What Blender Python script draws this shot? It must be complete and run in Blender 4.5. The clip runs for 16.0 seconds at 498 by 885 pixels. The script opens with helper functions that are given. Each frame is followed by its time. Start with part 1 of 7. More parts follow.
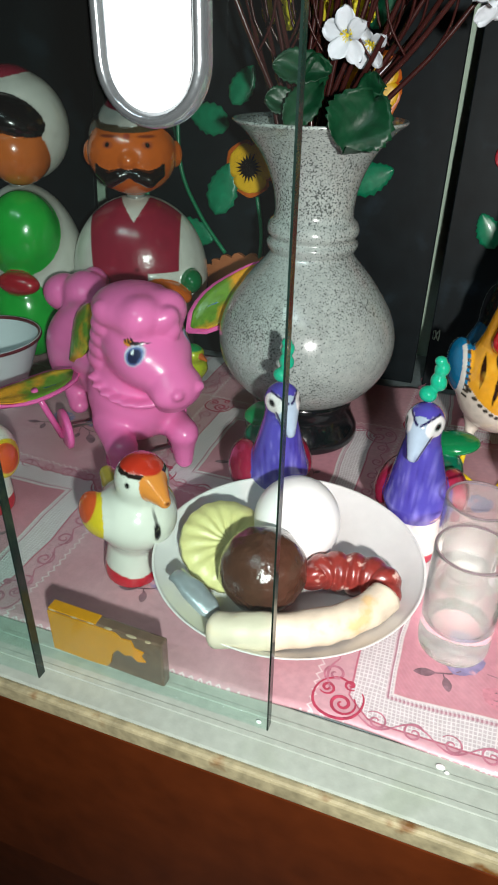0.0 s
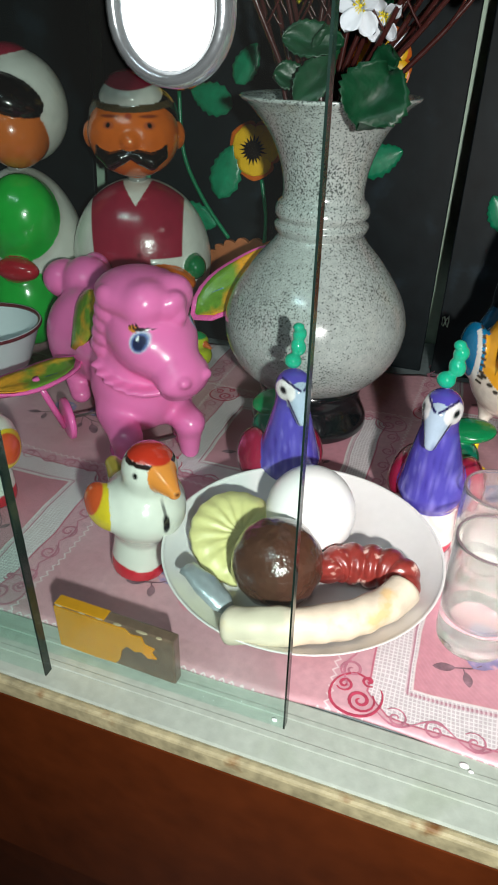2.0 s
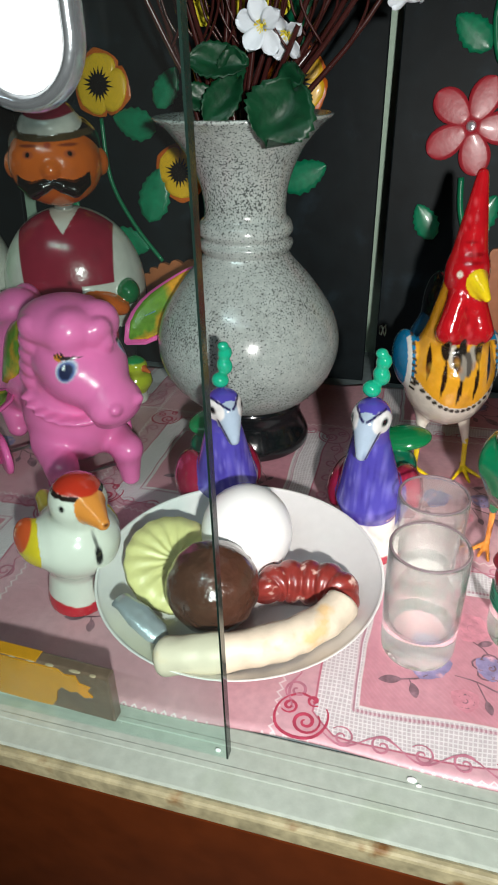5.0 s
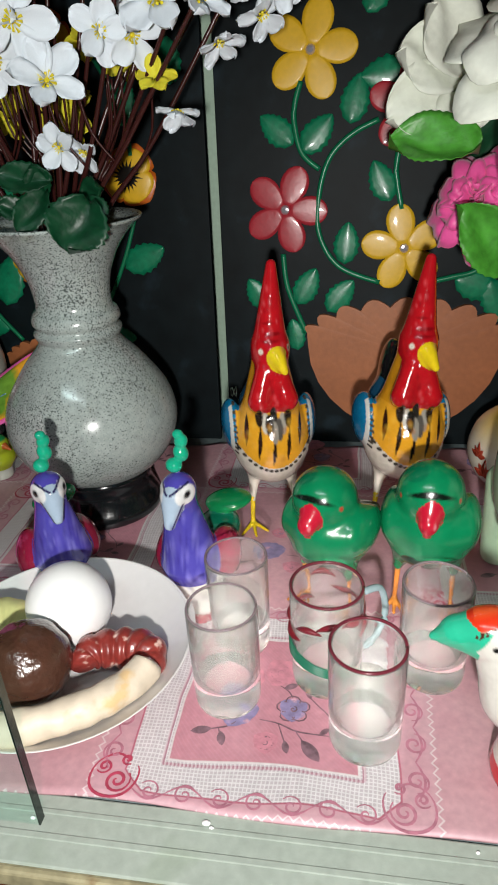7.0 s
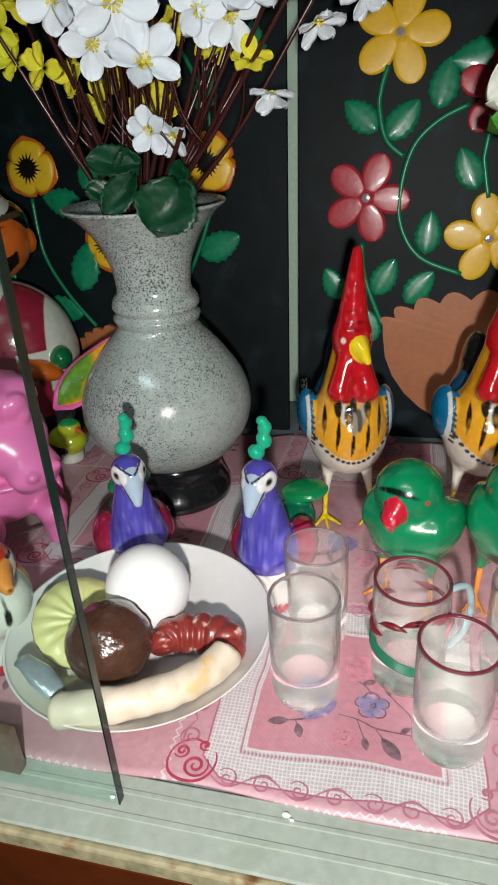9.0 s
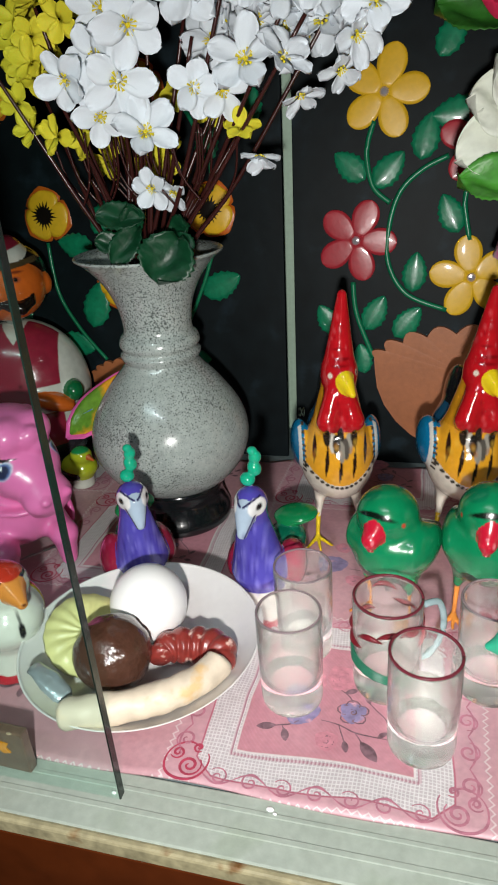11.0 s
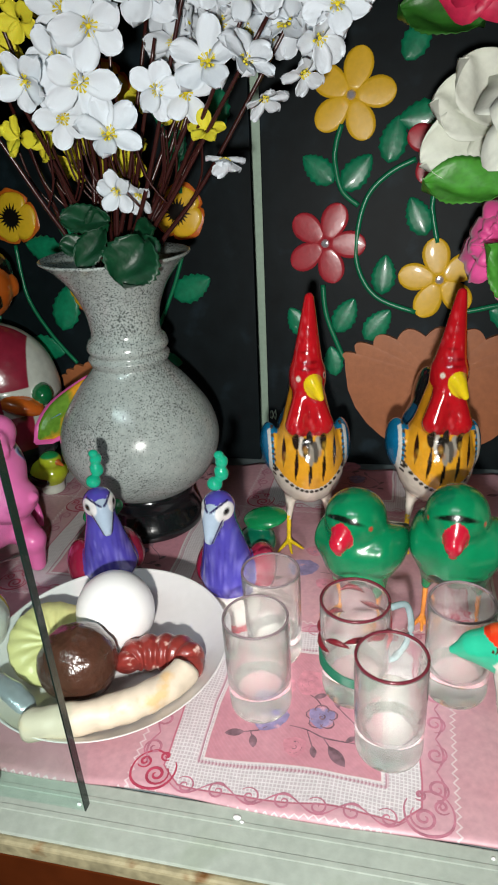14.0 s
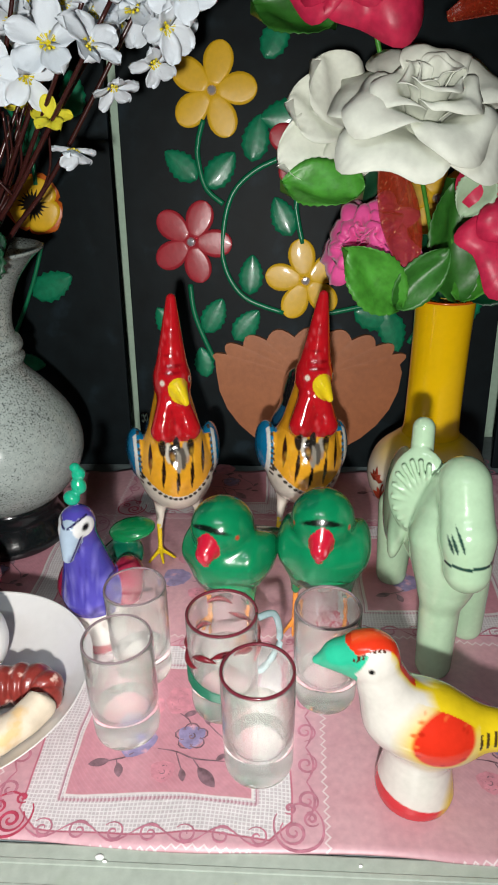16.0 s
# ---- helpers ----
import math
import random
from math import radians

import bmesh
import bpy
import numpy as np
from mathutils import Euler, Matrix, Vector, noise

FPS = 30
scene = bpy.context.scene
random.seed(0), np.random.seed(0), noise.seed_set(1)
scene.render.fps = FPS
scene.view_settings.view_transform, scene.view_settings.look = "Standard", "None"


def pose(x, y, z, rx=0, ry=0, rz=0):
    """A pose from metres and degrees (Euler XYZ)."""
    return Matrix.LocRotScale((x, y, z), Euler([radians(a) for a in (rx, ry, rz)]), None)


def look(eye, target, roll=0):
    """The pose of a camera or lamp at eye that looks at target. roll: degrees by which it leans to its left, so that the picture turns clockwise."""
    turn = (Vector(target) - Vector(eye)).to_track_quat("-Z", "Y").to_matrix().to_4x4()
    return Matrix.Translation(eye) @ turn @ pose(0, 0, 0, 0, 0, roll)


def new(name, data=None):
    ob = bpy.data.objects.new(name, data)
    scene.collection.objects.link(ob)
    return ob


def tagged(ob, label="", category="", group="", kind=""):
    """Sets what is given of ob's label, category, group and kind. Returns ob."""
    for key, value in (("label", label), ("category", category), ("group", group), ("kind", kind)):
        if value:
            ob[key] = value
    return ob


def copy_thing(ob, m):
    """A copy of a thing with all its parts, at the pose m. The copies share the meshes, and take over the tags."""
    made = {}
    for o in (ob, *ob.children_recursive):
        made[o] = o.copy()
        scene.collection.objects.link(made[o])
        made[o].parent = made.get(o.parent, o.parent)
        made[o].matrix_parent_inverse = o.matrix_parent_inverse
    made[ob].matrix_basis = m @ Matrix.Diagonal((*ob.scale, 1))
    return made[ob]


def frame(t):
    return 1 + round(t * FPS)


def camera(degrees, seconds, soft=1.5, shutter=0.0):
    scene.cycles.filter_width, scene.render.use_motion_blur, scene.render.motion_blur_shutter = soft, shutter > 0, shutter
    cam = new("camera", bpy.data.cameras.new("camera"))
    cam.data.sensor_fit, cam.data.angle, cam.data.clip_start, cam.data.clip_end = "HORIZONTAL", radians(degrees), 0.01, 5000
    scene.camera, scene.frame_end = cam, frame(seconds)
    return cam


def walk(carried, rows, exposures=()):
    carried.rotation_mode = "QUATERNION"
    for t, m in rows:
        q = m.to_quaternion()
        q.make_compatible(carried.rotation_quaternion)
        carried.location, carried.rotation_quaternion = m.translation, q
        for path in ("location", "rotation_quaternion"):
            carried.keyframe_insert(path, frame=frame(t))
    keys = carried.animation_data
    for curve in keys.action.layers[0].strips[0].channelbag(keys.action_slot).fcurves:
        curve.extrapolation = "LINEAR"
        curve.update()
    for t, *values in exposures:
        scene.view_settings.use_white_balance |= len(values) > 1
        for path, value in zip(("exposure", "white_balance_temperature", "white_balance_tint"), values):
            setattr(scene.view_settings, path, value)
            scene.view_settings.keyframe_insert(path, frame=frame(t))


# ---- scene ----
cam = camera(41.8, 16.0, soft=1.9)
PATH = [
    (0, (0.055, -0.191, 0.278), (-0.521, 1.426, -0.748), 1.1),
    (0.5, (0.064, -0.189, 0.28), (-0.52, 1.438, -0.726), 0.0),
    (1, (0.073, -0.19, 0.284), (-0.479, 1.459, -0.703), 0.2),
    (1.5, (0.065, -0.19, 0.283), (-0.513, 1.435, -0.729), 0.2),
    (2, (0.044, -0.184, 0.27), (-0.518, 1.423, -0.779), 1.0),
    (2.5, (0.029, -0.173, 0.258), (-0.499, 1.428, -0.817), 1.2),
    (3, (0.024, -0.166, 0.252), (-0.45, 1.441, -0.839), 1.6),
    (3.2, (0.022, -0.163, 0.25), (-0.433, 1.446, -0.847), 1.6),
    (5.3, (0.075, -0.174, 0.275), (-0.413, 1.491, -0.72), -1.7),
    (5.5, (0.083, -0.175, 0.28), (-0.406, 1.489, -0.716), -1.5),
    (6, (0.106, -0.178, 0.289), (-0.273, 1.535, -0.67), 0.0),
    (6.5, (0.131, -0.179, 0.297), (-0.2, 1.561, -0.634), -1.6),
    (7, (0.145, -0.179, 0.303), (-0.171, 1.576, -0.604), -3.3),
    (7.5, (0.133, -0.177, 0.303), (-0.221, 1.559, -0.626), -2.9),
    (8, (0.107, -0.175, 0.294), (-0.327, 1.525, -0.666), -2.1),
    (8.5, (0.111, -0.174, 0.293), (-0.321, 1.536, -0.65), -2.7),
    (9, (0.122, -0.18, 0.297), (-0.331, 1.542, -0.613), -3.4),
    (9.2, (0.13, -0.186, 0.301), (-0.327, 1.546, -0.588), -3.6),
    (11.3, (0.147, -0.208, 0.317), (-0.372, 1.53, -0.524), -4.5),
    (11.5, (0.148, -0.208, 0.316), (-0.385, 1.528, -0.521), -4.8),
    (12, (0.146, -0.21, 0.317), (-0.416, 1.52, -0.516), -5.7),
    (12.5, (0.152, -0.206, 0.318), (-0.381, 1.528, -0.523), -5.7),
    (13, (0.154, -0.204, 0.318), (-0.332, 1.543, -0.527), -5.0),
    (13.5, (0.154, -0.202, 0.317), (-0.306, 1.551, -0.529), -4.3),
    (14, (0.153, -0.203, 0.317), (-0.29, 1.554, -0.529), -3.9),
    (14.5, (0.165, -0.199, 0.318), (-0.215, 1.579, -0.516), -3.9),
    (15, (0.174, -0.194, 0.318), (-0.073, 1.609, -0.511), -2.6),
    (15.5, (0.166, -0.184, 0.316), (-0.006, 1.612, -0.547), -1.7),
    (16, (0.167, -0.183, 0.316), (0.059, 1.614, -0.554), -1.0),
]
walk(cam, [(t, look(eye, target, roll)) for t, eye, target, roll in PATH],
     [(0.0, 0.1), (1.5, 0.03), (3.2, 0.3), (5.3, -0.08), (9.2, -0.2), (12.5, -0.16), (16.0, -0.12)])

# ---------------------------------------------------------------- light
world = bpy.data.worlds.new("world")
scene.world = world
world.use_nodes = True
world.node_tree.nodes["Background"].inputs[0].default_value = (0.55, 0.62, 0.7, 1)
world.node_tree.nodes["Background"].inputs[1].default_value = 0.05

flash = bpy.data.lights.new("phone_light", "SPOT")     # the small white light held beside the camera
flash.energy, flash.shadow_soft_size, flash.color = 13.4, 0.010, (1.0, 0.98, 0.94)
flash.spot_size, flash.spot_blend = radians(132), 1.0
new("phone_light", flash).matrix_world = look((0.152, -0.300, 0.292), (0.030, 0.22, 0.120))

tube = bpy.data.lights.new("ceiling_tube_light", "AREA")  # fluorescent tube of the room
tube.shape, tube.size, tube.size_y, tube.energy, tube.color = "RECTANGLE", 1.2, 0.05, 9.0, (0.86, 0.95, 1.0)
new("ceiling_tube_light", tube).matrix_world = look((-0.3, -1.25, 1.75), (-0.1, 0.2, 0.0))


# ---------------------------------------------------------------- materials
def lin(h):
    return tuple(((c / 12.92) if c <= 0.04045 else ((c + 0.055) / 1.055) ** 2.4) for c in (int(h[i:i + 2], 16) / 255 for i in (0, 2, 4))) + (1.0,)


def mat(name, colour, rough=0.5, metal=0.0, spread=0.12, scale=40.0, bump=0.15, bump_scale=200.0, coat=0.0, second=None, amount=0.0, attribute=False, spec=0.5, sheen=0.0):
    """A surface of one colour with mottling at two scales, fine relief and, if given, patches of a second colour."""
    m = bpy.data.materials.new(name)
    m.use_nodes = True
    nt = m.node_tree
    p = nt.nodes["Principled BSDF"]
    co = nt.nodes.new("ShaderNodeTexCoord")
    n1, n2 = nt.nodes.new("ShaderNodeTexNoise"), nt.nodes.new("ShaderNodeTexNoise")
    n1.inputs["Scale"].default_value, n1.inputs["Detail"].default_value = scale, 4.0
    n2.inputs["Scale"].default_value, n2.inputs["Detail"].default_value = bump_scale, 3.0
    nt.links.new(co.outputs["Object"], n1.inputs["Vector"])
    nt.links.new(co.outputs["Object"], n2.inputs["Vector"])
    base = nt.nodes.new("ShaderNodeMix")
    base.data_type = "RGBA"
    base.inputs["B"].default_value = lin(second) if second else lin(colour)
    if attribute:
        at = nt.nodes.new("ShaderNodeAttribute")
        at.attribute_name = "paint"
        nt.links.new(at.outputs["Color"], base.inputs["A"])
        base.inputs["Factor"].default_value = 0.0
    else:
        base.inputs["A"].default_value = lin(colour)
        if second:
            ramp = nt.nodes.new("ShaderNodeMapRange")
            ramp.inputs["From Min"].default_value, ramp.inputs["From Max"].default_value = 0.62 - amount, 0.72 - amount
            nt.links.new(n1.outputs["Fac"], ramp.inputs["Value"])
            nt.links.new(ramp.outputs["Result"], base.inputs["Factor"])
        else:
            base.inputs["Factor"].default_value = 0.0
    val = nt.nodes.new("ShaderNodeMapRange")
    val.inputs["To Min"].default_value, val.inputs["To Max"].default_value = 1 - spread, 1 + spread
    val.inputs["From Min"].default_value, val.inputs["From Max"].default_value = 0.3, 0.7
    add = nt.nodes.new("ShaderNodeMath")
    add.operation = "ADD"
    half = nt.nodes.new("ShaderNodeMath")
    half.operation = "MULTIPLY"
    half.inputs[1].default_value = 0.5
    nt.links.new(n1.outputs["Fac"], add.inputs[0])
    nt.links.new(n2.outputs["Fac"], add.inputs[1])
    nt.links.new(add.outputs[0], half.inputs[0])
    nt.links.new(half.outputs[0], val.inputs["Value"])
    hsv = nt.nodes.new("ShaderNodeHueSaturation")
    nt.links.new(base.outputs["Result"], hsv.inputs["Color"])
    nt.links.new(val.outputs["Result"], hsv.inputs["Value"])
    nt.links.new(hsv.outputs["Color"], p.inputs["Base Color"])
    p.inputs["Roughness"].default_value, p.inputs["Metallic"].default_value = rough, metal
    p.inputs["Coat Weight"].default_value, p.inputs["Coat Roughness"].default_value = coat, 0.06
    p.inputs["Sheen Weight"].default_value = sheen
    p.inputs["Specular IOR Level"].default_value = spec
    if bump:
        b = nt.nodes.new("ShaderNodeBump")
        b.inputs["Strength"].default_value, b.inputs["Distance"].default_value = bump, 0.001
        nt.links.new(n2.outputs["Fac"], b.inputs["Height"])
        nt.links.new(b.outputs["Normal"], p.inputs["Normal"])
    return m


def clear_glass(name, tint, milk, gloss=1.0, rough=0.02, cloud=(0.95, 0.96, 0.94, 1)):
    """Thin clear glass: it lets light through, mirrors by Fresnel, and carries a little dust."""
    m = bpy.data.materials.new(name)
    m.use_nodes = True
    nt = m.node_tree
    nt.nodes.remove(nt.nodes["Principled BSDF"])
    out = nt.nodes["Material Output"]
    t, g, d = (nt.nodes.new("ShaderNodeBsdf" + k) for k in ("Transparent", "Glossy", "Diffuse"))
    t.inputs["Color"].default_value = tint
    g.inputs["Roughness"].default_value = rough
    d.inputs["Color"].default_value = cloud
    lw = nt.nodes.new("ShaderNodeLayerWeight")
    lw.inputs["Blend"].default_value = 0.5
    pw = nt.nodes.new("ShaderNodeMath")
    pw.operation = "POWER"
    pw.inputs[1].default_value = 4.0
    nt.links.new(lw.outputs["Facing"], pw.inputs[0])
    fr = nt.nodes.new("ShaderNodeMath")
    fr.operation = "MULTIPLY_ADD"
    fr.inputs[1].default_value, fr.inputs[2].default_value = 0.6 * gloss, 0.012
    nt.links.new(pw.outputs[0], fr.inputs[0])
    noise_ = nt.nodes.new("ShaderNodeTexNoise")
    noise_.inputs["Scale"].default_value, noise_.inputs["Detail"].default_value = 14.0, 2.0
    mr = nt.nodes.new("ShaderNodeMapRange")
    mr.inputs["To Min"].default_value, mr.inputs["To Max"].default_value = milk * 0.4, milk * 1.6
    co = nt.nodes.new("ShaderNodeTexCoord")
    nt.links.new(co.outputs["Object"], noise_.inputs["Vector"])
    nt.links.new(noise_.outputs["Fac"], mr.inputs["Value"])
    a, b = nt.nodes.new("ShaderNodeMixShader"), nt.nodes.new("ShaderNodeMixShader")
    nt.links.new(mr.outputs["Result"], a.inputs[0])
    nt.links.new(t.outputs[0], a.inputs[1])
    nt.links.new(d.outputs[0], a.inputs[2])
    nt.links.new(fr.outputs[0], b.inputs[0])
    nt.links.new(a.outputs[0], b.inputs[1])
    nt.links.new(g.outputs[0], b.inputs[2])
    nt.links.new(b.outputs[0], out.inputs[0])
    return m


GLAZE = mat("painted_ceramic_glaze", "ffffff", 0.16, spread=0.07, scale=60, bump=0.10, bump_scale=260, coat=0.5, attribute=True)
ENAMEL = mat("painted_papier_mache", "ffffff", 0.22, spread=0.14, scale=45, bump=0.32, bump_scale=120, coat=0.4, attribute=True)
PLASTIC = mat("glossy_moulded_plastic", "ffffff", 0.28, spread=0.04, scale=25, bump=0.03, bump_scale=90, attribute=True)
PONY_PINK = "f477b8"
PINK = mat("pink_moulded_plastic", "f36ab3", 0.2, spread=0.05, scale=25, bump=0.03, bump_scale=90)
WHITE_GLAZE = mat("white_glaze", "e6e3e1", 0.14, spread=0.03, scale=20, bump=0.05, coat=0.4)
EGG = mat("egg_shell", "fbfbfa", 0.35, spread=0.02, bump=0.05)
CHOC = mat("dark_brown_glaze", "4e3328", 0.2, spread=0.2, scale=90, bump=1.0, bump_scale=220, coat=0.5)
BREAD = mat("cream_painted_clay", "dccdb8", 0.5, spread=0.12, scale=50, bump=0.35, bump_scale=150, second="d9b98a", amount=0.0)
LEMON = mat("pale_yellow_clay", "d6cf8e", 0.4, spread=0.12, scale=80, bump=0.3)
RED_CLAY = mat("red_lacquered_clay", "8a342e", 0.3, spread=0.3, scale=150, bump=0.5, bump_scale=240, coat=0.3, second="d8b4a8", amount=0.035)
FOIL = mat("silver_foil", "c4d0d6", 0.3, metal=0.6, spread=0.15, scale=90, bump=0.5, bump_scale=260)
WOOD = mat("brown_varnished_wood", "54250c", 0.3, spread=0.28, scale=9, bump=0.12, bump_scale=60, coat=0.35)
SILL = mat("white_painted_sill", "a6b0a6", 0.3, spread=0.16, scale=22, bump=0.15, second="9aa598", amount=0.03)
GUNK = mat("stained_sill_edge", "a09878", 0.5, spread=0.45, scale=40, bump=0.5, bump_scale=150, second="6b4318", amount=0.07)
BOARD = mat("black_painted_board", "0f181b", 0.5, spread=0.4, scale=26, bump=0.30, bump_scale=55, second="18242a", amount=0.04, spec=0.14)
WALL = mat("pale_green_wall_paint", "b3cdb8", 0.6, spread=0.12, scale=14, bump=0.2)
GREY_FLOOR = mat("dusty_grey_shelf", "6e7b7c", 0.6, spread=0.25, scale=60, bump=0.3)
ROOM = mat("dim_room_plaster", "8f8a80", 0.8, spread=0.1, scale=3, bump=0.2)
DARK_FLOOR = mat("dark_terrazzo_floor", "2a2622", 0.4, spread=0.35, scale=180, bump=0.2, second="55504a", amount=-0.04)
LEAF_PAINT = mat("green_enamelled_metal", "0f7e58", 0.34, spread=0.34, scale=70, bump=0.15, coat=0.3)
STEM_PAINT = mat("green_enamelled_wire", "127a52", 0.3, spread=0.12)
YELLOW_PAINT = mat("yellow_enamelled_metal", "edbd26", 0.40, spread=0.1, scale=30, bump=0.12, coat=0.2)
RED_PAINT = mat("red_enamelled_metal", "b3303c", 0.34, spread=0.15, scale=30, bump=0.12, coat=0.2)
ORANGE_PAINT = mat("orange_enamelled_metal", "c8641c", 0.34, spread=0.15, scale=30, bump=0.12)
BLACK_PAINT = mat("black_paint", "140f0c", 0.3, spread=0.2)
TERRACOTTA = mat("terracotta_relief", "a8653c", 0.5, spread=0.14, scale=22, bump=0.15)
GEM = mat("clear_rhinestone", "d9d4dc", 0.08, metal=0.6, spread=0.1, coat=0.6)
CLOTH_LEAF = mat("dark_green_fabric_leaf", "0a3a22", 0.4, spread=0.4, scale=60, bump=0.3, spec=0.4)
BRIGHT_LEAF = mat("bright_green_fabric_leaf", "458e2e", 0.42, spread=0.3, scale=50, bump=0.3)
STEM_BROWN = mat("brown_plastic_stem", "3a1a18", 0.25, spread=0.2)
WHITE_PETAL = mat("white_fabric_petal", "d9e1e8", 0.65, spread=0.05, scale=80, bump=0.08, spec=0.25)
YELLOW_PETAL = mat("yellow_fabric_petal", "dcd63c", 0.6, spread=0.12, scale=70, bump=0.1, spec=0.25, second="e0b424", amount=0.06)
POLLEN = mat("yellow_stamen", "d9c81c", 0.5, spread=0.2)
ROSE_WHITE = mat("cream_satin_petal", "dfe3d6", 0.55, spread=0.12, scale=90, bump=0.35, bump_scale=120, spec=0.3)
ROSE_RED = mat("red_satin_petal", "c4284c", 0.42, spread=0.28, scale=60, bump=0.25, spec=0.4)
ROSE_PINK = mat("hot_pink_satin_petal", "e8549c", 0.45, spread=0.12, scale=60, bump=0.25, sheen=0.3)
NET = mat("red_glitter_net", "a8351c", 0.35, spread=0.4, scale=400, bump=0.4, bump_scale=700, second="f0c090", amount=-0.02)
NET.node_tree.nodes["Principled BSDF"].inputs["Alpha"].default_value = 0.45
YELLOW_GLAZE = mat("yellow_glaze", "f0c00c", 0.16, spread=0.04, scale=15, bump=0.04, coat=0.4)
CELADON = mat("pale_green_glaze", "b4cfa8", 0.16, spread=0.06, scale=25, bump=0.04, coat=0.4)
PANE_GLASS = clear_glass("window_glass", (0.93, 0.985, 0.97, 1), 0.0022, 0.6)


def solid_glass(name, tint, dust, rough=0.0):
    """Solid glass that bends light, with a thin uneven film of dust and scratches."""
    m = bpy.data.materials.new(name)
    m.use_nodes = True
    nt = m.node_tree
    nt.nodes.remove(nt.nodes["Principled BSDF"])
    g, d, mix = nt.nodes.new("ShaderNodeBsdfGlass"), nt.nodes.new("ShaderNodeBsdfDiffuse"), nt.nodes.new("ShaderNodeMixShader")
    g.inputs["Color"].default_value, g.inputs["IOR"].default_value, g.inputs["Roughness"].default_value = tint, 1.46, rough
    d.inputs["Color"].default_value = (0.66, 0.66, 0.64, 1)
    co, nz, mr = nt.nodes.new("ShaderNodeTexCoord"), nt.nodes.new("ShaderNodeTexNoise"), nt.nodes.new("ShaderNodeMapRange")
    nz.inputs["Scale"].default_value, nz.inputs["Detail"].default_value = 90.0, 4.0
    mr.inputs["From Min"].default_value, mr.inputs["From Max"].default_value = 0.35, 0.75
    mr.inputs["To Min"].default_value, mr.inputs["To Max"].default_value = dust * 0.4, dust * 2.2
    nt.links.new(co.outputs["Object"], nz.inputs["Vector"])
    nt.links.new(nz.outputs["Fac"], mr.inputs["Value"])
    nt.links.new(mr.outputs["Result"], mix.inputs[0])
    b = nt.nodes.new("ShaderNodeBump")
    b.inputs["Strength"].default_value, b.inputs["Distance"].default_value = 0.25, 0.001
    nt.links.new(nz.outputs["Fac"], b.inputs["Height"])
    nt.links.new(b.outputs["Normal"], g.inputs["Normal"])
    nt.links.new(g.outputs[0], mix.inputs[1])
    nt.links.new(d.outputs[0], mix.inputs[2])
    nt.links.new(mix.outputs[0], nt.nodes["Material Output"].inputs[0])
    return m


TUMBLER_GLASS = solid_glass("tumbler_glass", (0.94, 0.94, 0.935, 1), 0.075)
WATER_GLASS = clear_glass("clouded_glass_core", (0.93, 0.93, 0.91, 1), 0.15, 0.2, 0.1, (0.42, 0.43, 0.40, 1))
PANE_EDGE = mat("dark_green_glass_edge", "14231f", 0.2, spread=0.2, scale=40)
RIM_PALE = mat("pale_glass_rim", "86747a", 0.12, spread=0.2)
RIM_RED = mat("maroon_glass_rim", "6a2834", 0.15, spread=0.2)
HANDLE_METAL = mat("chromed_handle", "a4acb0", 0.22, metal=0.85, spread=0.12, scale=60)
HANDLE_WHITE = mat("white_handle_cup", "ffffff", 0.3, spread=0.02)
WIRE = mat("steel_wire", "9a9a96", 0.3, metal=0.9)
BLOCK_YELLOW = mat("ochre_painted_block", "c98a1c", 0.2, spread=0.12, scale=30, bump=0.15, coat=0.5)
BLOCK_BARE = mat("bare_grey_brown_block", "6a5548", 0.3, spread=0.3, scale=120, bump=0.4, coat=0.3)
BLOCK_CHIP = mat("pale_chipped_plaster", "a8977c", 0.5, spread=0.3)
WING = mat("rainbow_printed_wing", "6f9a34", 0.25, spread=0.3, scale=24, second="dc9a2c", amount=0.12)
ROOSTER_GLAZE = mat("wrinkled_clear_lacquer", "ffffff", 0.13, spread=0.16, scale=70, bump=0.7, bump_scale=130, coat=0.6, attribute=True)


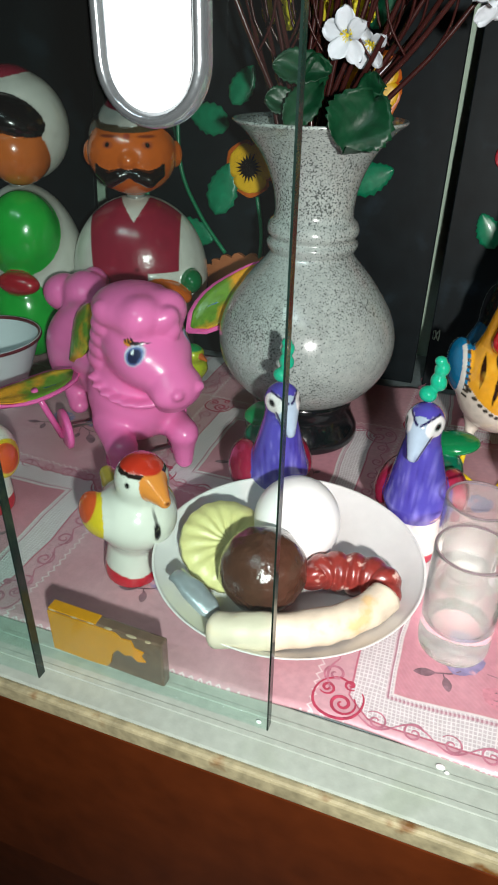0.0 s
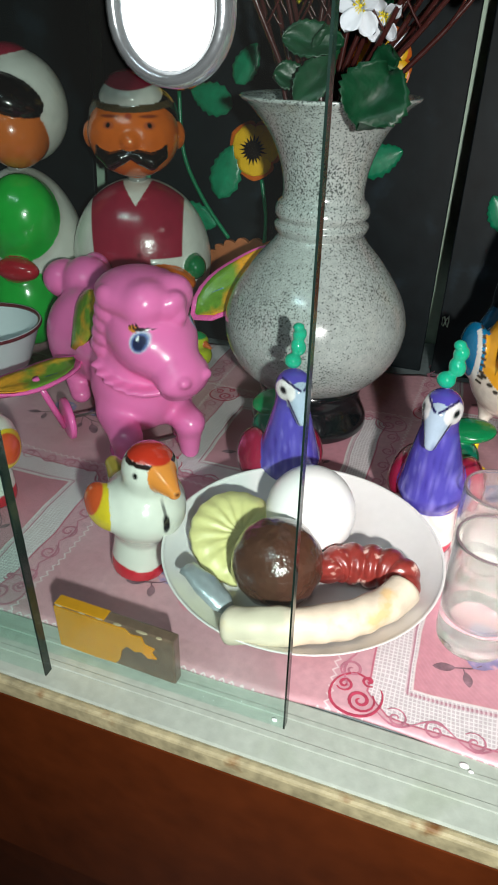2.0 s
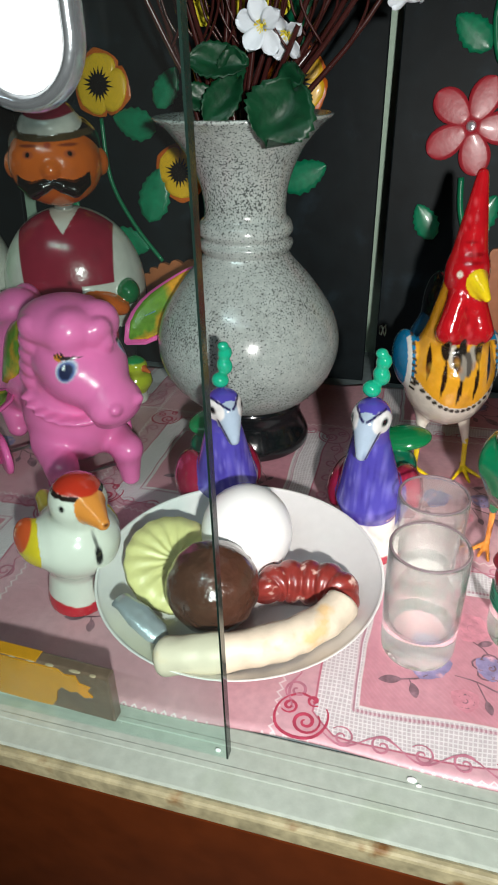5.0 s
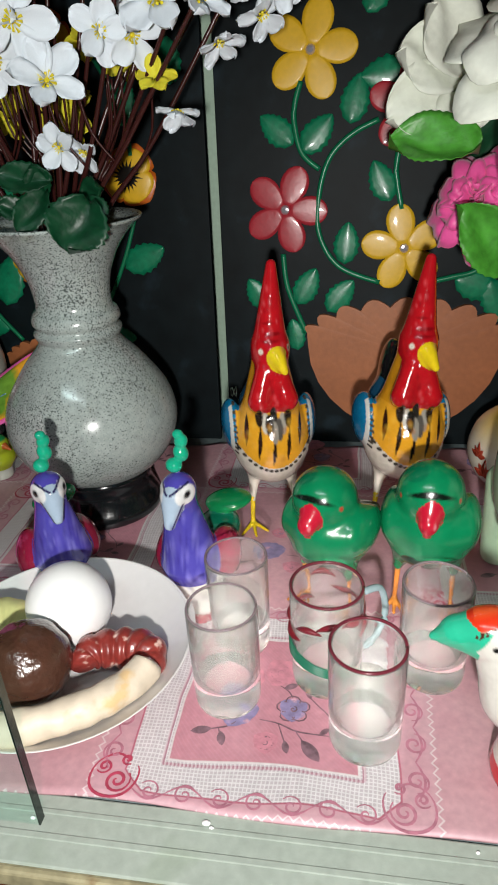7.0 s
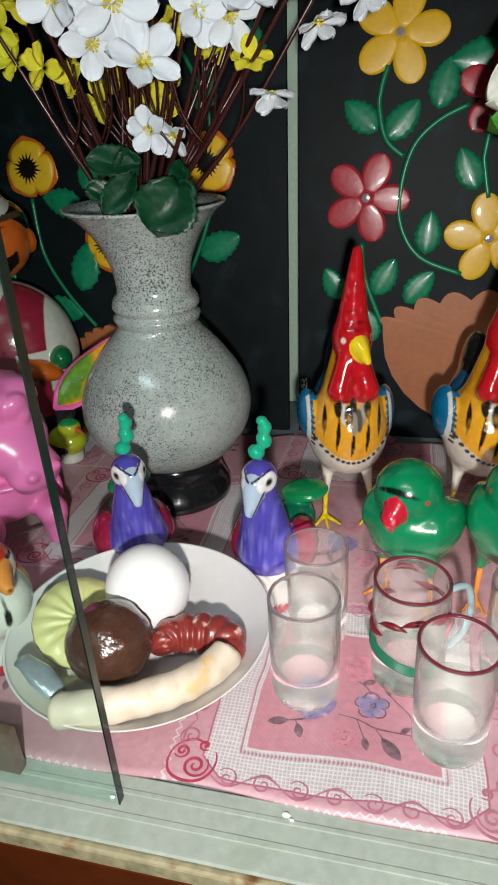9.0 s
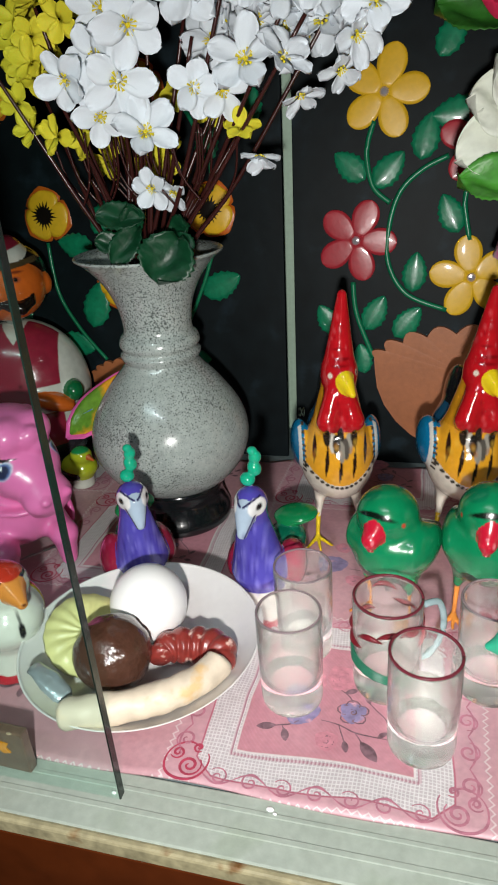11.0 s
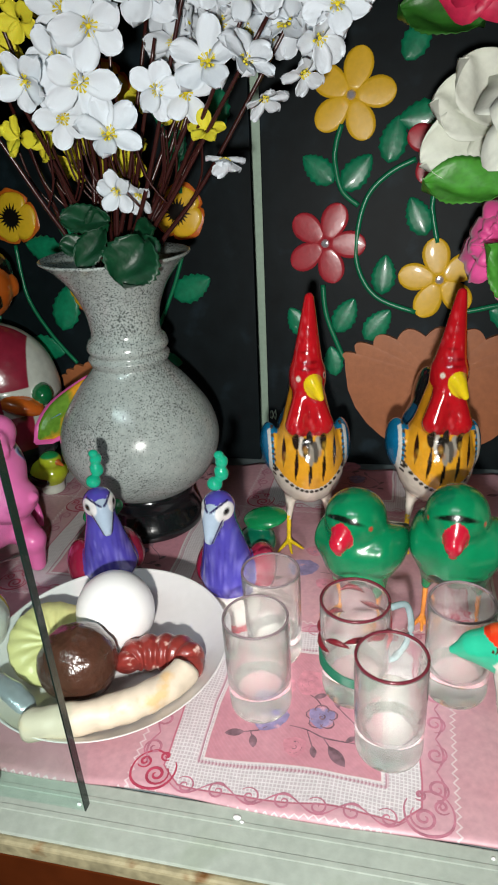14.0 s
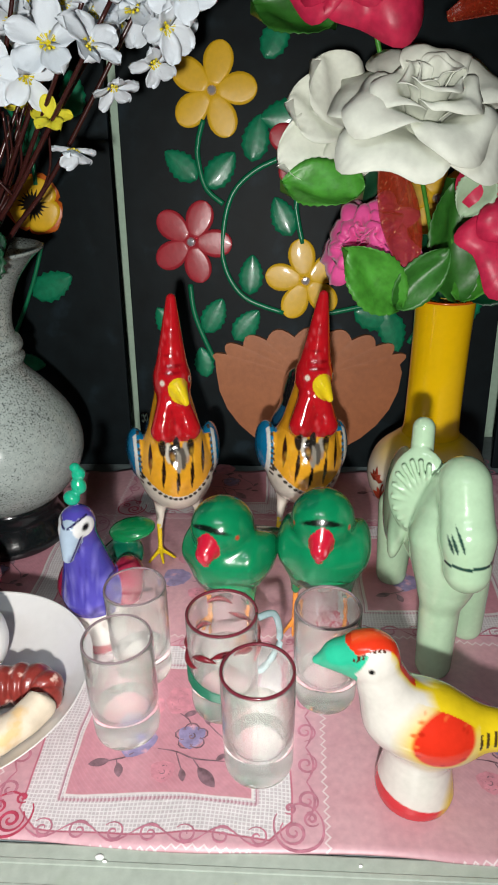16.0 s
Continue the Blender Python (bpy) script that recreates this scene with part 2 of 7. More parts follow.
def speckled():
    m = mat("speckled_grey_stoneware", "a6b0ac", 0.2, spread=0.22, scale=30, bump=0.10, coat=0.35)
    nt = m.node_tree
    p = nt.nodes["Principled BSDF"]
    src = p.inputs["Base Color"].links[0].from_socket
    co = nt.nodes.new("ShaderNodeTexCoord")
    v = nt.nodes.new("ShaderNodeTexVoronoi")
    v.inputs["Scale"].default_value = 420.0
    v.feature = "F1"
    n = nt.nodes.new("ShaderNodeTexNoise")
    n.inputs["Scale"].default_value = 780.0
    n.inputs["Detail"].default_value = 3.0
    low = nt.nodes.new("ShaderNodeTexNoise")
    low.inputs["Scale"].default_value = 18.0
    for k in (v, n, low):
        nt.links.new(co.outputs["Object"], k.inputs["Vector"])
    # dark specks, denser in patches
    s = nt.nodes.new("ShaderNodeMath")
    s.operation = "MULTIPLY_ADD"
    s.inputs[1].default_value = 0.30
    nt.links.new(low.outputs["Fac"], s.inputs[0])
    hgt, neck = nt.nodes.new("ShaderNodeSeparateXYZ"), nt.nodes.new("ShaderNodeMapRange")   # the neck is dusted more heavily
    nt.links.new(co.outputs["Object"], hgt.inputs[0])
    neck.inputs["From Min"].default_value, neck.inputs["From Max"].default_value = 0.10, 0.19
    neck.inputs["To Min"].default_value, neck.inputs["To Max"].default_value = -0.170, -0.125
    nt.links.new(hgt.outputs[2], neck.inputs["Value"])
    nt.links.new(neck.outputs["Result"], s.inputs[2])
    ad = nt.nodes.new("ShaderNodeMath")
    nt.links.new(n.outputs["Fac"], ad.inputs[0])
    nt.links.new(s.outputs[0], ad.inputs[1])
    r = nt.nodes.new("ShaderNodeMapRange")
    r.inputs["From Min"].default_value, r.inputs["From Max"].default_value = 0.56, 0.64
    nt.links.new(ad.outputs[0], r.inputs["Value"])
    mx = nt.nodes.new("ShaderNodeMix")
    mx.data_type = "RGBA"
    mx.inputs["B"].default_value = lin("525957")
    nt.links.new(r.outputs["Result"], mx.inputs["Factor"])
    nt.links.new(src, mx.inputs["A"])
    # pale flecks
    r2 = nt.nodes.new("ShaderNodeMapRange")
    r2.inputs["From Min"].default_value, r2.inputs["From Max"].default_value = 0.40, 0.34
    r2.inputs["To Max"].default_value = 0.5
    nt.links.new(n.outputs["Fac"], r2.inputs["Value"])
    m2 = nt.nodes.new("ShaderNodeMix")
    m2.data_type = "RGBA"
    m2.inputs["B"].default_value = lin("c3ccc8")
    nt.links.new(r2.outputs["Result"], m2.inputs["Factor"])
    nt.links.new(mx.outputs["Result"], m2.inputs["A"])
    nt.links.new(m2.outputs["Result"], p.inputs["Base Color"])
    return m


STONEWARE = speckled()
BLACK_GLAZE = mat("black_glaze", "14181a", 0.14, spread=0.2, scale=30, coat=0.4)


# ---------------------------------------------------------------- mesh helpers
def finish(name, me, material, parent=None, smooth=True):
    if material and not me.materials:
        for m in (material if isinstance(material, (list, tuple)) else [material]):
            me.materials.append(m)
    if smooth:
        me.polygons.foreach_set("use_smooth", [True] * len(me.polygons))
    ob = new(name, me)
    if parent:
        ob.parent = parent
    return ob


def part(name, bm, material, parent=None, label="", smooth=True):
    me = bpy.data.meshes.new(name)
    bmesh.ops.recalc_face_normals(bm, faces=bm.faces)
    bm.to_mesh(me)
    bm.free()
    ob = finish(name, me, material, parent, smooth)
    if label:
        ob["label"] = label
    return ob


def thing(name, x, y, z, turn, label, category, group="", kind=""):
    """An empty at the base of a thing, under which its parts hang."""
    ob = new(name)
    ob.matrix_basis = pose(x, y, z, 0, 0, turn)
    ob.empty_display_size = 0.01
    return tagged(ob, label, category, group, kind)


def box(bm, x0, x1, y0, y1, z0, z1, bevel=0.0):
    made = bmesh.ops.create_cube(bm, size=1.0, matrix=Matrix.Translation(((x0 + x1) / 2, (y0 + y1) / 2, (z0 + z1) / 2)) @ Matrix.Diagonal((x1 - x0, y1 - y0, z1 - z0, 1)))
    if bevel:
        edges = list({e for v in made["verts"] for e in v.link_edges})
        bmesh.ops.bevel(bm, geom=edges, offset=bevel, segments=2, profile=0.5, affect="EDGES")
    return bm


def lathe(profile, seg=48, centre=(0, 0, 0), bm=None):
    """Turns a profile of (radius, height) about the upright axis."""
    bm = bm or bmesh.new()
    rings = []
    for r, z in profile:
        if r < 1e-6:
            rings.append([bm.verts.new((centre[0], centre[1], centre[2] + z))])
        else:
            rings.append([bm.verts.new((centre[0] + r * math.cos(2 * math.pi * i / seg), centre[1] + r * math.sin(2 * math.pi * i / seg), centre[2] + z)) for i in range(seg)])
    for a, b in zip(rings, rings[1:]):
        for i in range(seg):
            q = [a[i % len(a)], a[(i + 1) % len(a)], b[(i + 1) % len(b)], b[i % len(b)]]
            q = list(dict.fromkeys(q))
            if len(q) > 2:
                bm.faces.new(q)
    return bm


def smooth_profile(points, n=6):
    """Catmull-Rom through the given points."""
    out = []
    p = [points[0]] + list(points) + [points[-1]]
    for i in range(1, len(p) - 2):
        for k in range(n):
            t = k / n
            out.append(tuple(0.5 * (2 * p[i][j] + (p[i + 1][j] - p[i - 1][j]) * t + (2 * p[i - 1][j] - 5 * p[i][j] + 4 * p[i + 1][j] - p[i + 2][j]) * t * t + (3 * p[i][j] - p[i - 1][j] - 3 * p[i + 1][j] + p[i + 2][j]) * t ** 3) for j in range(len(p[i]))))
    out.append(tuple(points[-1]))
    return out


def tube_mesh(path, radius, seg=8, bm=None, flat=1.0):
    """A tube along a path; radius is one number or one a point; flat squashes it."""
    bm = bm or bmesh.new()
    pts = [Vector(p) for p in path]
    rad = radius if isinstance(radius, (list, tuple)) else [radius] * len(pts)
    up, rings = Vector((0.03, 0.05, 1)), []
    for i, p in enumerate(pts):
        d = (pts[min(i + 1, len(pts) - 1)] - pts[max(i - 1, 0)]).normalized()
        s = d.cross(up)
        s = s.normalized() if s.length > 1e-4 else Vector((1, 0, 0))
        u = s.cross(d)
        rings.append([bm.verts.new(p + rad[i] * (math.cos(2 * math.pi * k / seg) * s + flat * math.sin(2 * math.pi * k / seg) * u)) for k in range(seg)])
    for a, b in zip(rings, rings[1:]):
        for k in range(seg):
            bm.faces.new((a[k], a[(k + 1) % seg], b[(k + 1) % seg], b[k]))
    bm.faces.new(rings[0])
    bm.faces.new(rings[-1])
    return bm


def ball(bm, centre, radii, seg=20, turn=(0, 0, 0)):
    bmesh.ops.create_uvsphere(bm, u_segments=seg, v_segments=max(8, seg // 2 + 2), radius=1.0, matrix=Matrix.LocRotScale(Vector(centre), Euler([radians(a) for a in turn]), Vector(radii)))
    return bm


def petal_sheet(length, width, cup=0.2, curl=0.0, point=0.0, nu=6, nv=7, ruffle=0.0, thick=0.0006, bm=None, m=None, serrate=0.0, fold=0.0, tip=0.0):
    """A petal or leaf along +x from the origin, with thickness; cup hollows it, curl bends its tip down."""
    bm = bm or bmesh.new()
    m = m or Matrix.Identity(4)
    grid = []
    for i in range(nv + 1):
        t = math.sin(0.5 * math.pi * i / nv)
        rounded = math.sqrt(max(0.0, 1 - ((t - 0.58) / 0.42) ** 2)) if t > 0.58 else 0.22 + 0.78 * math.sin(0.5 * math.pi * t / 0.58)
        pointed = math.sin(math.pi * min(1.0, t ** 0.72)) ** 0.8
        w = width * 0.5 * (rounded * (1 - point) + pointed * point)
        if serrate and 0 < i < nv:
            w *= 1 + serrate * (1 if i % 2 else -1)
        w = max(w, width * 0.03)
        row = []
        for j in range(nu + 1):
            s = 2 * j / nu - 1
            z = cup * width * s * s * 0.5 - curl * length * t * t + ruffle * width * math.sin(5 * s + 9 * t) * t + fold * width * abs(s) - tip * length * t ** 5
            row.append((length * t, w * s, z))
        grid.append(row)
    rows = []
    for dz in (0, -thick):
        rows.append([[bm.verts.new(m @ Vector((x, y, z + dz))) for x, y, z in row] for row in grid])
    a, b = rows
    for i in range(nv):
        for j in range(nu):
            bm.faces.new((a[i][j], a[i][j + 1], a[i + 1][j + 1], a[i + 1][j]))
            bm.faces.new((b[i][j], b[i + 1][j], b[i + 1][j + 1], b[i][j + 1]))
    for i in range(nv):
        bm.faces.new((a[i][0], a[i + 1][0], b[i + 1][0], b[i][0]))
        bm.faces.new((a[i][nu], b[i][nu], b[i + 1][nu], a[i + 1][nu]))
    for j in range(nu):
        bm.faces.new((a[0][j], b[0][j], b[0][j + 1], a[0][j + 1]))
        bm.faces.new((a[nv][j], a[nv][j + 1], b[nv][j + 1], b[nv][j]))
    return bm


def laid(a, b, toward, roll=0.0):
    """A frame whose x runs from a to b and whose z looks toward the given way."""
    a, b, t = Vector(a), Vector(b), Vector(toward)
    x = (b - a).normalized()
    y = t.cross(x).normalized()
    m = Matrix((x, y, x.cross(y))).transposed().to_4x4()
    return Matrix.Translation(a) @ m @ Matrix.Rotation(radians(roll), 4, "X")


# ---------------------------------------------------------------- modelled figures
def one_field(pr, P):
    """Signed distance to one ball or tapering limb."""
    if pr[0] == "e":
        _, c, r, turn = pr[:4]
        q = P - np.array(c)
        if any(turn):
            q = q @ np.array(Euler([radians(a) for a in turn]).to_matrix())
        k0 = np.sqrt(((q / np.array(r)) ** 2).sum(-1))
        k1 = np.sqrt(((q / np.array(r) ** 2) ** 2).sum(-1)) + 1e-9
        return np.where(k0 < 0.05, -min(r), k0 * (k0 - 1) / k1)
    _, a, b, ra, rb = pr[:5]
    a, b = np.array(a), np.array(b)
    h = np.clip(((P - a) @ (b - a)) / ((b - a) @ (b - a)), 0, 1)
    return np.sqrt(((P - a - h[..., None] * (b - a)) ** 2).sum(-1)) - (ra + (rb - ra) * h)


def own(pr, soft):
    """Colour and blending width of one primitive."""
    i = 4 if pr[0] == "e" else 5
    return pr[i], (pr[i + 1] if len(pr) > i + 1 else soft)


def extent(pr):
    if pr[0] == "e":
        c, r = np.array(pr[1]), max(pr[2])
        return c - r, c + r
    a, b = np.array(pr[1]), np.array(pr[2])
    return np.minimum(a - pr[3], b - pr[4]), np.maximum(a + pr[3], b + pr[4])


def colours_of(prims, P, soft):
    best, paint = None, None
    for pr in prims:
        d, c3 = one_field(pr, P), np.array(lin(own(pr, soft)[0])[:3])
        if best is None:
            best, paint = d, np.broadcast_to(c3, P.shape).copy()
        else:
            paint[d < best] = c3
            best = np.minimum(best, d)
    return paint


def figure_mesh(name, prims, step=0.0012, soft=0.004, paints=(), flat_base=None):
    """Surface of the blended field by surface nets; paints: (test on points, colour) laid over in order."""
    boxes = [extent(pr) for pr in prims]
    lo, hi = np.min([q[0] for q in boxes], 0) - 3 * step, np.max([q[1] for q in boxes], 0) + 3 * step
    n = np.ceil((hi - lo) / step).astype(int) + 1
    P = (lo + step * np.stack(np.meshgrid(*[np.arange(k) for k in n], indexing="ij"), -1)).astype(np.float32)
    F = np.full(tuple(n), 0.05, np.float32)
    for pr, (l, h) in zip(prims, boxes):
        k = own(pr, soft)[1]
        m = k + 3 * step
        s = tuple(slice(max(0, int((l[a] - m - lo[a]) / step)), min(n[a], int((h[a] + m - lo[a]) / step) + 2)) for a in range(3))
        d, t = one_field(pr, P[s]), F[s]
        w = np.clip(0.5 + 0.5 * (t - d) / k, 0, 1)
        F[s] = t * (1 - w) + d * w - k * w * (1 - w)
    if flat_base is not None:
        F = np.maximum(F, flat_base - P[..., 2])
    S = F < 0
    # one vertex in each cell that the surface crosses
    cs = np.zeros(tuple(n - 1), int)
    acc, cnt = np.zeros(tuple(n - 1) + (3,)), np.zeros(tuple(n - 1))
    corners = [(i, j, k) for i in (0, 1) for j in (0, 1) for k in (0, 1)]
    sl = lambda o: tuple(slice(o[a], n[a] - 1 + o[a]) for a in range(3))
    for o in corners:
        cs += S[sl(o)]
    live = (cs > 0) & (cs < 8)
    for o in corners:
        for a in range(3):
            if o[a] == 0:
                e = list(o)
                e[a] = 1
                f0, f1 = F[sl(o)], F[sl(e)]
                hit = (f0 < 0) != (f1 < 0)
                t = np.where(hit, f0 / np.where(hit, f0 - f1, 1), 0)
                off = np.zeros(f0.shape + (3,)) + np.array(o)
                off[..., a] += t
                acc += off * hit[..., None]
                cnt += hit
    idx = np.full(tuple(n - 1), -1)
    cells = np.argwhere(live)
    idx[live] = np.arange(len(cells))
    V = lo + step * (cells + acc[live] / cnt[live][:, None])
    faces = []
    for a in range(3):
        b, c = (a + 1) % 3, (a + 2) % 3
        s0 = [slice(1, n[k] - 1) for k in range(3)]
        s0[a] = slice(0, n[a] - 1)
        s1 = list(s0)
        s1[a] = slice(1, n[a])
        A, B = S[tuple(s0)], S[tuple(s1)]
        for way in (True, False):
            g = np.argwhere((A != B) & (A == way))
            if not len(g):
                continue
            base = g.copy()
            base[:, [b, c]] += 1
            q = []
            for db, dc in ((0, 0), (-1, 0), (-1, -1), (0, -1)):
                w = base.copy()
                w[:, b] += db
                w[:, c] += dc
                q.append(idx[tuple(w.T)])
            q = np.stack(q, 1)
            faces.append(q if way else q[:, ::-1])
    Q = np.concatenate(faces)
    Q = Q[(Q >= 0).all(1)]
    me = bpy.data.meshes.new(name)
    me.from_pydata(V.tolist(), [], Q.tolist())
    col = colours_of(prims, V, soft)
    for test, colour in paints:
        w = np.asarray(test(V))
        w = np.clip(w.astype(float), 0, 1)[:, None]
        col = col * (1 - w) + np.array(lin(colour)[:3]) * w
    at = me.color_attributes.new("paint", "FLOAT_COLOR", "POINT")
    at.data.foreach_set("color", np.concatenate([col, np.ones((len(col), 1))], 1).astype(np.float32).ravel())
    return me


def near(c, r):
    """Soft-edged test: points within r of c."""
    return lambda V: (r - np.linalg.norm(V - np.array(c), axis=1)) / 0.0008 + 0.5


def blot(c, radii):
    return lambda V: (1 - np.linalg.norm((V - np.array(c)) / np.array(radii), axis=1)) * min(radii) / 0.0008 + 0.5


def figure(name, prims, x, y, z, turn, label, category, material, paints=(), step=0.0012, soft=0.004, group="", flat_base=None):
    ob = finish(name, figure_mesh(name, prims, step, soft, paints, flat_base), material)
    ob.matrix_basis = pose(x, y, z, 0, 0, turn)
    return tagged(ob, label, category, group)


# ---------------------------------------------------------------- the cabinet
def slab(name, x0, x1, y0, y1, z0, z1, material, label, category, bevel=0.0, kind="structure"):
    return tagged(part(name, box(bmesh.new(), x0, x1, y0, y1, z0, z1, bevel), material, smooth=False), label, category, kind=kind)


slab("floor", -2.5, 2.5, -3.0, 0.6, -0.98, -0.90, DARK_FLOOR, "dark speckled terrazzo floor of the dim room", "floor")
slab("wall_back", -2.5, 2.5, 0.50, 0.56, -0.90, 2.0, WALL, "pale green painted wall behind the cabinet boards", "wall")
slab("wall_front", -2.5, 2.5, -3.06, -3.0, -0.90, 2.0, ROOM, "dim plaster wall of the room behind the camera", "wall")
slab("wall_left", -2.56, -2.5, -3.0, 0.5, -0.90, 2.0, ROOM, "dim plaster side wall of the room", "wall")
slab("wall_right", 2.5, 2.56, -3.0, 0.5, -0.90, 2.0, ROOM, "dim plaster side wall of the room", "wall")
slab("ceiling", -2.56, 2.56, -3.06, 0.56, 2.0, 2.06, ROOM, "dim plaster ceiling of the room", "ceiling")


def cabinet():
    c = thing("display_cabinet", 0, 0, 0, 0, "brown varnished wooden display cabinet with a glass front", "cabinet")
    for nm, q, m in (("front_panel", (-0.75, 0.75, -0.0235, -0.008, -0.176, -0.0125), WOOD), ("side_panel", (-0.77, -0.752, -0.02, 0.495, -0.88, 0.62), WOOD),
                     ("side_panel", (0.752, 0.77, -0.02, 0.495, -0.88, 0.62), WOOD), ("shelf_board", (-0.75, 0.75, 0.016, 0.495, -0.018, -0.0025), GREY_FLOOR),
                     ("top_panel", (-0.75, 0.75, -0.02, 0.495, 0.60, 0.618), WOOD), ("base", (-0.75, 0.75, 0.03, 0.495, -0.90, -0.20), WOOD)):
        part(nm, box(bmesh.new(), *q, 0.001), m, c, smooth=False)
    return c


cabinet()


def sill():
    s = thing("window_sill", 0, 0, 0, 0, "white painted sliding track sill with brown stains along its edge", "sill", kind="structure")
    bm = bmesh.new()
    box(bm, -0.75, 0.75, -0.0195, 0.0155, -0.012, -0.0012, 0.001)
    part("track_bed", bm, SILL, s, smooth=False)
    for y0, y1 in ((-0.0074, -0.0040), (0.0050, 0.0078)):
        part("track_ridge", box(bmesh.new(), -0.75, 0.75, y0, y1, -0.0018, -0.0007, 0.0005), SILL, s, smooth=False)
    part("sill_nosing", box(bmesh.new(), -0.75, 0.75, -0.0240, -0.0192, -0.0125, -0.0016, 0.0016), GUNK, s, "brown-stained rounded sill edge", smooth=False)
    for x, y, w in ((0.0795, 0.0095, 0.0022), (0.0825, 0.0074, 0.0012), (-0.0060, 0.0020, 0.0014), (0.2050, 0.0105, 0.0010)):      # hardened drops of white paint
        part("paint_drop", ball(bmesh.new(), (x, y, -0.0008), (w, w * 0.62, 0.0010), 14), HANDLE_WHITE, s, "hardened drop of white paint")
    return s


sill()


def pane(x0, x1, y, z1):
    p = thing("sliding_glass_pane", (x0 + x1) / 2, y, 0.0, 0, "clear sliding glass pane with a dark ground edge", "glass pane")
    h = (x1 - x0) / 2
    part("glass_sheet", box(bmesh.new(), -h, h - 0.0008, -0.0022, 0.0022, 0.0002, z1), PANE_GLASS, p, smooth=False)
    part("ground_edge", box(bmesh.new(), h - 0.0008, h, -0.0023, 0.0023, 0.0002, z1), PANE_EDGE, p, "dark green ground glass edge", smooth=False).visible_shadow = False
    return p


pane(-0.34, 0.0, 0.0005, 0.595)
pane(-0.745, -0.1195, -0.0125, 0.595)


def pill(bm, cx, z0, z1, w, y0, y1, seg=14):
    """An upright rounded slab."""
    ring = []
    for c, a0 in ((z1 - w, 0.0), (z0 + w, math.pi)):
        for k in range(seg + 1):
            a = a0 + math.pi * k / seg
            ring.append((cx + w * math.cos(a), c + w * math.sin(a)))
    f = [bm.verts.new((x, y0, z)) for x, z in ring]
    b = [bm.verts.new((x, y1, z)) for x, z in ring]
    bm.faces.new(f)
    bm.faces.new(b[::-1])
    for i in range(len(ring)):
        j = (i + 1) % len(ring)
        bm.faces.new((f[i], b[i], b[j], f[j]))
    return bm


def finger_pull():
    h = thing("finger_pull_handle", -0.0425, -0.0018, 0.257, 0, "white oval finger pull with a chromed rim on the glass", "handle")
    bm = bmesh.new()
    ws = ((0.0176, 0.0), (0.0172, -0.004), (0.0154, -0.0058), (0.0140, -0.0050), (0.0126, -0.002))
    loops = []
    for w, y in ws:
        z0, z1 = 0.0190 - w, 0.110 + w
        loop = []
        for c, a0 in ((z1 - w, 0.0), (z0 + w, math.pi)):
            for k in range(17):
                a = a0 + math.pi * k / 16
                loop.append(bm.verts.new((w * math.cos(a), y, c + w * math.sin(a))))
        loops.append(loop)
    for a, b in zip(loops, loops[1:]):
        for i in range(len(a)):
            j = (i + 1) % len(a)
            bm.faces.new((a[i], a[j], b[j], b[i]))
    part("rim", bm, HANDLE_METAL, h, "chromed rounded rim")
    part("cup", pill(bmesh.new(), 0, 0.0058, 0.1222, 0.0129, -0.0035, -0.0004), HANDLE_WHITE, h, "glossy white cup", smooth=False)
    return h


finger_pull()


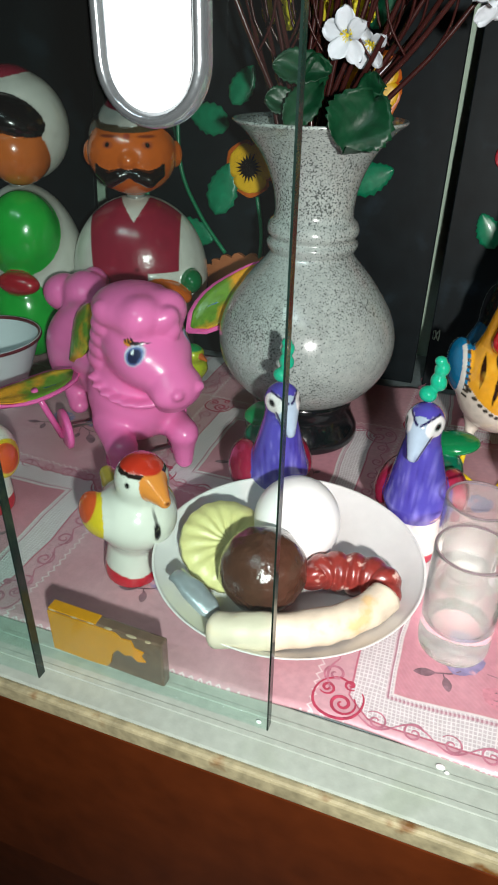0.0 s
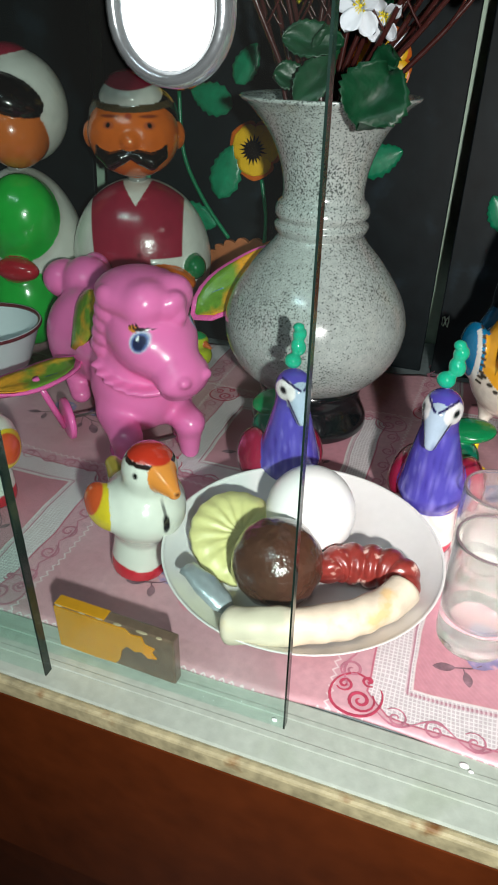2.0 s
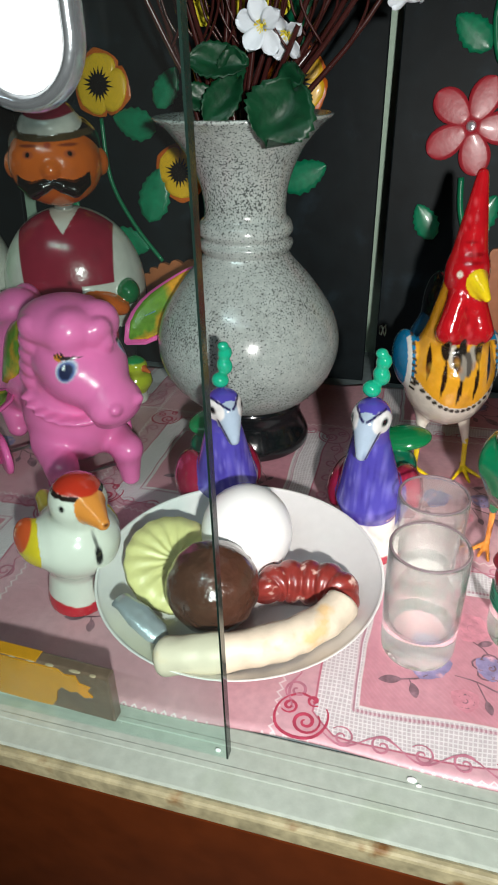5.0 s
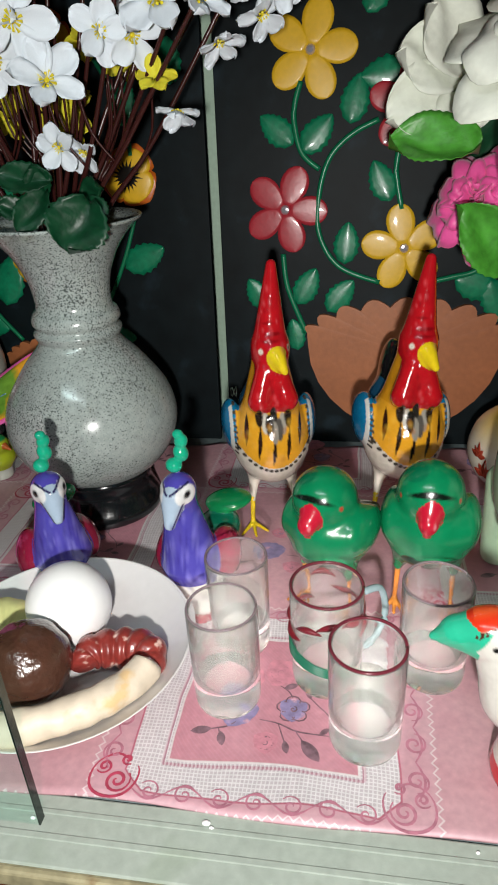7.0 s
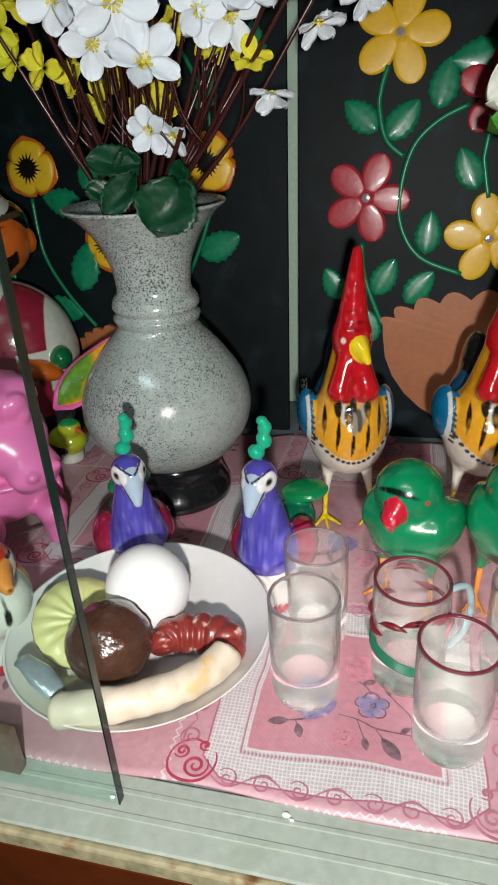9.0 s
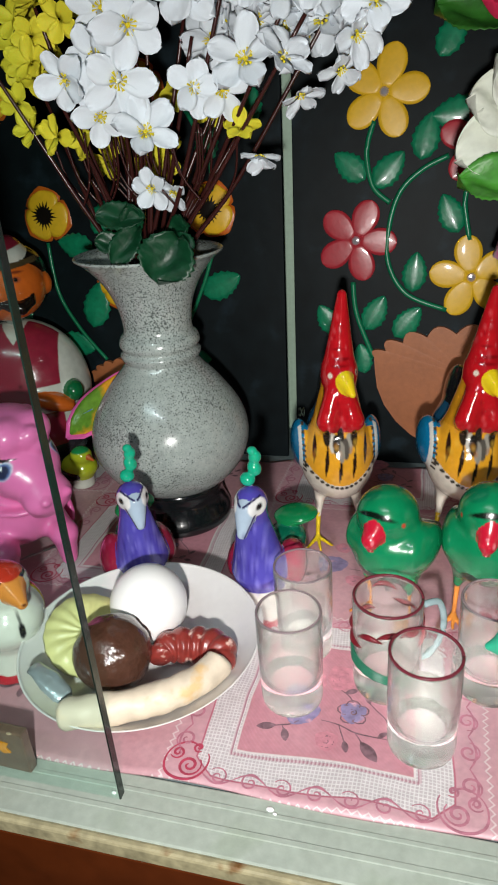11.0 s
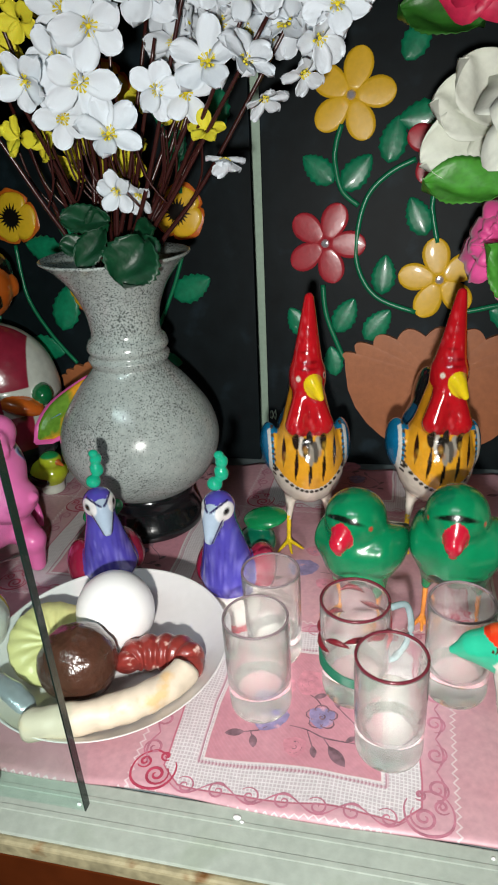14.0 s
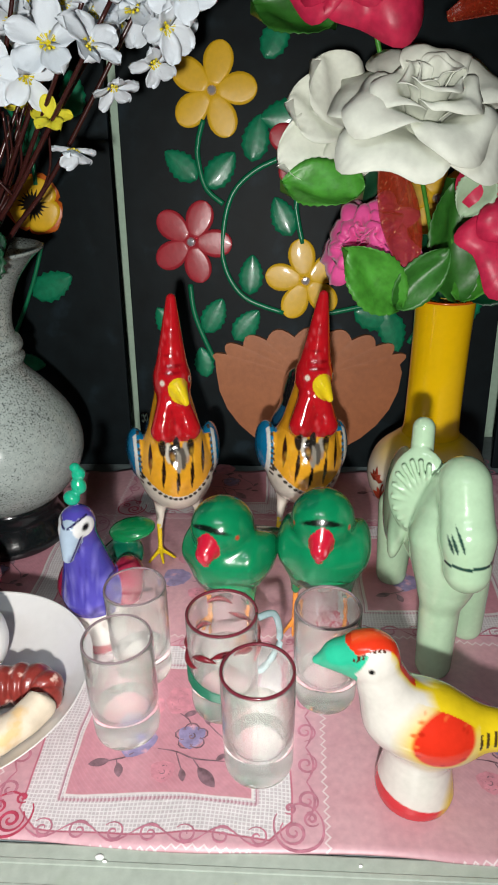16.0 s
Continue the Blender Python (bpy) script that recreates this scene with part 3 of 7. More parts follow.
# ---------------------------------------------------------------- tablecloth
def cloth_material():
    """Printed plastic lace cloth: framed flower squares, chequerwise with plain pink fields."""
    m = bpy.data.materials.new("printed_lace_cloth")
    m.use_nodes = True
    nt = m.node_tree
    p = nt.nodes["Principled BSDF"]
    L = nt.links.new

    def op(kind, a, b=None, c=None):
        n = nt.nodes.new("ShaderNodeMath")
        n.operation = kind
        for i, v in enumerate((a, b, c)):
            if v is None:
                continue
            if isinstance(v, (int, float)):
                n.inputs[i].default_value = v
            else:
                L(v, n.inputs[i])
        return n.outputs[0]

    def mix(f, a, b):
        n = nt.nodes.new("ShaderNodeMix")
        n.data_type = "RGBA"
        if isinstance(f, (int, float)):
            n.inputs["Factor"].default_value = f
        else:
            L(f, n.inputs["Factor"])
        for k, v in (("A", a), ("B", b)):
            if isinstance(v, tuple):
                n.inputs[k].default_value = v
            else:
                L(v, n.inputs[k])
        return n.outputs["Result"]

    def step(v, edge, soft=0.0004):
        n = nt.nodes.new("ShaderNodeMapRange")
        n.inputs["From Min"].default_value, n.inputs["From Max"].default_value = edge - soft, edge + soft
        L(v, n.inputs["Value"])
        return n.outputs["Result"]

    def band(v, lo, hi, soft=0.0003):
        return op("MULTIPLY", step(v, lo, soft), op("SUBTRACT", 1.0, step(v, hi, soft)))

    co = nt.nodes.new("ShaderNodeTexCoord")
    warp = nt.nodes.new("ShaderNodeTexNoise")
    warp.inputs["Scale"].default_value = 14.0
    L(co.outputs["Object"], warp.inputs["Vector"])
    sx = nt.nodes.new("ShaderNodeSeparateXYZ")
    L(co.outputs["Object"], sx.inputs[0])
    wsep = nt.nodes.new("ShaderNodeSeparateXYZ")
    L(warp.outputs["Color"], wsep.inputs[0])
    X, Y = op("ADD", sx.outputs[0], op("MULTIPLY_ADD", wsep.outputs[0], 0.010, -0.005)), op("ADD", sx.outputs[1], op("MULTIPLY_ADD", wsep.outputs[1], 0.016, -0.008))
    W, H = 0.176, 0.150
    tx, ty = op("DIVIDE", op("SUBTRACT", X, 0.1015 - W / 2 - 10 * W), W), op("DIVIDE", op("SUBTRACT", Y, 0.088 - H / 2 - 10 * H), H)
    ix, iy = op("FLOOR", tx), op("FLOOR", ty)
    u = op("ABSOLUTE", op("MULTIPLY", op("SUBTRACT", op("FRACT", tx), 0.5), W))
    v = op("ABSOLUTE", op("MULTIPLY", op("SUBTRACT", op("FRACT", ty), 0.5), H))
    framed = op("SUBTRACT", 1.0, op("MODULO", op("ADD", ix, iy), 2.0))
    du, dv = op("SUBTRACT", u, 0.0495), op("SUBTRACT", v, 0.0455)
    D = op("MAXIMUM", du, dv)
    corner = op("MULTIPLY", op("ADD", du, dv), 0.70)          # cut corners of the frame
    D2 = op("MAXIMUM", D, op("ADD", corner, -0.0005))
    # weave and grain
    weave = nt.nodes.new("ShaderNodeTexNoise")
    weave.inputs["Scale"].default_value, weave.inputs["Detail"].default_value = 240.0, 3.0
    L(co.outputs["Object"], weave.inputs["Vector"])
    blotch = nt.nodes.new("ShaderNodeTexNoise")
    blotch.inputs["Scale"].default_value, blotch.inputs["Detail"].default_value = 26.0, 4.0
    L(co.outputs["Object"], blotch.inputs["Vector"])
    pink = mix(blotch.outputs["Fac"], lin("c48a95"), lin("dcb4bb"))
    deep = mix(blotch.outputs["Fac"], lin("c47e8c"), lin("d8a0ac"))
    pale = mix(blotch.outputs["Fac"], lin("cf9aa6"), lin("d9b2ba"))
    # fine mesh of the lace
    fx, fy = op("FRACT", op("DIVIDE", X, 0.0021)), op("FRACT", op("DIVIDE", Y, 0.0021))
    hole = op("MULTIPLY", band(fx, 0.28, 0.98, 0.06), band(fy, 0.28, 0.98, 0.06))
    lace = mix(hole, lin("e9e5e6"), lin("cfc5c9"))
    inner = mix(band(D, -0.0006, 0.0007), deep, lin("e6dedd"))
    c = mix(step(D2, 0.0004), inner, lace)
    c = mix(band(D2, 0.0016, 0.0034), c, mix(op("MULTIPLY", step(fx, 0.5, 0.1), 1.0), lin("d9c2c8"), lin("b98a98")))
    c = mix(step(D2, 0.0205), c, pale)
    c = mix(band(D2, 0.0200, 0.0210), c, lin("c26a80"))
    plain = pink
    col = mix(framed, plain, c)
    # zigzag seam between the fields
    eu = op("MULTIPLY", op("SUBTRACT", op("FRACT", op("ADD", tx, 0.5)), 0.5), W)
    ev = op("MULTIPLY", op("SUBTRACT", op("FRACT", op("ADD", ty, 0.5)), 0.5), H)
    zx = op("ABSOLUTE", op("SUBTRACT", op("FRACT", op("DIVIDE", Y, 0.0052)), 0.5))
    zy = op("ABSOLUTE", op("SUBTRACT", op("FRACT", op("DIVIDE", X, 0.0052)), 0.5))
    s1 = op("ABSOLUTE", op("SUBTRACT", eu, op("MULTIPLY_ADD", zx, 0.0052, -0.0006)))
    s2 = op("ABSOLUTE", op("SUBTRACT", ev, op("MULTIPLY_ADD", zy, 0.0052, -0.0006)))
    zig = op("SUBTRACT", 1.0, step(op("MINIMUM", s1, s2), 0.00055, 0.0003))
    col = mix(op("MULTIPLY", zig, 0.75), col, lin("eadfe0"))
    # woven hatching of the pink squares
    hat = op("MULTIPLY", step(op("FRACT", op("DIVIDE", op("ADD", X, Y), 0.0028)), 0.72, 0.1), 0.12)
    col = mix(op("MULTIPLY", hat, op("SUBTRACT", 1.0, step(D, -0.001))), col, lin("e3b7c2"))
    g = nt.nodes.new("ShaderNodeHueSaturation")
    L(col, g.inputs["Color"])
    L(op("MULTIPLY_ADD", weave.outputs["Fac"], 0.34, 0.71), g.inputs["Value"])
    L(g.outputs["Color"], p.inputs["Base Color"])
    p.inputs["Roughness"].default_value = 0.42
    b = nt.nodes.new("ShaderNodeBump")
    b.inputs["Strength"].default_value, b.inputs["Distance"].default_value = 0.35, 0.0006
    lacy = op("MULTIPLY", framed, band(D2, 0.0004, 0.0205))
    L(op("ADD", op("MULTIPLY", op("MULTIPLY", hole, lacy), -0.5), op("MULTIPLY", weave.outputs["Fac"], 0.6)), b.inputs["Height"])
    L(b.outputs["Normal"], p.inputs["Normal"])
    return m


def cloth_height(x, y):
    front = max(0.0, 1 - (y - 0.013) / 0.03)
    return 0.0006 * math.sin(31 * x + 1.3) * math.sin(23 * y) + 0.0012 * front * (0.5 + 0.5 * math.sin(62 * x)) * (1 if y > 0.014 else 0.4)


def tablecloth():
    cloth = thing("tablecloth", 0, 0, 0, 0, "pink and white printed plastic lace tablecloth covering the shelf", "tablecloth", kind="")
    bm = bmesh.new()
    nx, ny = 150, 80
    grid = [[bm.verts.new((x := -0.74 + 1.48 * i / nx, y := 0.0145 + 0.0012 * math.sin(40 * x) + (0.402 + 0.003 * math.sin(57 * x) + 0.002 * math.sin(133 * x) - 0.0145) * j / ny, cloth_height(x, y))) for j in range(ny + 1)] for i in range(nx + 1)]
    for i in range(nx):
        for j in range(ny):
            bm.faces.new((grid[i][j], grid[i + 1][j], grid[i + 1][j + 1], grid[i][j + 1]))
    low = bmesh.ops.extrude_face_region(bm, geom=list(bm.faces))
    for v in low["geom"]:
        if isinstance(v, bmesh.types.BMVert):
            v.co.z -= 0.0016
    part("cloth_sheet", bm, cloth_material(), cloth)
    ink = mat("dark_pink_print", "b8788a", 0.45, spread=0.2, scale=200)
    red = mat("red_print", "b4405a", 0.45, spread=0.2, scale=200)
    plum = mat("plum_print", "80626c", 0.45, spread=0.5, scale=200)
    blue = mat("blue_violet_print", "8f84aa", 0.45, spread=0.35, scale=120, second="c79aa8", amount=0.06)
    rose = mat("rose_print", "c98694", 0.45, spread=0.3, scale=160)

    def ribbon(bm, pts, w):
        pts = [Vector((x, y, cloth_height(x, y) + 0.0004)) for x, y in pts]
        rows = []
        for i, q in enumerate(pts):
            d = (pts[min(i + 1, len(pts) - 1)] - pts[max(i - 1, 0)])
            s = Vector((-d.y, d.x, 0)).normalized() * (w * (0.35 + 0.65 * math.sin(math.pi * (i + 0.6) / (len(pts) + 0.2))))
            rows.append((bm.verts.new(q + s), bm.verts.new(q - s)))
        for a, b in zip(rows, rows[1:]):
            bm.faces.new((a[0], a[1], b[1], b[0]))

    def spiral(bm, cx, cy, r, a0, turns, hand, w, tail=0.0):
        n = int(16 * turns)
        pts = []
        for k in range(n + 1):
            t = k / n
            a = a0 + hand * 2 * math.pi * turns * t
            rr = r * (0.12 + 0.88 * t)
            pts.append((cx + rr * math.cos(a), cy + rr * math.sin(a)))
        ribbon(bm, pts, w)

    def leaf_print(bm, cx, cy, ln, wd, a):
        n = 8
        top, bot = [], []
        for k in range(n + 1):
            t = k / n
            w = wd * math.sin(math.pi * t) ** 0.8
            for s, row in ((1, top), (-1, bot)):
                lx, ly = ln * t, s * w
                x, y = cx + lx * math.cos(a) - ly * math.sin(a), cy + lx * math.sin(a) + ly * math.cos(a)
                row.append(bm.verts.new((x, y, cloth_height(x, y) + 0.0003 + 0.00002 * (len(bm.verts) % 9))))
        for k in range(n):
            q = list(dict.fromkeys((top[k], top[k + 1], bot[k + 1], bot[k])))
            bm.faces.new(q)

    def smooth_run(pts, n):
        """Points along a rounded line through the given ones."""
        out = []
        for k in range(len(pts) - 1):
            p0, p1, p2, p3 = pts[max(k - 1, 0)], pts[k], pts[k + 1], pts[min(k + 2, len(pts) - 1)]
            for q in range(n):
                t = q / n
                out.append(tuple(0.5 * (2 * b + (c - a) * t + (2 * a - 5 * b + 4 * c - d) * t * t + (3 * b - a - 3 * c + d) * t ** 3) for a, b, c, d in zip(p0, p1, p2, p3)))
        return out + [pts[-1]]

    scrolls, reds, twigs, blues, roses = (bmesh.new() for _ in range(5))
    W, H = 0.176, 0.150
    for i in range(-3, 4):
        for j in range(0, 3):
            cx, cy = 0.1015 + W * i, 0.088 + H * j
            if (i + j) % 2 == 0:
                for sx in (1, -1):                         # scrolls up the two sides
                    for k in range(5):
                        y = cy - 0.046 + 0.0215 * k
                        spiral(scrolls, cx + sx * 0.079, y, 0.0066, 1.5 + k * math.pi, 1.5, sx * (1 if k % 2 else -1), 0.0008)
                        ribbon(scrolls, [(cx + sx * (0.079 + 0.004 * math.sin(math.pi * t / 6)), y + 0.0215 * (t / 6 - 0.5)) for t in range(7)], 0.0007)
                for sy in (1, -1):
                    for k in range(7):
                        x = cx - 0.054 + 0.018 * k
                        if 0.012 < cy + sy * 0.0695 < 0.395:
                            spiral(scrolls, x, cy + sy * 0.0665, 0.0058, k * math.pi, 1.4, sy * (1 if k % 2 else -1), 0.0006)
                            ribbon(scrolls, [(x - 0.009 + 0.003 * q, cy + sy * 0.0665 + (0.0045 if k % 2 else -0.0045) * math.sin(math.pi * q / 6)) for q in range(7)], 0.0006)
                for sx in (1, -1):                          # larger scrolls on the cut corners
                    for sy in (1, -1):
                        x, y = cx + sx * 0.0745, cy + sy * 0.0605
                        if 0.02 < y < 0.39:
                            b, f = (reds if sx < 0 else scrolls), -sx
                            spiral(b, x + 0.0026 * f, y - 0.0026, 0.0072, 2.0 if f > 0 else 1.14, 1.8, f, 0.0009)
                            spiral(b, x - 0.0064 * f, y + 0.0046, 0.0043, 0.6 if f > 0 else 2.54, 1.5, -f, 0.0008)
                            spiral(b, x + 0.0046 * f, y + 0.0100, 0.0034, 3.6 if f > 0 else -0.46, 1.3, f, 0.0008)
                            ribbon(b, [(x + f * 0.0132 * math.cos(2.3 + 4.6 * k / 20) * (1 - 0.06 * math.sin(k * 0.5)), y + 0.0120 * math.sin(2.3 + 4.6 * k / 20)) for k in range(21)], 0.0008)
                            ribbon(b, [(x + f * (-0.0100 + 0.0017 * k), y + 0.0080 + 0.0048 * math.sin(0.30 * k)) for k in range(10)], 0.0007)
            # a spray of roses and a blue flower with twigs on each field
            for run, w in ((((-0.0045, -0.017), (0.006, -0.0185), (0.016, -0.0225), (0.026, -0.0235), (0.0355, -0.024)), 0.0005),
                           (((0.0215, 0.002), (0.027, -0.004), (0.033, -0.010), (0.0365, -0.018)), 0.0004),
                           (((-0.0175, -0.020), (-0.0220, -0.0235), (-0.0265, -0.025), (-0.033, -0.027)), 0.0005),
                           (((-0.0265, -0.025), (-0.0250, -0.029), (-0.0235, -0.034)), 0.0004),
                           (((0.0160, -0.0225), (0.0185, -0.026), (0.0230, -0.032)), 0.0004),
                           (((0.0060, -0.0185), (0.0090, -0.026), (0.0110, -0.031)), 0.0004),
                           (((0.0045, 0.008), (0.010, 0.004), (0.0135, -0.002)), 0.0004)):
                ribbon(twigs, smooth_run([(cx + dx, cy + dy) for dx, dy in run], 4), w)
            for dx, dy, tx, ty, wd in ((-0.0300, -0.026, -0.0415, -0.029, 0.0026), (-0.0250, -0.027, -0.0225, -0.036, 0.0024), (0.0195, -0.028, 0.0300, -0.040, 0.0036),
                                       (0.0105, -0.029, 0.0125, -0.037, 0.0020), (0.0290, -0.0235, 0.0345, -0.0190, 0.0016), (0.0340, -0.024, 0.0410, -0.0255, 0.0018),
                                       (0.0360, -0.016, 0.0400, -0.0105, 0.0016), (0.0230, 0.000, 0.0200, 0.0075, 0.0018), (0.0070, 0.006, 0.0150, 0.0100, 0.0020)):
                leaf_print(twigs, cx + dx, cy + dy, math.hypot(tx - dx, ty - dy), wd, math.atan2(ty - dy, tx - dx))
            for b, dx, dy, r, k0 in ((blues, -0.0175, -0.012, 0.0122, 0.2), (roses, 0.0005, -0.031, 0.0075, 0.6), (roses, 0.0045, 0.018, 0.0115, 0.1),
                                     (roses, -0.0120, 0.012, 0.0080, 0.9), (blues, 0.0135, -0.008, 0.0088, 0.5)):
                for k in range(6):
                    leaf_print(b, cx + dx, cy + dy, r * (1 - 0.12 * (k % 2)), r * 0.56, 1.047 * k + k0)
            for k in range(5):                              # plum outlines of the open flower, and curls on the others
                a = 1.257 * k + 0.4
                ox, oy = cx + 0.0135 + 0.0055 * math.cos(a), cy - 0.008 + 0.0055 * math.sin(a)
                ribbon(twigs, [(ox + 0.0042 * math.cos(a - 2.1 + 0.7 * q), oy + 0.0036 * math.sin(a - 2.1 + 0.7 * q)) for q in range(7)], 0.0005)
            spiral(twigs, cx + 0.0135, cy - 0.008, 0.0026, 0.5, 1.3, 1, 0.0005)
            spiral(twigs, cx + 0.0005, cy - 0.031, 0.0050, 1.1, 1.5, -1, 0.0004)
            spiral(scrolls, cx + 0.0045, cy + 0.018, 0.0075, 0.4, 1.7, 1, 0.0004)
            spiral(blues, cx - 0.0120, cy + 0.012, 0.0048, 2.4, 1.4, 1, 0.0005)
    for nm, b, m in (("printed_scroll", scrolls, ink), ("printed_corner_scroll", reds, red), ("printed_twig", twigs, plum), ("printed_blue_flower", blues, blue), ("printed_rose", roses, rose)):
        part(nm, b, m, cloth, smooth=False)["kind"] = "stuff"
    return cloth


tablecloth()


# ---------------------------------------------------------------- back boards with enamelled relief flowers
LEAN_BACK = math.degrees(math.atan(0.10))


def board(name, x0, x1, label):
    h = 0.55
    b = thing(name, 0, 0.418, -0.0005, 0, label, "board")
    b.matrix_basis = pose(0, 0.418, -0.0022, -LEAN_BACK, 0, 0)
    part("panel", box(bmesh.new(), x0, x1, 0.0, 0.006, 0.0, h, 0.001), BOARD, b, smooth=False)
    return b


left_board = board("back_board", -0.330, 0.0085, "black painted board with relief pansies leaning on the wall")
right_board = board("back_board", 0.0185, 0.368, "black painted board with enamelled relief flowers leaning on the wall")
board("back_board", -0.70, -0.345, "black painted board leaning on the wall")
board("back_board", 0.379, 0.72, "black painted board leaning on the wall")


def on_board(x, z, out=0.0, turn=0.0):
    """A frame lying on the board at (x, z): local x, y in its plane, local z towards the room."""
    return Matrix.Translation((x, -out, z)) @ Matrix.Rotation(radians(90), 4, "X") @ Matrix.Rotation(radians(turn), 4, "Z")


def relief_flower(b, x, z, size, paint, turn, name="relief_flower"):
    f = part(name, lathe([(0.006, 0.0), (0.006, 0.003), (0.0, 0.0035)], 16), paint, b)
    f.matrix_basis = on_board(x, z, 0.0)
    bm = petal_sheet(size, size * 0.70, cup=-0.05, curl=0.03, thick=0.0014, nu=8, nv=10)
    me = bpy.data.meshes.new("petal")
    bm.to_mesh(me)
    bm.free()
    for k in range(5):
        o = finish("petal", me, paint, f)
        o.matrix_basis = Matrix.Rotation(radians(turn + 72 * k), 4, "Z") @ Matrix.Translation((0.002, 0, 0.0055))
    g = part("rhinestone", lathe([(0.0, 0.003), (0.0030, 0.0028), (0.0042, 0.001), (0.0042, 0.0)], 10), GEM, f, "clear rhinestone centre", smooth=False)
    g.location = (0, 0, 0.0055)
    return f


def relief_leaf(b, x, z, size, turn, wide=0.64, paint=None):
    size *= 1.08
    bm = petal_sheet(size, size * wide, cup=-0.03, curl=0.03, point=0.72, thick=0.0012, nu=6, nv=16, serrate=0.085, fold=-0.05)
    o = part("relief_leaf", bm, paint or LEAF_PAINT, b)
    o.matrix_basis = on_board(x, z, 0.004, turn)
    return o


def relief_stem(b, pts, r=0.0026):
    p = smooth_profile([(x, -0.003, z) for x, z in pts], 6)
    return part("relief_stem", tube_mesh(p, r, 7), STEM_PAINT, b)


relief_flower(right_board, 0.1025, 0.3485, 0.037, YELLOW_PAINT, 75, "yellow_flower")
relief_flower(right_board, 0.0796, 0.2245, 0.036, RED_PAINT, 68, "red_flower")
relief_flower(right_board, 0.1856, 0.189, 0.036, YELLOW_PAINT, 100, "yellow_flower")
relief_flower(right_board, 0.186, 0.303, 0.034, RED_PAINT, 160, "red_flower")
relief_flower(right_board, 0.300, 0.260, 0.036, YELLOW_PAINT, 30, "yellow_flower")
relief_flower(right_board, 0.060, 0.455, 0.036, RED_PAINT, 30, "red_flower")
for x, z, s, a in ((0.087, 0.278, 0.034, 140), (0.095, 0.271, 0.036, 48), (0.136, 0.292, 0.036, 78), (0.186, 0.330, 0.040, 185), (0.172, 0.229, 0.034, 115),
                   (0.133, 0.176, 0.034, 85), (0.090, 0.140, 0.034, 62), (0.118, 0.133, 0.034, 50), (0.060, 0.136, 0.030, 120), (0.090, 0.096, 0.028, 100),
                   (0.232, 0.160, 0.040, -15), (0.262, 0.160, 0.038, -70), (0.148, 0.372, 0.034, 60), (0.080, 0.400, 0.034, 110), (0.120, 0.425, 0.036, 40), (0.250, 0.330, 0.036, 60), (0.310, 0.200, 0.034, -30), (0.330, 0.150, 0.034, 60)):
    relief_leaf(right_board, x, z, s, a)
relief_stem(right_board, ((0.094, 0.326), (0.088, 0.302), (0.094, 0.272), (0.110, 0.257)))
relief_stem(right_board, ((0.160, 0.294), (0.138, 0.284), (0.119, 0.266), (0.110, 0.237), (0.110, 0.203), (0.128, 0.174), (0.165, 0.159)))
relief_stem(right_board, ((0.077, 0.186), (0.081, 0.155), (0.098, 0.113)))
relief_stem(right_board, ((0.205, 0.158), (0.230, 0.163), (0.252, 0.170), (0.275, 0.200)))
relief_stem(right_board, ((0.285, 0.130), (0.300, 0.165), (0.300, 0.230)))
relief_stem(right_board, ((0.182, 0.222), (0.176, 0.260), (0.186, 0.300)))


def scalloped_pot(b, x, z, w, h):
    """A half-round relief bowl with a scalloped upper edge."""
    bm = bmesh.new()
    pts = []
    n = 9
    for k in range(n):
        a0 = math.pi * (0.04 + 0.92 * k / n)
        for s in range(6):
            a = a0 + 0.92 * math.pi / n * s / 6
            lift = 0.045 * w * math.sin(math.pi * s / 6)
            pts.append((x + (w * 0.46 + lift) * math.cos(a), z + h * 0.26 * math.sin(a) + lift * (0.35 + 0.65 * math.sin(a))))
    for k in range(15):
        a = math.pi * (1.0 + k / 14)
        pts.append((x + w * 0.5 * math.cos(a) * (0.80 + 0.14 * abs(math.cos(a))), z - 0.004 + h * 0.74 * math.sin(a)))
    front, back = [bm.verts.new((px, -0.006, pz)) for px, pz in pts], [bm.verts.new((px, 0.0005, pz)) for px, pz in pts]
    mid = bm.verts.new((x, -0.0066, z - 0.01))
    for i in range(len(pts)):
        j = (i + 1) % len(pts)
        bm.faces.new((front[i], front[j], mid))
        bm.faces.new((front[i], back[i], back[j], front[j]))
    o = part("relief_pot", bm, TERRACOTTA, b, "terracotta relief bowl with scalloped edge", smooth=False)
    return o


scalloped_pot(right_board, 0.190, 0.106, 0.192, 0.118)
scalloped_pot(left_board, -0.165, 0.085, 0.10, 0.075)


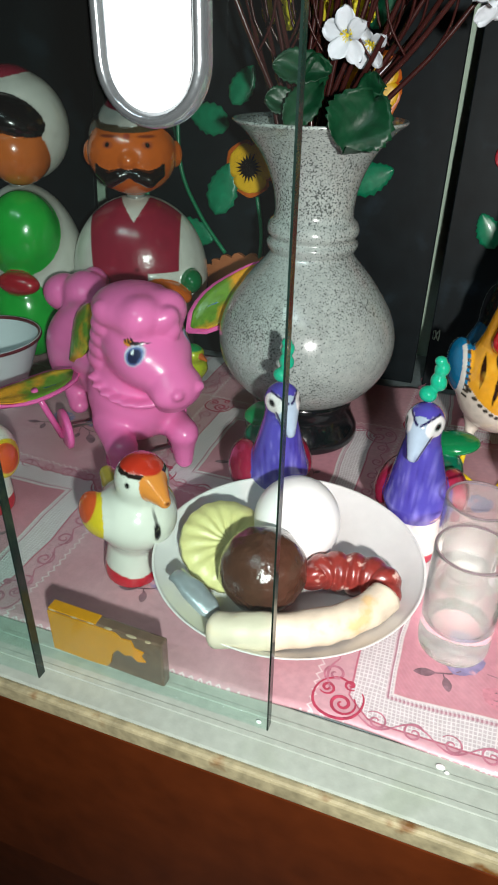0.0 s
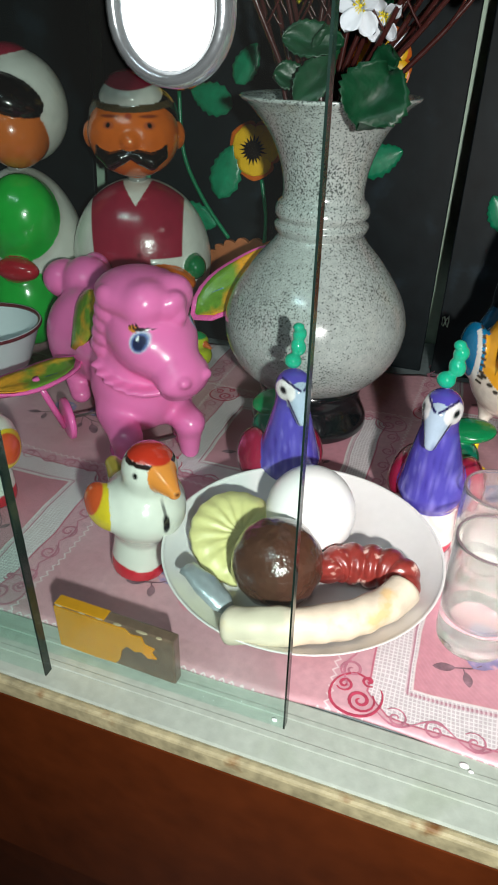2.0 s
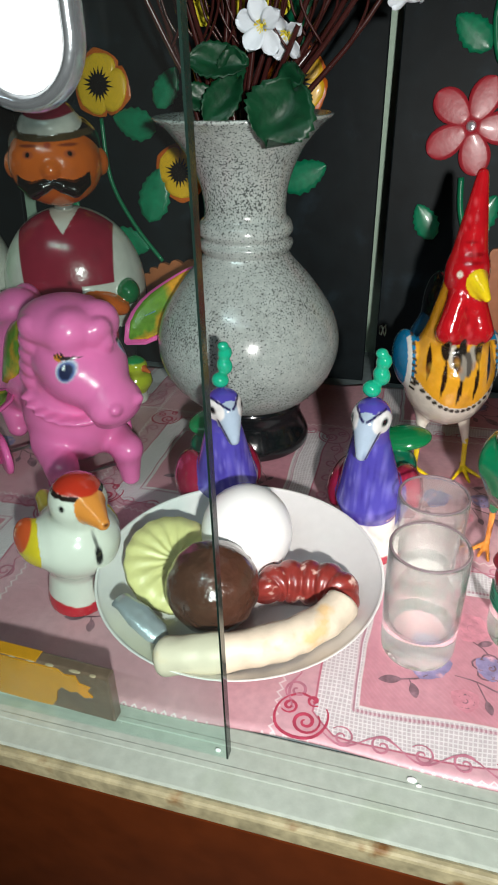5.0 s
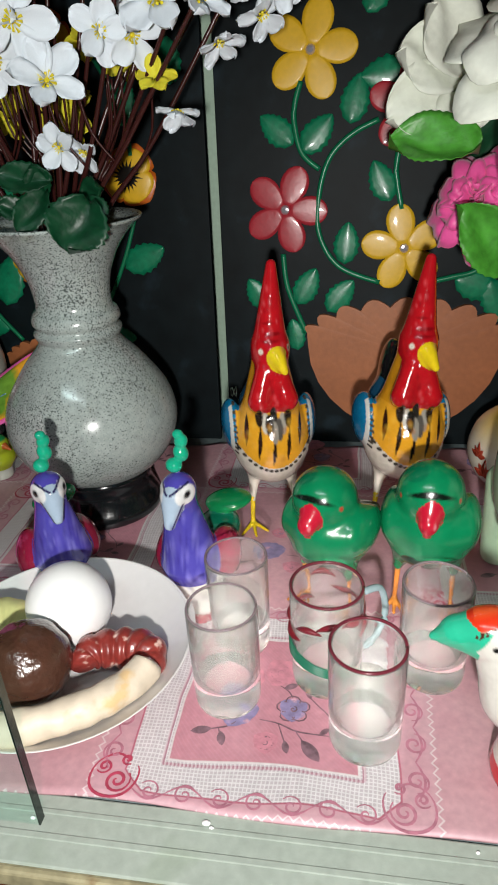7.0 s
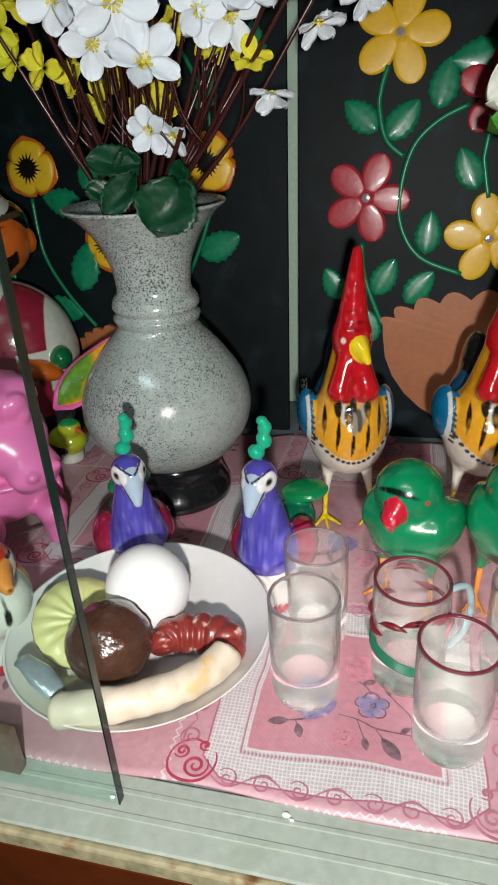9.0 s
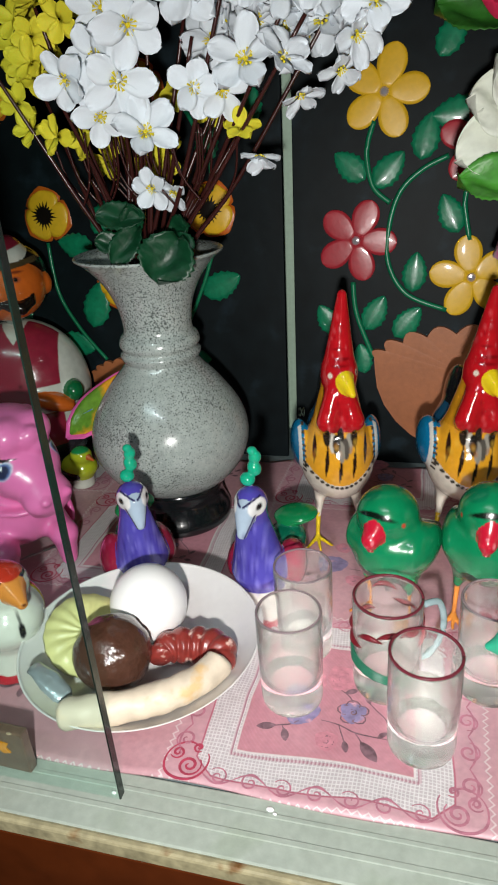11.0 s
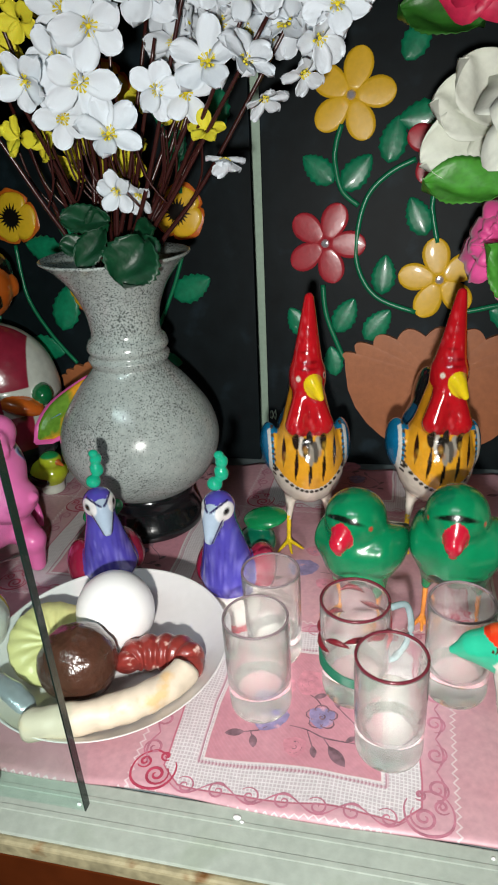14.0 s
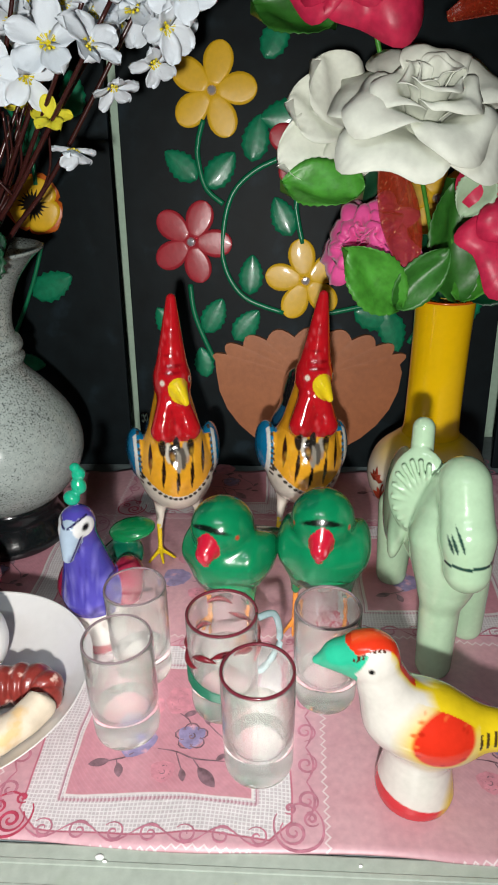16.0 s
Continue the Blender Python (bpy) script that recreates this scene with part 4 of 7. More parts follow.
def pansy(b, x, z, size, turn):
    f = part("pansy", lathe([(0.007, 0.0), (0.007, 0.004), (0.0, 0.0045)], 14), YELLOW_PAINT, b)
    f.matrix_basis = on_board(x, z, 0.0)
    for k in range(3):
        for nm, s, m, dz in (("outer_petal", 1.0, ORANGE_PAINT, 0.0030), ("petal", 0.86, YELLOW_PAINT, 0.0046)):
            o = part(nm, petal_sheet(size * s, size * 1.25 * s, cup=-0.1, curl=0.08, thick=0.0012, nu=8, nv=8), m, f)
            o.matrix_basis = Matrix.Rotation(radians(turn + 120 * k), 4, "Z") @ Matrix.Translation((-0.004, 0, dz))
    bm = bmesh.new()
    mid = bm.verts.new((0, 0, 0.0078))
    ring = [bm.verts.new((size * q * math.cos(a), size * q * math.sin(a), 0.0066)) for a, q in ((2 * math.pi * k / 38, (0.36 + 0.10 * ((k * 7) % 5) / 4) if k % 2 else 0.24) for k in range(38))]
    for k in range(38):
        bm.faces.new((ring[k], ring[(k + 1) % 38], mid))
    part("dark_centre", bm, BLACK_PAINT, f)
    return f


pansy(left_board, -0.2466, 0.2595, 0.034, 100)
pansy(left_board, -0.065, 0.258, 0.033, 70)
pansy(left_board, -0.172, 0.187, 0.031, 150)
pansy(left_board, -0.300, 0.370, 0.032, 10)
pansy(left_board, -0.130, 0.370, 0.032, 100)
for x, z, s, a in ((-0.076, 0.176, 0.040, 25), (-0.195, 0.222, 0.040, 165), (-0.206, 0.142, 0.046, 75), (-0.250, 0.128, 0.040, -15), (-0.192, 0.240, 0.034, 60), (-0.100, 0.112, 0.026, -10), (-0.270, 0.215, 0.036, 200), (-0.07, 0.30, 0.034, 70), (-0.310, 0.310, 0.036, 100), (-0.28, 0.15, 0.034, 150), (-0.02, 0.33, 0.034, 90)):
    relief_leaf(left_board, x, z, s, a)
relief_stem(left_board, ((-0.248, 0.232), (-0.243, 0.180), (-0.222, 0.140), (-0.194, 0.106)), 0.002)
relief_stem(left_board, ((-0.163, 0.162), (-0.157, 0.130), (-0.157, 0.105)), 0.002)
relief_stem(left_board, ((-0.061, 0.225), (-0.078, 0.180), (-0.110, 0.120), (-0.140, 0.095)), 0.002)
relief_stem(left_board, ((-0.061, 0.275), (-0.064, 0.31), (-0.09, 0.36)), 0.002)
part("chalk_mark", tube_mesh([(0.024 + 0.003 * math.cos(a * 0.7), -0.0006, 0.052 + 0.0055 * math.sin(a * 1.4)) for a in range(10)], 0.0006, 5), WALL, right_board, "small pale chalk scribble")


# ---------------------------------------------------------------- grey vase with blossom
VX, VY = -0.0685, 0.287


def grey_vase():
    v = thing("flower_vase", VX, VY, 0.0, 0, "large grey speckled stoneware vase with a black foot", "vase")
    out = smooth_profile([(0.038, 0.038), (0.050, 0.044), (0.0635, 0.061), (0.0695, 0.083), (0.0645, 0.106), (0.049, 0.130), (0.0350, 0.146), (0.0305, 0.1525)], 5)
    out += smooth_profile([(0.0322, 0.154), (0.0340, 0.159), (0.0312, 0.1625), (0.0338, 0.167), (0.0325, 0.173), (0.0290, 0.1765)], 4)
    out += smooth_profile([(0.0284, 0.182), (0.0306, 0.198), (0.0385, 0.217), (0.0505, 0.232), (0.0588, 0.2385)], 6)
    out += [(0.0598, 0.2400), (0.0586, 0.2408), (0.048, 0.234), (0.036, 0.216), (0.026, 0.192), (0.024, 0.162), (0.0, 0.157)]
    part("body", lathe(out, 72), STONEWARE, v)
    foot = [(0.0, 0.0), (0.0455, 0.0), (0.0475, 0.002), (0.0472, 0.008), (0.043, 0.017), (0.0405, 0.026), (0.0418, 0.035), (0.039, 0.040), (0.0, 0.040)]
    part("foot", lathe(smooth_profile(foot[1:-1], 4), 60), BLACK_GLAZE, v, "glossy black foot")
    return v


grey_vase()


def blossom_mesh(size, seed):
    """Five white petals round a stamen tuft, facing +z."""
    r = random.Random(seed)
    bm = bmesh.new()
    for k in range(5):
        m = Matrix.Rotation(radians(72 * k + r.uniform(-8, 8)), 4, "Z") @ Matrix.Rotation(radians(-r.uniform(0, 38)), 4, "Y") @ Matrix.Translation((size * 0.04, 0, 0.0004 * k))
        petal_sheet(size * r.uniform(0.44, 0.56), size * r.uniform(0.36, 0.46), cup=0.30, curl=r.uniform(-0.08, 0.34), ruffle=0.09, nu=6, nv=6, thick=0.0004, bm=bm, m=m)
    return bm


def stamen_mesh(size):
    bm = bmesh.new()
    for k in range(12):
        a, t = 2 * math.pi * k / 12, 0.8 + 0.16 * (k % 3)
        tube_mesh([(0, 0, 0), (0.5 * t * size * 0.2 * math.cos(a), 0.5 * t * size * 0.2 * math.sin(a), size * 0.08), (t * size * 0.2 * math.cos(a), t * size * 0.2 * math.sin(a), size * 0.12)], [0.010, 0.009, 0.024], 5, bm)
    ball(bm, (0, 0, size * 0.02), (size * 0.05, size * 0.05, size * 0.03), 12)
    return bm


def bouquet():
    b = thing("blossom_bouquet", VX, VY, 0.0, 0, "artificial white and yellow blossom sprays standing in the grey vase", "bouquet")
    r = random.Random(7)
    kinds = []
    for s in range(5):
        me = bpy.data.meshes.new("blossom")
        bm = blossom_mesh(1.0, s)
        bm.to_mesh(me)
        bm.free()
        kinds.append(me)
    st = bpy.data.meshes.new("stamen_tuft")
    bm = stamen_mesh(0.62)
    bm.to_mesh(st)
    bm.free()

    def blossom(p, face, size, yellow):
        me = kinds[r.randrange(5)]
        key = me.name + ("_yellow" if yellow else "_white")
        if key not in bpy.data.meshes:
            c = me.copy()
            c.name = key
            c.materials.append(YELLOW_PETAL if yellow else WHITE_PETAL)
            c.polygons.foreach_set("use_smooth", [True] * len(c.polygons))
        o = new("yellow_blossom" if yellow else "white_blossom", bpy.data.meshes[key])
        o.parent = b
        q = Vector(face).to_track_quat("Z", "Y").to_matrix().to_4x4()
        o.matrix_basis = Matrix.Translation(p) @ q @ Matrix.Rotation(r.uniform(0, 6.3), 4, "Z") @ Matrix.Scale(size, 4)
        if not yellow:
            if not st.materials:
                st.materials.append(POLLEN)
            s = new("stamen_tuft", st)
            s.parent = o

    # blossom heads: x, y, height from the vase's middle
    heads = []
    for x, z in ((-0.029, 0.340), (-0.041, 0.371), (0.004, 0.364), (-0.029, 0.400), (0.006, 0.419), (0.064, 0.374), (-0.076, 0.374), (-0.062, 0.352), (0.070, 0.406), (0.108, 0.383),
                 (0.116, 0.428), (0.082, 0.433), (0.052, 0.434), (0.030, 0.437), (0.140, 0.403), (0.120, 0.397), (-0.052, 0.413), (0.020, 0.362), (0.040, 0.376), (-0.022, 0.440), (-0.070, 0.437), (0.094, 0.415), (0.150, 0.440), (-0.055, 0.386)):
        heads.append((x + 0.060, -0.062 + 0.03 * r.random(), z - 0.016, False))
    for x, z in ((0.078, 0.322), (0.106, 0.356), (0.006, 0.288), (0.018, 0.284), (0.132, 0.368)):      # small drooping ones
        heads.append((x + (0.024 if z > 0.3 else 0.014), -0.030 + 0.02 * r.random(), z - 0.016 * (z > 0.3), None))
    for k in range(100):
        a = r.uniform(-1, 1)
        heads.append((0.085 + 0.125 * a, -0.060 + 0.09 * r.random(), 0.405 + 0.115 * r.random() + 0.01 * abs(a), False))
    for k in range(26):
        heads.append((r.uniform(0.06, 0.17), -0.005 + 0.03 * r.random(), r.uniform(0.375, 0.42), False))
    for x, z in ((-0.117, 0.414), (-0.091, 0.420), (-0.103, 0.386), (-0.120, 0.363), (-0.114, 0.346), (-0.091, 0.340), (-0.126, 0.431), (-0.077, 0.409), (-0.126, 0.389), (-0.083, 0.336), (0.038, 0.336)):
        heads.append((x + 0.052, -0.045 + 0.03 * r.random(), z - 0.014, True))
    for k in range(26):
        a = r.random()
        heads.append((-0.050 - 0.085 * a, -0.045 + 0.05 * r.random(), 0.358 + 0.13 * r.random() + 0.012 * a, True))
    for k in range(12):
        heads.append((r.uniform(-0.07, 0.07), 0.02 + 0.025 * r.random(), r.uniform(0.29, 0.41), True))
    for x, y, z, yel in heads:
        big = 0.030 if yel is None else 0.030 if yel else 0.040
        wild = 0.45 + 4.0 * max(0.0, x - 0.04)
        face = (0.55 * x + wild * r.uniform(-1, 1) + 0.15, -0.85 + 0.35 * r.uniform(-1, 1) + 3 * (y + 0.04), 0.05 + (wild + 0.1) * r.uniform(-1, 1) - 0.6 * (yel is None))
        blossom((x, y, z), face, big * r.uniform(0.85, 1.12), bool(yel))
    # branching stems
    for k in range(24):
        a = -1 + 2 * (k + 0.5) / 24
        x1, y1, z1 = 0.035 + 0.125 * a + r.uniform(-0.012, 0.012), -0.05 + 0.08 * r.random(), 0.36 + 0.05 * r.random()
        x0, y0 = 0.026 * a + r.uniform(-0.006, 0.006), r.uniform(-0.016, 0.018)
        path = smooth_profile([(x0 * 0.5, y0 * 0.6, 0.165), (x0, y0, 0.235), (x0 + 0.38 * (x1 - x0), y0 + 0.4 * (y1 - y0), 0.29), (x1, y1, z1)], 5)
        part("stem", tube_mesh(path, [0.0024 - 0.0012 * i / len(path) for i in range(len(path))], 6), STEM_BROWN, b)
        p = path[9]
        part("twig", tube_mesh(smooth_profile([p, (p[0] + 0.012 * (1 if k % 2 else -1), p[1] - 0.006, p[2] + 0.02), (p[0] + 0.016 * (1 if k % 2 else -1), p[1] - 0.012, p[2] + 0.05)], 4), 0.0009, 5), STEM_BROWN, b)
    # dark leaves round the mouth
    for p0, p1, w in (((0.044, -0.046, 0.256), (0.032, -0.066, 0.229), 0.042), ((0.012, -0.026, 0.268), (-0.024, -0.034, 0.272), 0.022), ((0.004, -0.022, 0.262), (-0.010, -0.044, 0.238), 0.022),
                      ((0.030, -0.020, 0.255), (0.046, -0.030, 0.262), 0.022), ((-0.012, -0.02, 0.25), (-0.030, -0.030, 0.252), 0.018), ((0.00, -0.020, 0.258), (0.002, -0.032, 0.278), 0.018), ((0.038, -0.034, 0.256), (0.050, -0.044, 0.243), 0.018)):
        o = part("leaf", petal_sheet((Vector(p1) - Vector(p0)).length, w, cup=0.10, curl=0.10, point=0.25, nu=10, nv=20, serrate=0.06, ruffle=0.07, fold=0.16), CLOTH_LEAF, b)
        o.matrix_basis = laid(p0, p1, (0.25, -0.85, 0.45))
    return b


bouquet()


# ---------------------------------------------------------------- plate with clay food
PX, PY = -0.0175, 0.081


def plate():
    prof = [(0.0, 0.022), (0.030, 0.0218), (0.045, 0.0240), (0.060, 0.0298), (0.0725, 0.0375), (0.0740, 0.0388), (0.0744, 0.0378), (0.060, 0.0235), (0.050, 0.0165), (0.034, 0.014), (0.032, 0.010), (0.033, 0.0008), (0.030, 0.0004), (0.029, 0.012), (0.0, 0.013)]
    ob = part("footed_plate", lathe(smooth_profile(prof, 4), 72), WHITE_GLAZE)
    ob.matrix_basis = pose(PX, PY, 0.0008)
    return tagged(ob, "white glazed round footed plate holding clay food", "plate")


plate()


def lumpy(name, bm, material, x, y, z, turn, label, category, amount=0.0008, scale=90.0, tilt=(0, 0)):
    for v in bm.verts:
        v.co += v.normal * amount * noise.noise(v.co * scale)
    ob = part(name, bm, material)
    ob.matrix_basis = pose(x, y, z, tilt[0], tilt[1], turn)
    return tagged(ob, label, category)


bm = ball(bmesh.new(), (0, 0, 0), (0.0248, 0.0248, 0.0264), 40)
lumpy("egg", bm, EGG, -0.0182, 0.0990, 0.0488, 0, "white egg standing on the plate", "egg", 0.0002, 60)
bm = ball(bmesh.new(), (0, 0, 0), (0.0232, 0.0232, 0.0225), 40)
lumpy("brown_sweet_ball", bm, CHOC, -0.0237, 0.0555, 0.0465, 0, "round dark brown glazed sweet on the plate", "sweet", 0.0012, 150)


def biscuit():
    bm = bmesh.new()
    n, rows = 96, []
    for r, z in ((0.0, 0.0055), (0.004, 0.0058), (0.009, 0.0050), (0.0140, 0.0056), (0.020, 0.0050), (0.0268, 0.0030), (0.0275, 0.0), (0.0, -0.001)):
        if r == 0:
            rows.append([bm.verts.new((0, 0, z))])
            continue
        rows.append([bm.verts.new(((r + (0.0003 * math.cos(18 * 2 * math.pi * k / n) if r > 0.017 else 0)) * math.cos(2 * math.pi * k / n), (r + (0.0003 * math.cos(18 * 2 * math.pi * k / n) if r > 0.017 else 0)) * math.sin(2 * math.pi * k / n), z + (0.0006 * math.cos(16 * 2 * math.pi * k / n) if 0.007 < r < 0.024 else 0))) for k in range(n)])
    for a, b in zip(rows, rows[1:]):
        for k in range(n):
            q = list(dict.fromkeys((a[k % len(a)], a[(k + 1) % len(a)], b[(k + 1) % len(b)], b[k % len(b)])))
            if len(q) > 2:
                bm.faces.new(q)
    return lumpy("fluted_biscuit", bm, LEMON, -0.0520, 0.0760, 0.0375, 30, "pale yellow fluted round clay biscuit on the plate", "biscuit", 0.0003, 200, (30, 12))


biscuit()


def banana():
    path = smooth_profile([(-0.043, -0.004, -0.002), (-0.034, -0.0065, 0), (-0.012, -0.0085, 0.0015), (0.012, -0.005, 0.001), (0.032, 0.004, 0.0), (0.044, 0.013, 0.0015), (0.0475, 0.0165, 0.003)], 5)
    n = len(path) - 1
    rad = [max(0.0025, 0.0088 * min(1, 3.2 * math.sqrt(i / n + 0.015), 2.6 * math.sqrt(1.02 - i / n))) for i in range(n + 1)]
    bm = tube_mesh(path, rad, 20)
    bmesh.ops.subdivide_edges(bm, edges=[e for e in bm.edges if e.calc_length() > 0.003], cuts=1)
    return lumpy("peeled_banana", bm, BREAD, 0.002, 0.0335, 0.0405, 21, "cream painted clay banana lying across the plate", "banana", 0.0012, 120)


banana()


def red_swirl():
    """A ribbed half ring."""
    bm = bmesh.new()
    pts, rad = [], []
    for k in range(49):
        a = radians(-25 + 215 * k / 48)
        pts.append((0.0190 * math.cos(a), 0.0115 * math.sin(a), 0.001 * math.sin(3 * a)))
        rad.append(0.0098 * (0.55 + 0.45 * math.sin(math.pi * (k + 2) / 52)) * (1 + 0.20 * abs(math.sin(k * 0.45))))
    tube_mesh(pts, rad, 16, bm)
    return lumpy("red_ribbed_sweet", bm, RED_CLAY, 0.0200, 0.0690, 0.0375, 8, "glossy dark red ribbed half ring sweet on the plate", "sweet", 0.0012, 200)


red_swirl()
bm = tube_mesh([(-0.016, 0, 0.001), (-0.0155, 0, 0.001), (-0.012, 0, 0.0015), (-0.002, 0, 0.002), (0.010, 0, 0.001), (0.016, 0, 0.0)], [0.0030, 0.0050, 0.0048, 0.0068, 0.0062, 0.003], 18, flat=0.55)
lumpy("silver_foil_fish", bm, FOIL, -0.0505, 0.0290, 0.0425, -24, "small silver foil covered clay fish on the plate", "fish", 0.0006, 260, (0, 14))


# ---------------------------------------------------------------- tumblers
def tumbler(x, y, r, h, turn, label, red_rim):
    t = thing("shot_glass", x, y, 0.0012, turn, label, "glass", "small glasses on the cloth")
    outer = smooth_profile([(r * 0.80, 0.0), (r * 0.92, h * 0.02), (r * 0.965, h * 0.08), (r * 0.97, h * 0.20), (r * 0.99, h * 0.50), (r, h * 0.94), (r * 0.985, h * 0.995)], 5)
    inner = smooth_profile([(r * 0.925, h * 0.995), (r * 0.910, h * 0.94), (r * 0.885, h * 0.60), (r * 0.84, h * 0.33), (r * 0.70, h * 0.27)], 5)
    w = part("glass_wall", lathe([(0.0, 0.0)] + outer + inner + [(0.0, h * 0.255)], 48), TUMBLER_GLASS, t)
    fill = smooth_profile([(r * 0.66, h * 0.275), (r * 0.825, h * 0.34), (r * 0.865, h * 0.52), (r * 0.82, h * 0.575)], 4)
    f = part("clouded_film", lathe([(0.0, h * 0.262)] + fill + [(0.0, h * 0.57)], 44), WATER_GLASS, t, "cloudy residue in the lower half of the glass")
    for o in (w, f):
        o.visible_shadow = False
    bm = bmesh.new()
    ring = [(r * 0.955 * math.cos(2 * math.pi * k / 40), r * 0.955 * math.sin(2 * math.pi * k / 40), h) for k in range(41)]
    part("rim", tube_mesh(ring, 0.0009 if red_rim else 0.0006, 6, bm), RIM_RED if red_rim else RIM_PALE, t, "maroon rim" if red_rim else "")
    return t


GR, GH = 0.0196, 0.067
tumbler(0.0772, 0.0845, GR, GH, 10, "small clear glass tumbler with a cloudy base", False)
tumbler(0.0775, 0.1290, GR * 0.97, GH, 60, "small clear glass tumbler with a cloudy base", False)
tumbler(0.1545, 0.0640, GR, GH, 0, "small clear glass tumbler with a maroon rim", True)
tumbler(0.1930, 0.1140, GR, GH, 30, "small clear glass tumbler with a cloudy base", False)


def mug():
    t = tumbler(0.1325, 0.1055, GR * 1.06, GH * 1.02, 0, "small clear glass cup with painted red and green strokes", True)
    t.name = "glass_cup"
    red, green = mat("red_painted_stroke", "6e1622", 0.3), mat("green_painted_stroke", "1d6a50", 0.3)
    r = GR * 1.06 + 0.0004
    for k in range(10):                                       # long slanting brush strokes
        a0, z0 = radians(185 + 36 * k), GH * (0.64 + 0.075 * (k % 4))
        w = 1 if k % 3 else -0.6
        pts = [(r * math.cos(a0 + 0.13 * s), r * math.sin(a0 + 0.13 * s), z0 + w * (0.0022 * s - 0.00030 * s * s)) for s in range(7)]
        part("painted_stroke", tube_mesh(pts, [0.0003, 0.0011, 0.0018, 0.0020, 0.0017, 0.0010, 0.0003], 6), red, t, "red painted stroke")
    for k in range(4):
        pts = [(r * math.cos(radians(170 + 17 * s)), r * math.sin(radians(170 + 17 * s)), GH * 0.36 + 0.0022 * k + 0.0022 * math.sin(0.5 * s + 0.3 * k) - 0.0006 * s) for s in range(9)]
        part("painted_stroke", tube_mesh(pts, [0.0004 + 0.0007 * math.sin(math.pi * s / 8) for s in range(9)], 5), green, t, "green painted stroke")
    part("handle", tube_mesh(smooth_profile([(r * 0.97, 0.006, 0.060), (r + 0.008, 0.011, 0.059), (r + 0.0115, 0.013, 0.045), (r + 0.0105, 0.012, 0.030), (r + 0.004, 0.008, 0.022), (r * 0.94, 0.005, 0.020)], 5), 0.0021, 8), mat("cloudy_blue_glass", "8ea4a8", 0.12, spread=0.1, coat=0.4), t, "cloudy glass handle")


mug()


# ---------------------------------------------------------------- painted block
def block():
    b = thing("painted_block", -0.0905, 0.0072, 0.0, -2, "chipped ochre painted block with a bare brown end", "block")
    part("bare_core", box(bmesh.new(), -0.0335, 0.0335, -0.0032, 0.0032, 0.0, 0.0300, 0.0010), BLOCK_BARE, b, smooth=False)
    outline = [(-0.0330, 0.0010), (-0.0332, 0.0285), (0.0075, 0.0288), (0.0105, 0.0262), (0.0165, 0.0270), (0.0180, 0.0225), (0.0235, 0.0215), (0.0215, 0.0180), (0.0240, 0.0150), (0.0195, 0.0135), (0.0160, 0.0165), (0.0120, 0.0150), (0.0080, 0.0172), (0.0045, 0.0130), (0.0030, 0.0060), (0.0000, 0.0016), (-0.0120, 0.0008)]
    bm = bmesh.new()
    f, k = [bm.verts.new((x, -0.0039, z)) for x, z in outline], [bm.verts.new((x, -0.0030, z)) for x, z in outline]
    bm.faces.new(f)
    for i in range(len(f)):
        j = (i + 1) % len(f)
        bm.faces.new((f[i], k[i], k[j], f[j]))
    part("paint_layer", bm, BLOCK_YELLOW, b, "flaking ochre paint", smooth=False)
    part("paint_top", box(bmesh.new(), -0.0330, -0.004, -0.0034, 0.0030, 0.0294, 0.0304, 0.0003), BLOCK_YELLOW, b, smooth=False)
    r = random.Random(11)
    for q in range(6):                                        # pale chips along the worn edges
        x = -0.030 + 0.0115 * q + r.uniform(-0.002, 0.002)
        chip = ball(bmesh.new(), (x, -0.0030, 0.0296), (r.uniform(0.0008, 0.0040), 0.0010, 0.0005), 8)
        part("chipped_edge", chip, BLOCK_CHIP, b, "pale chip")


block()


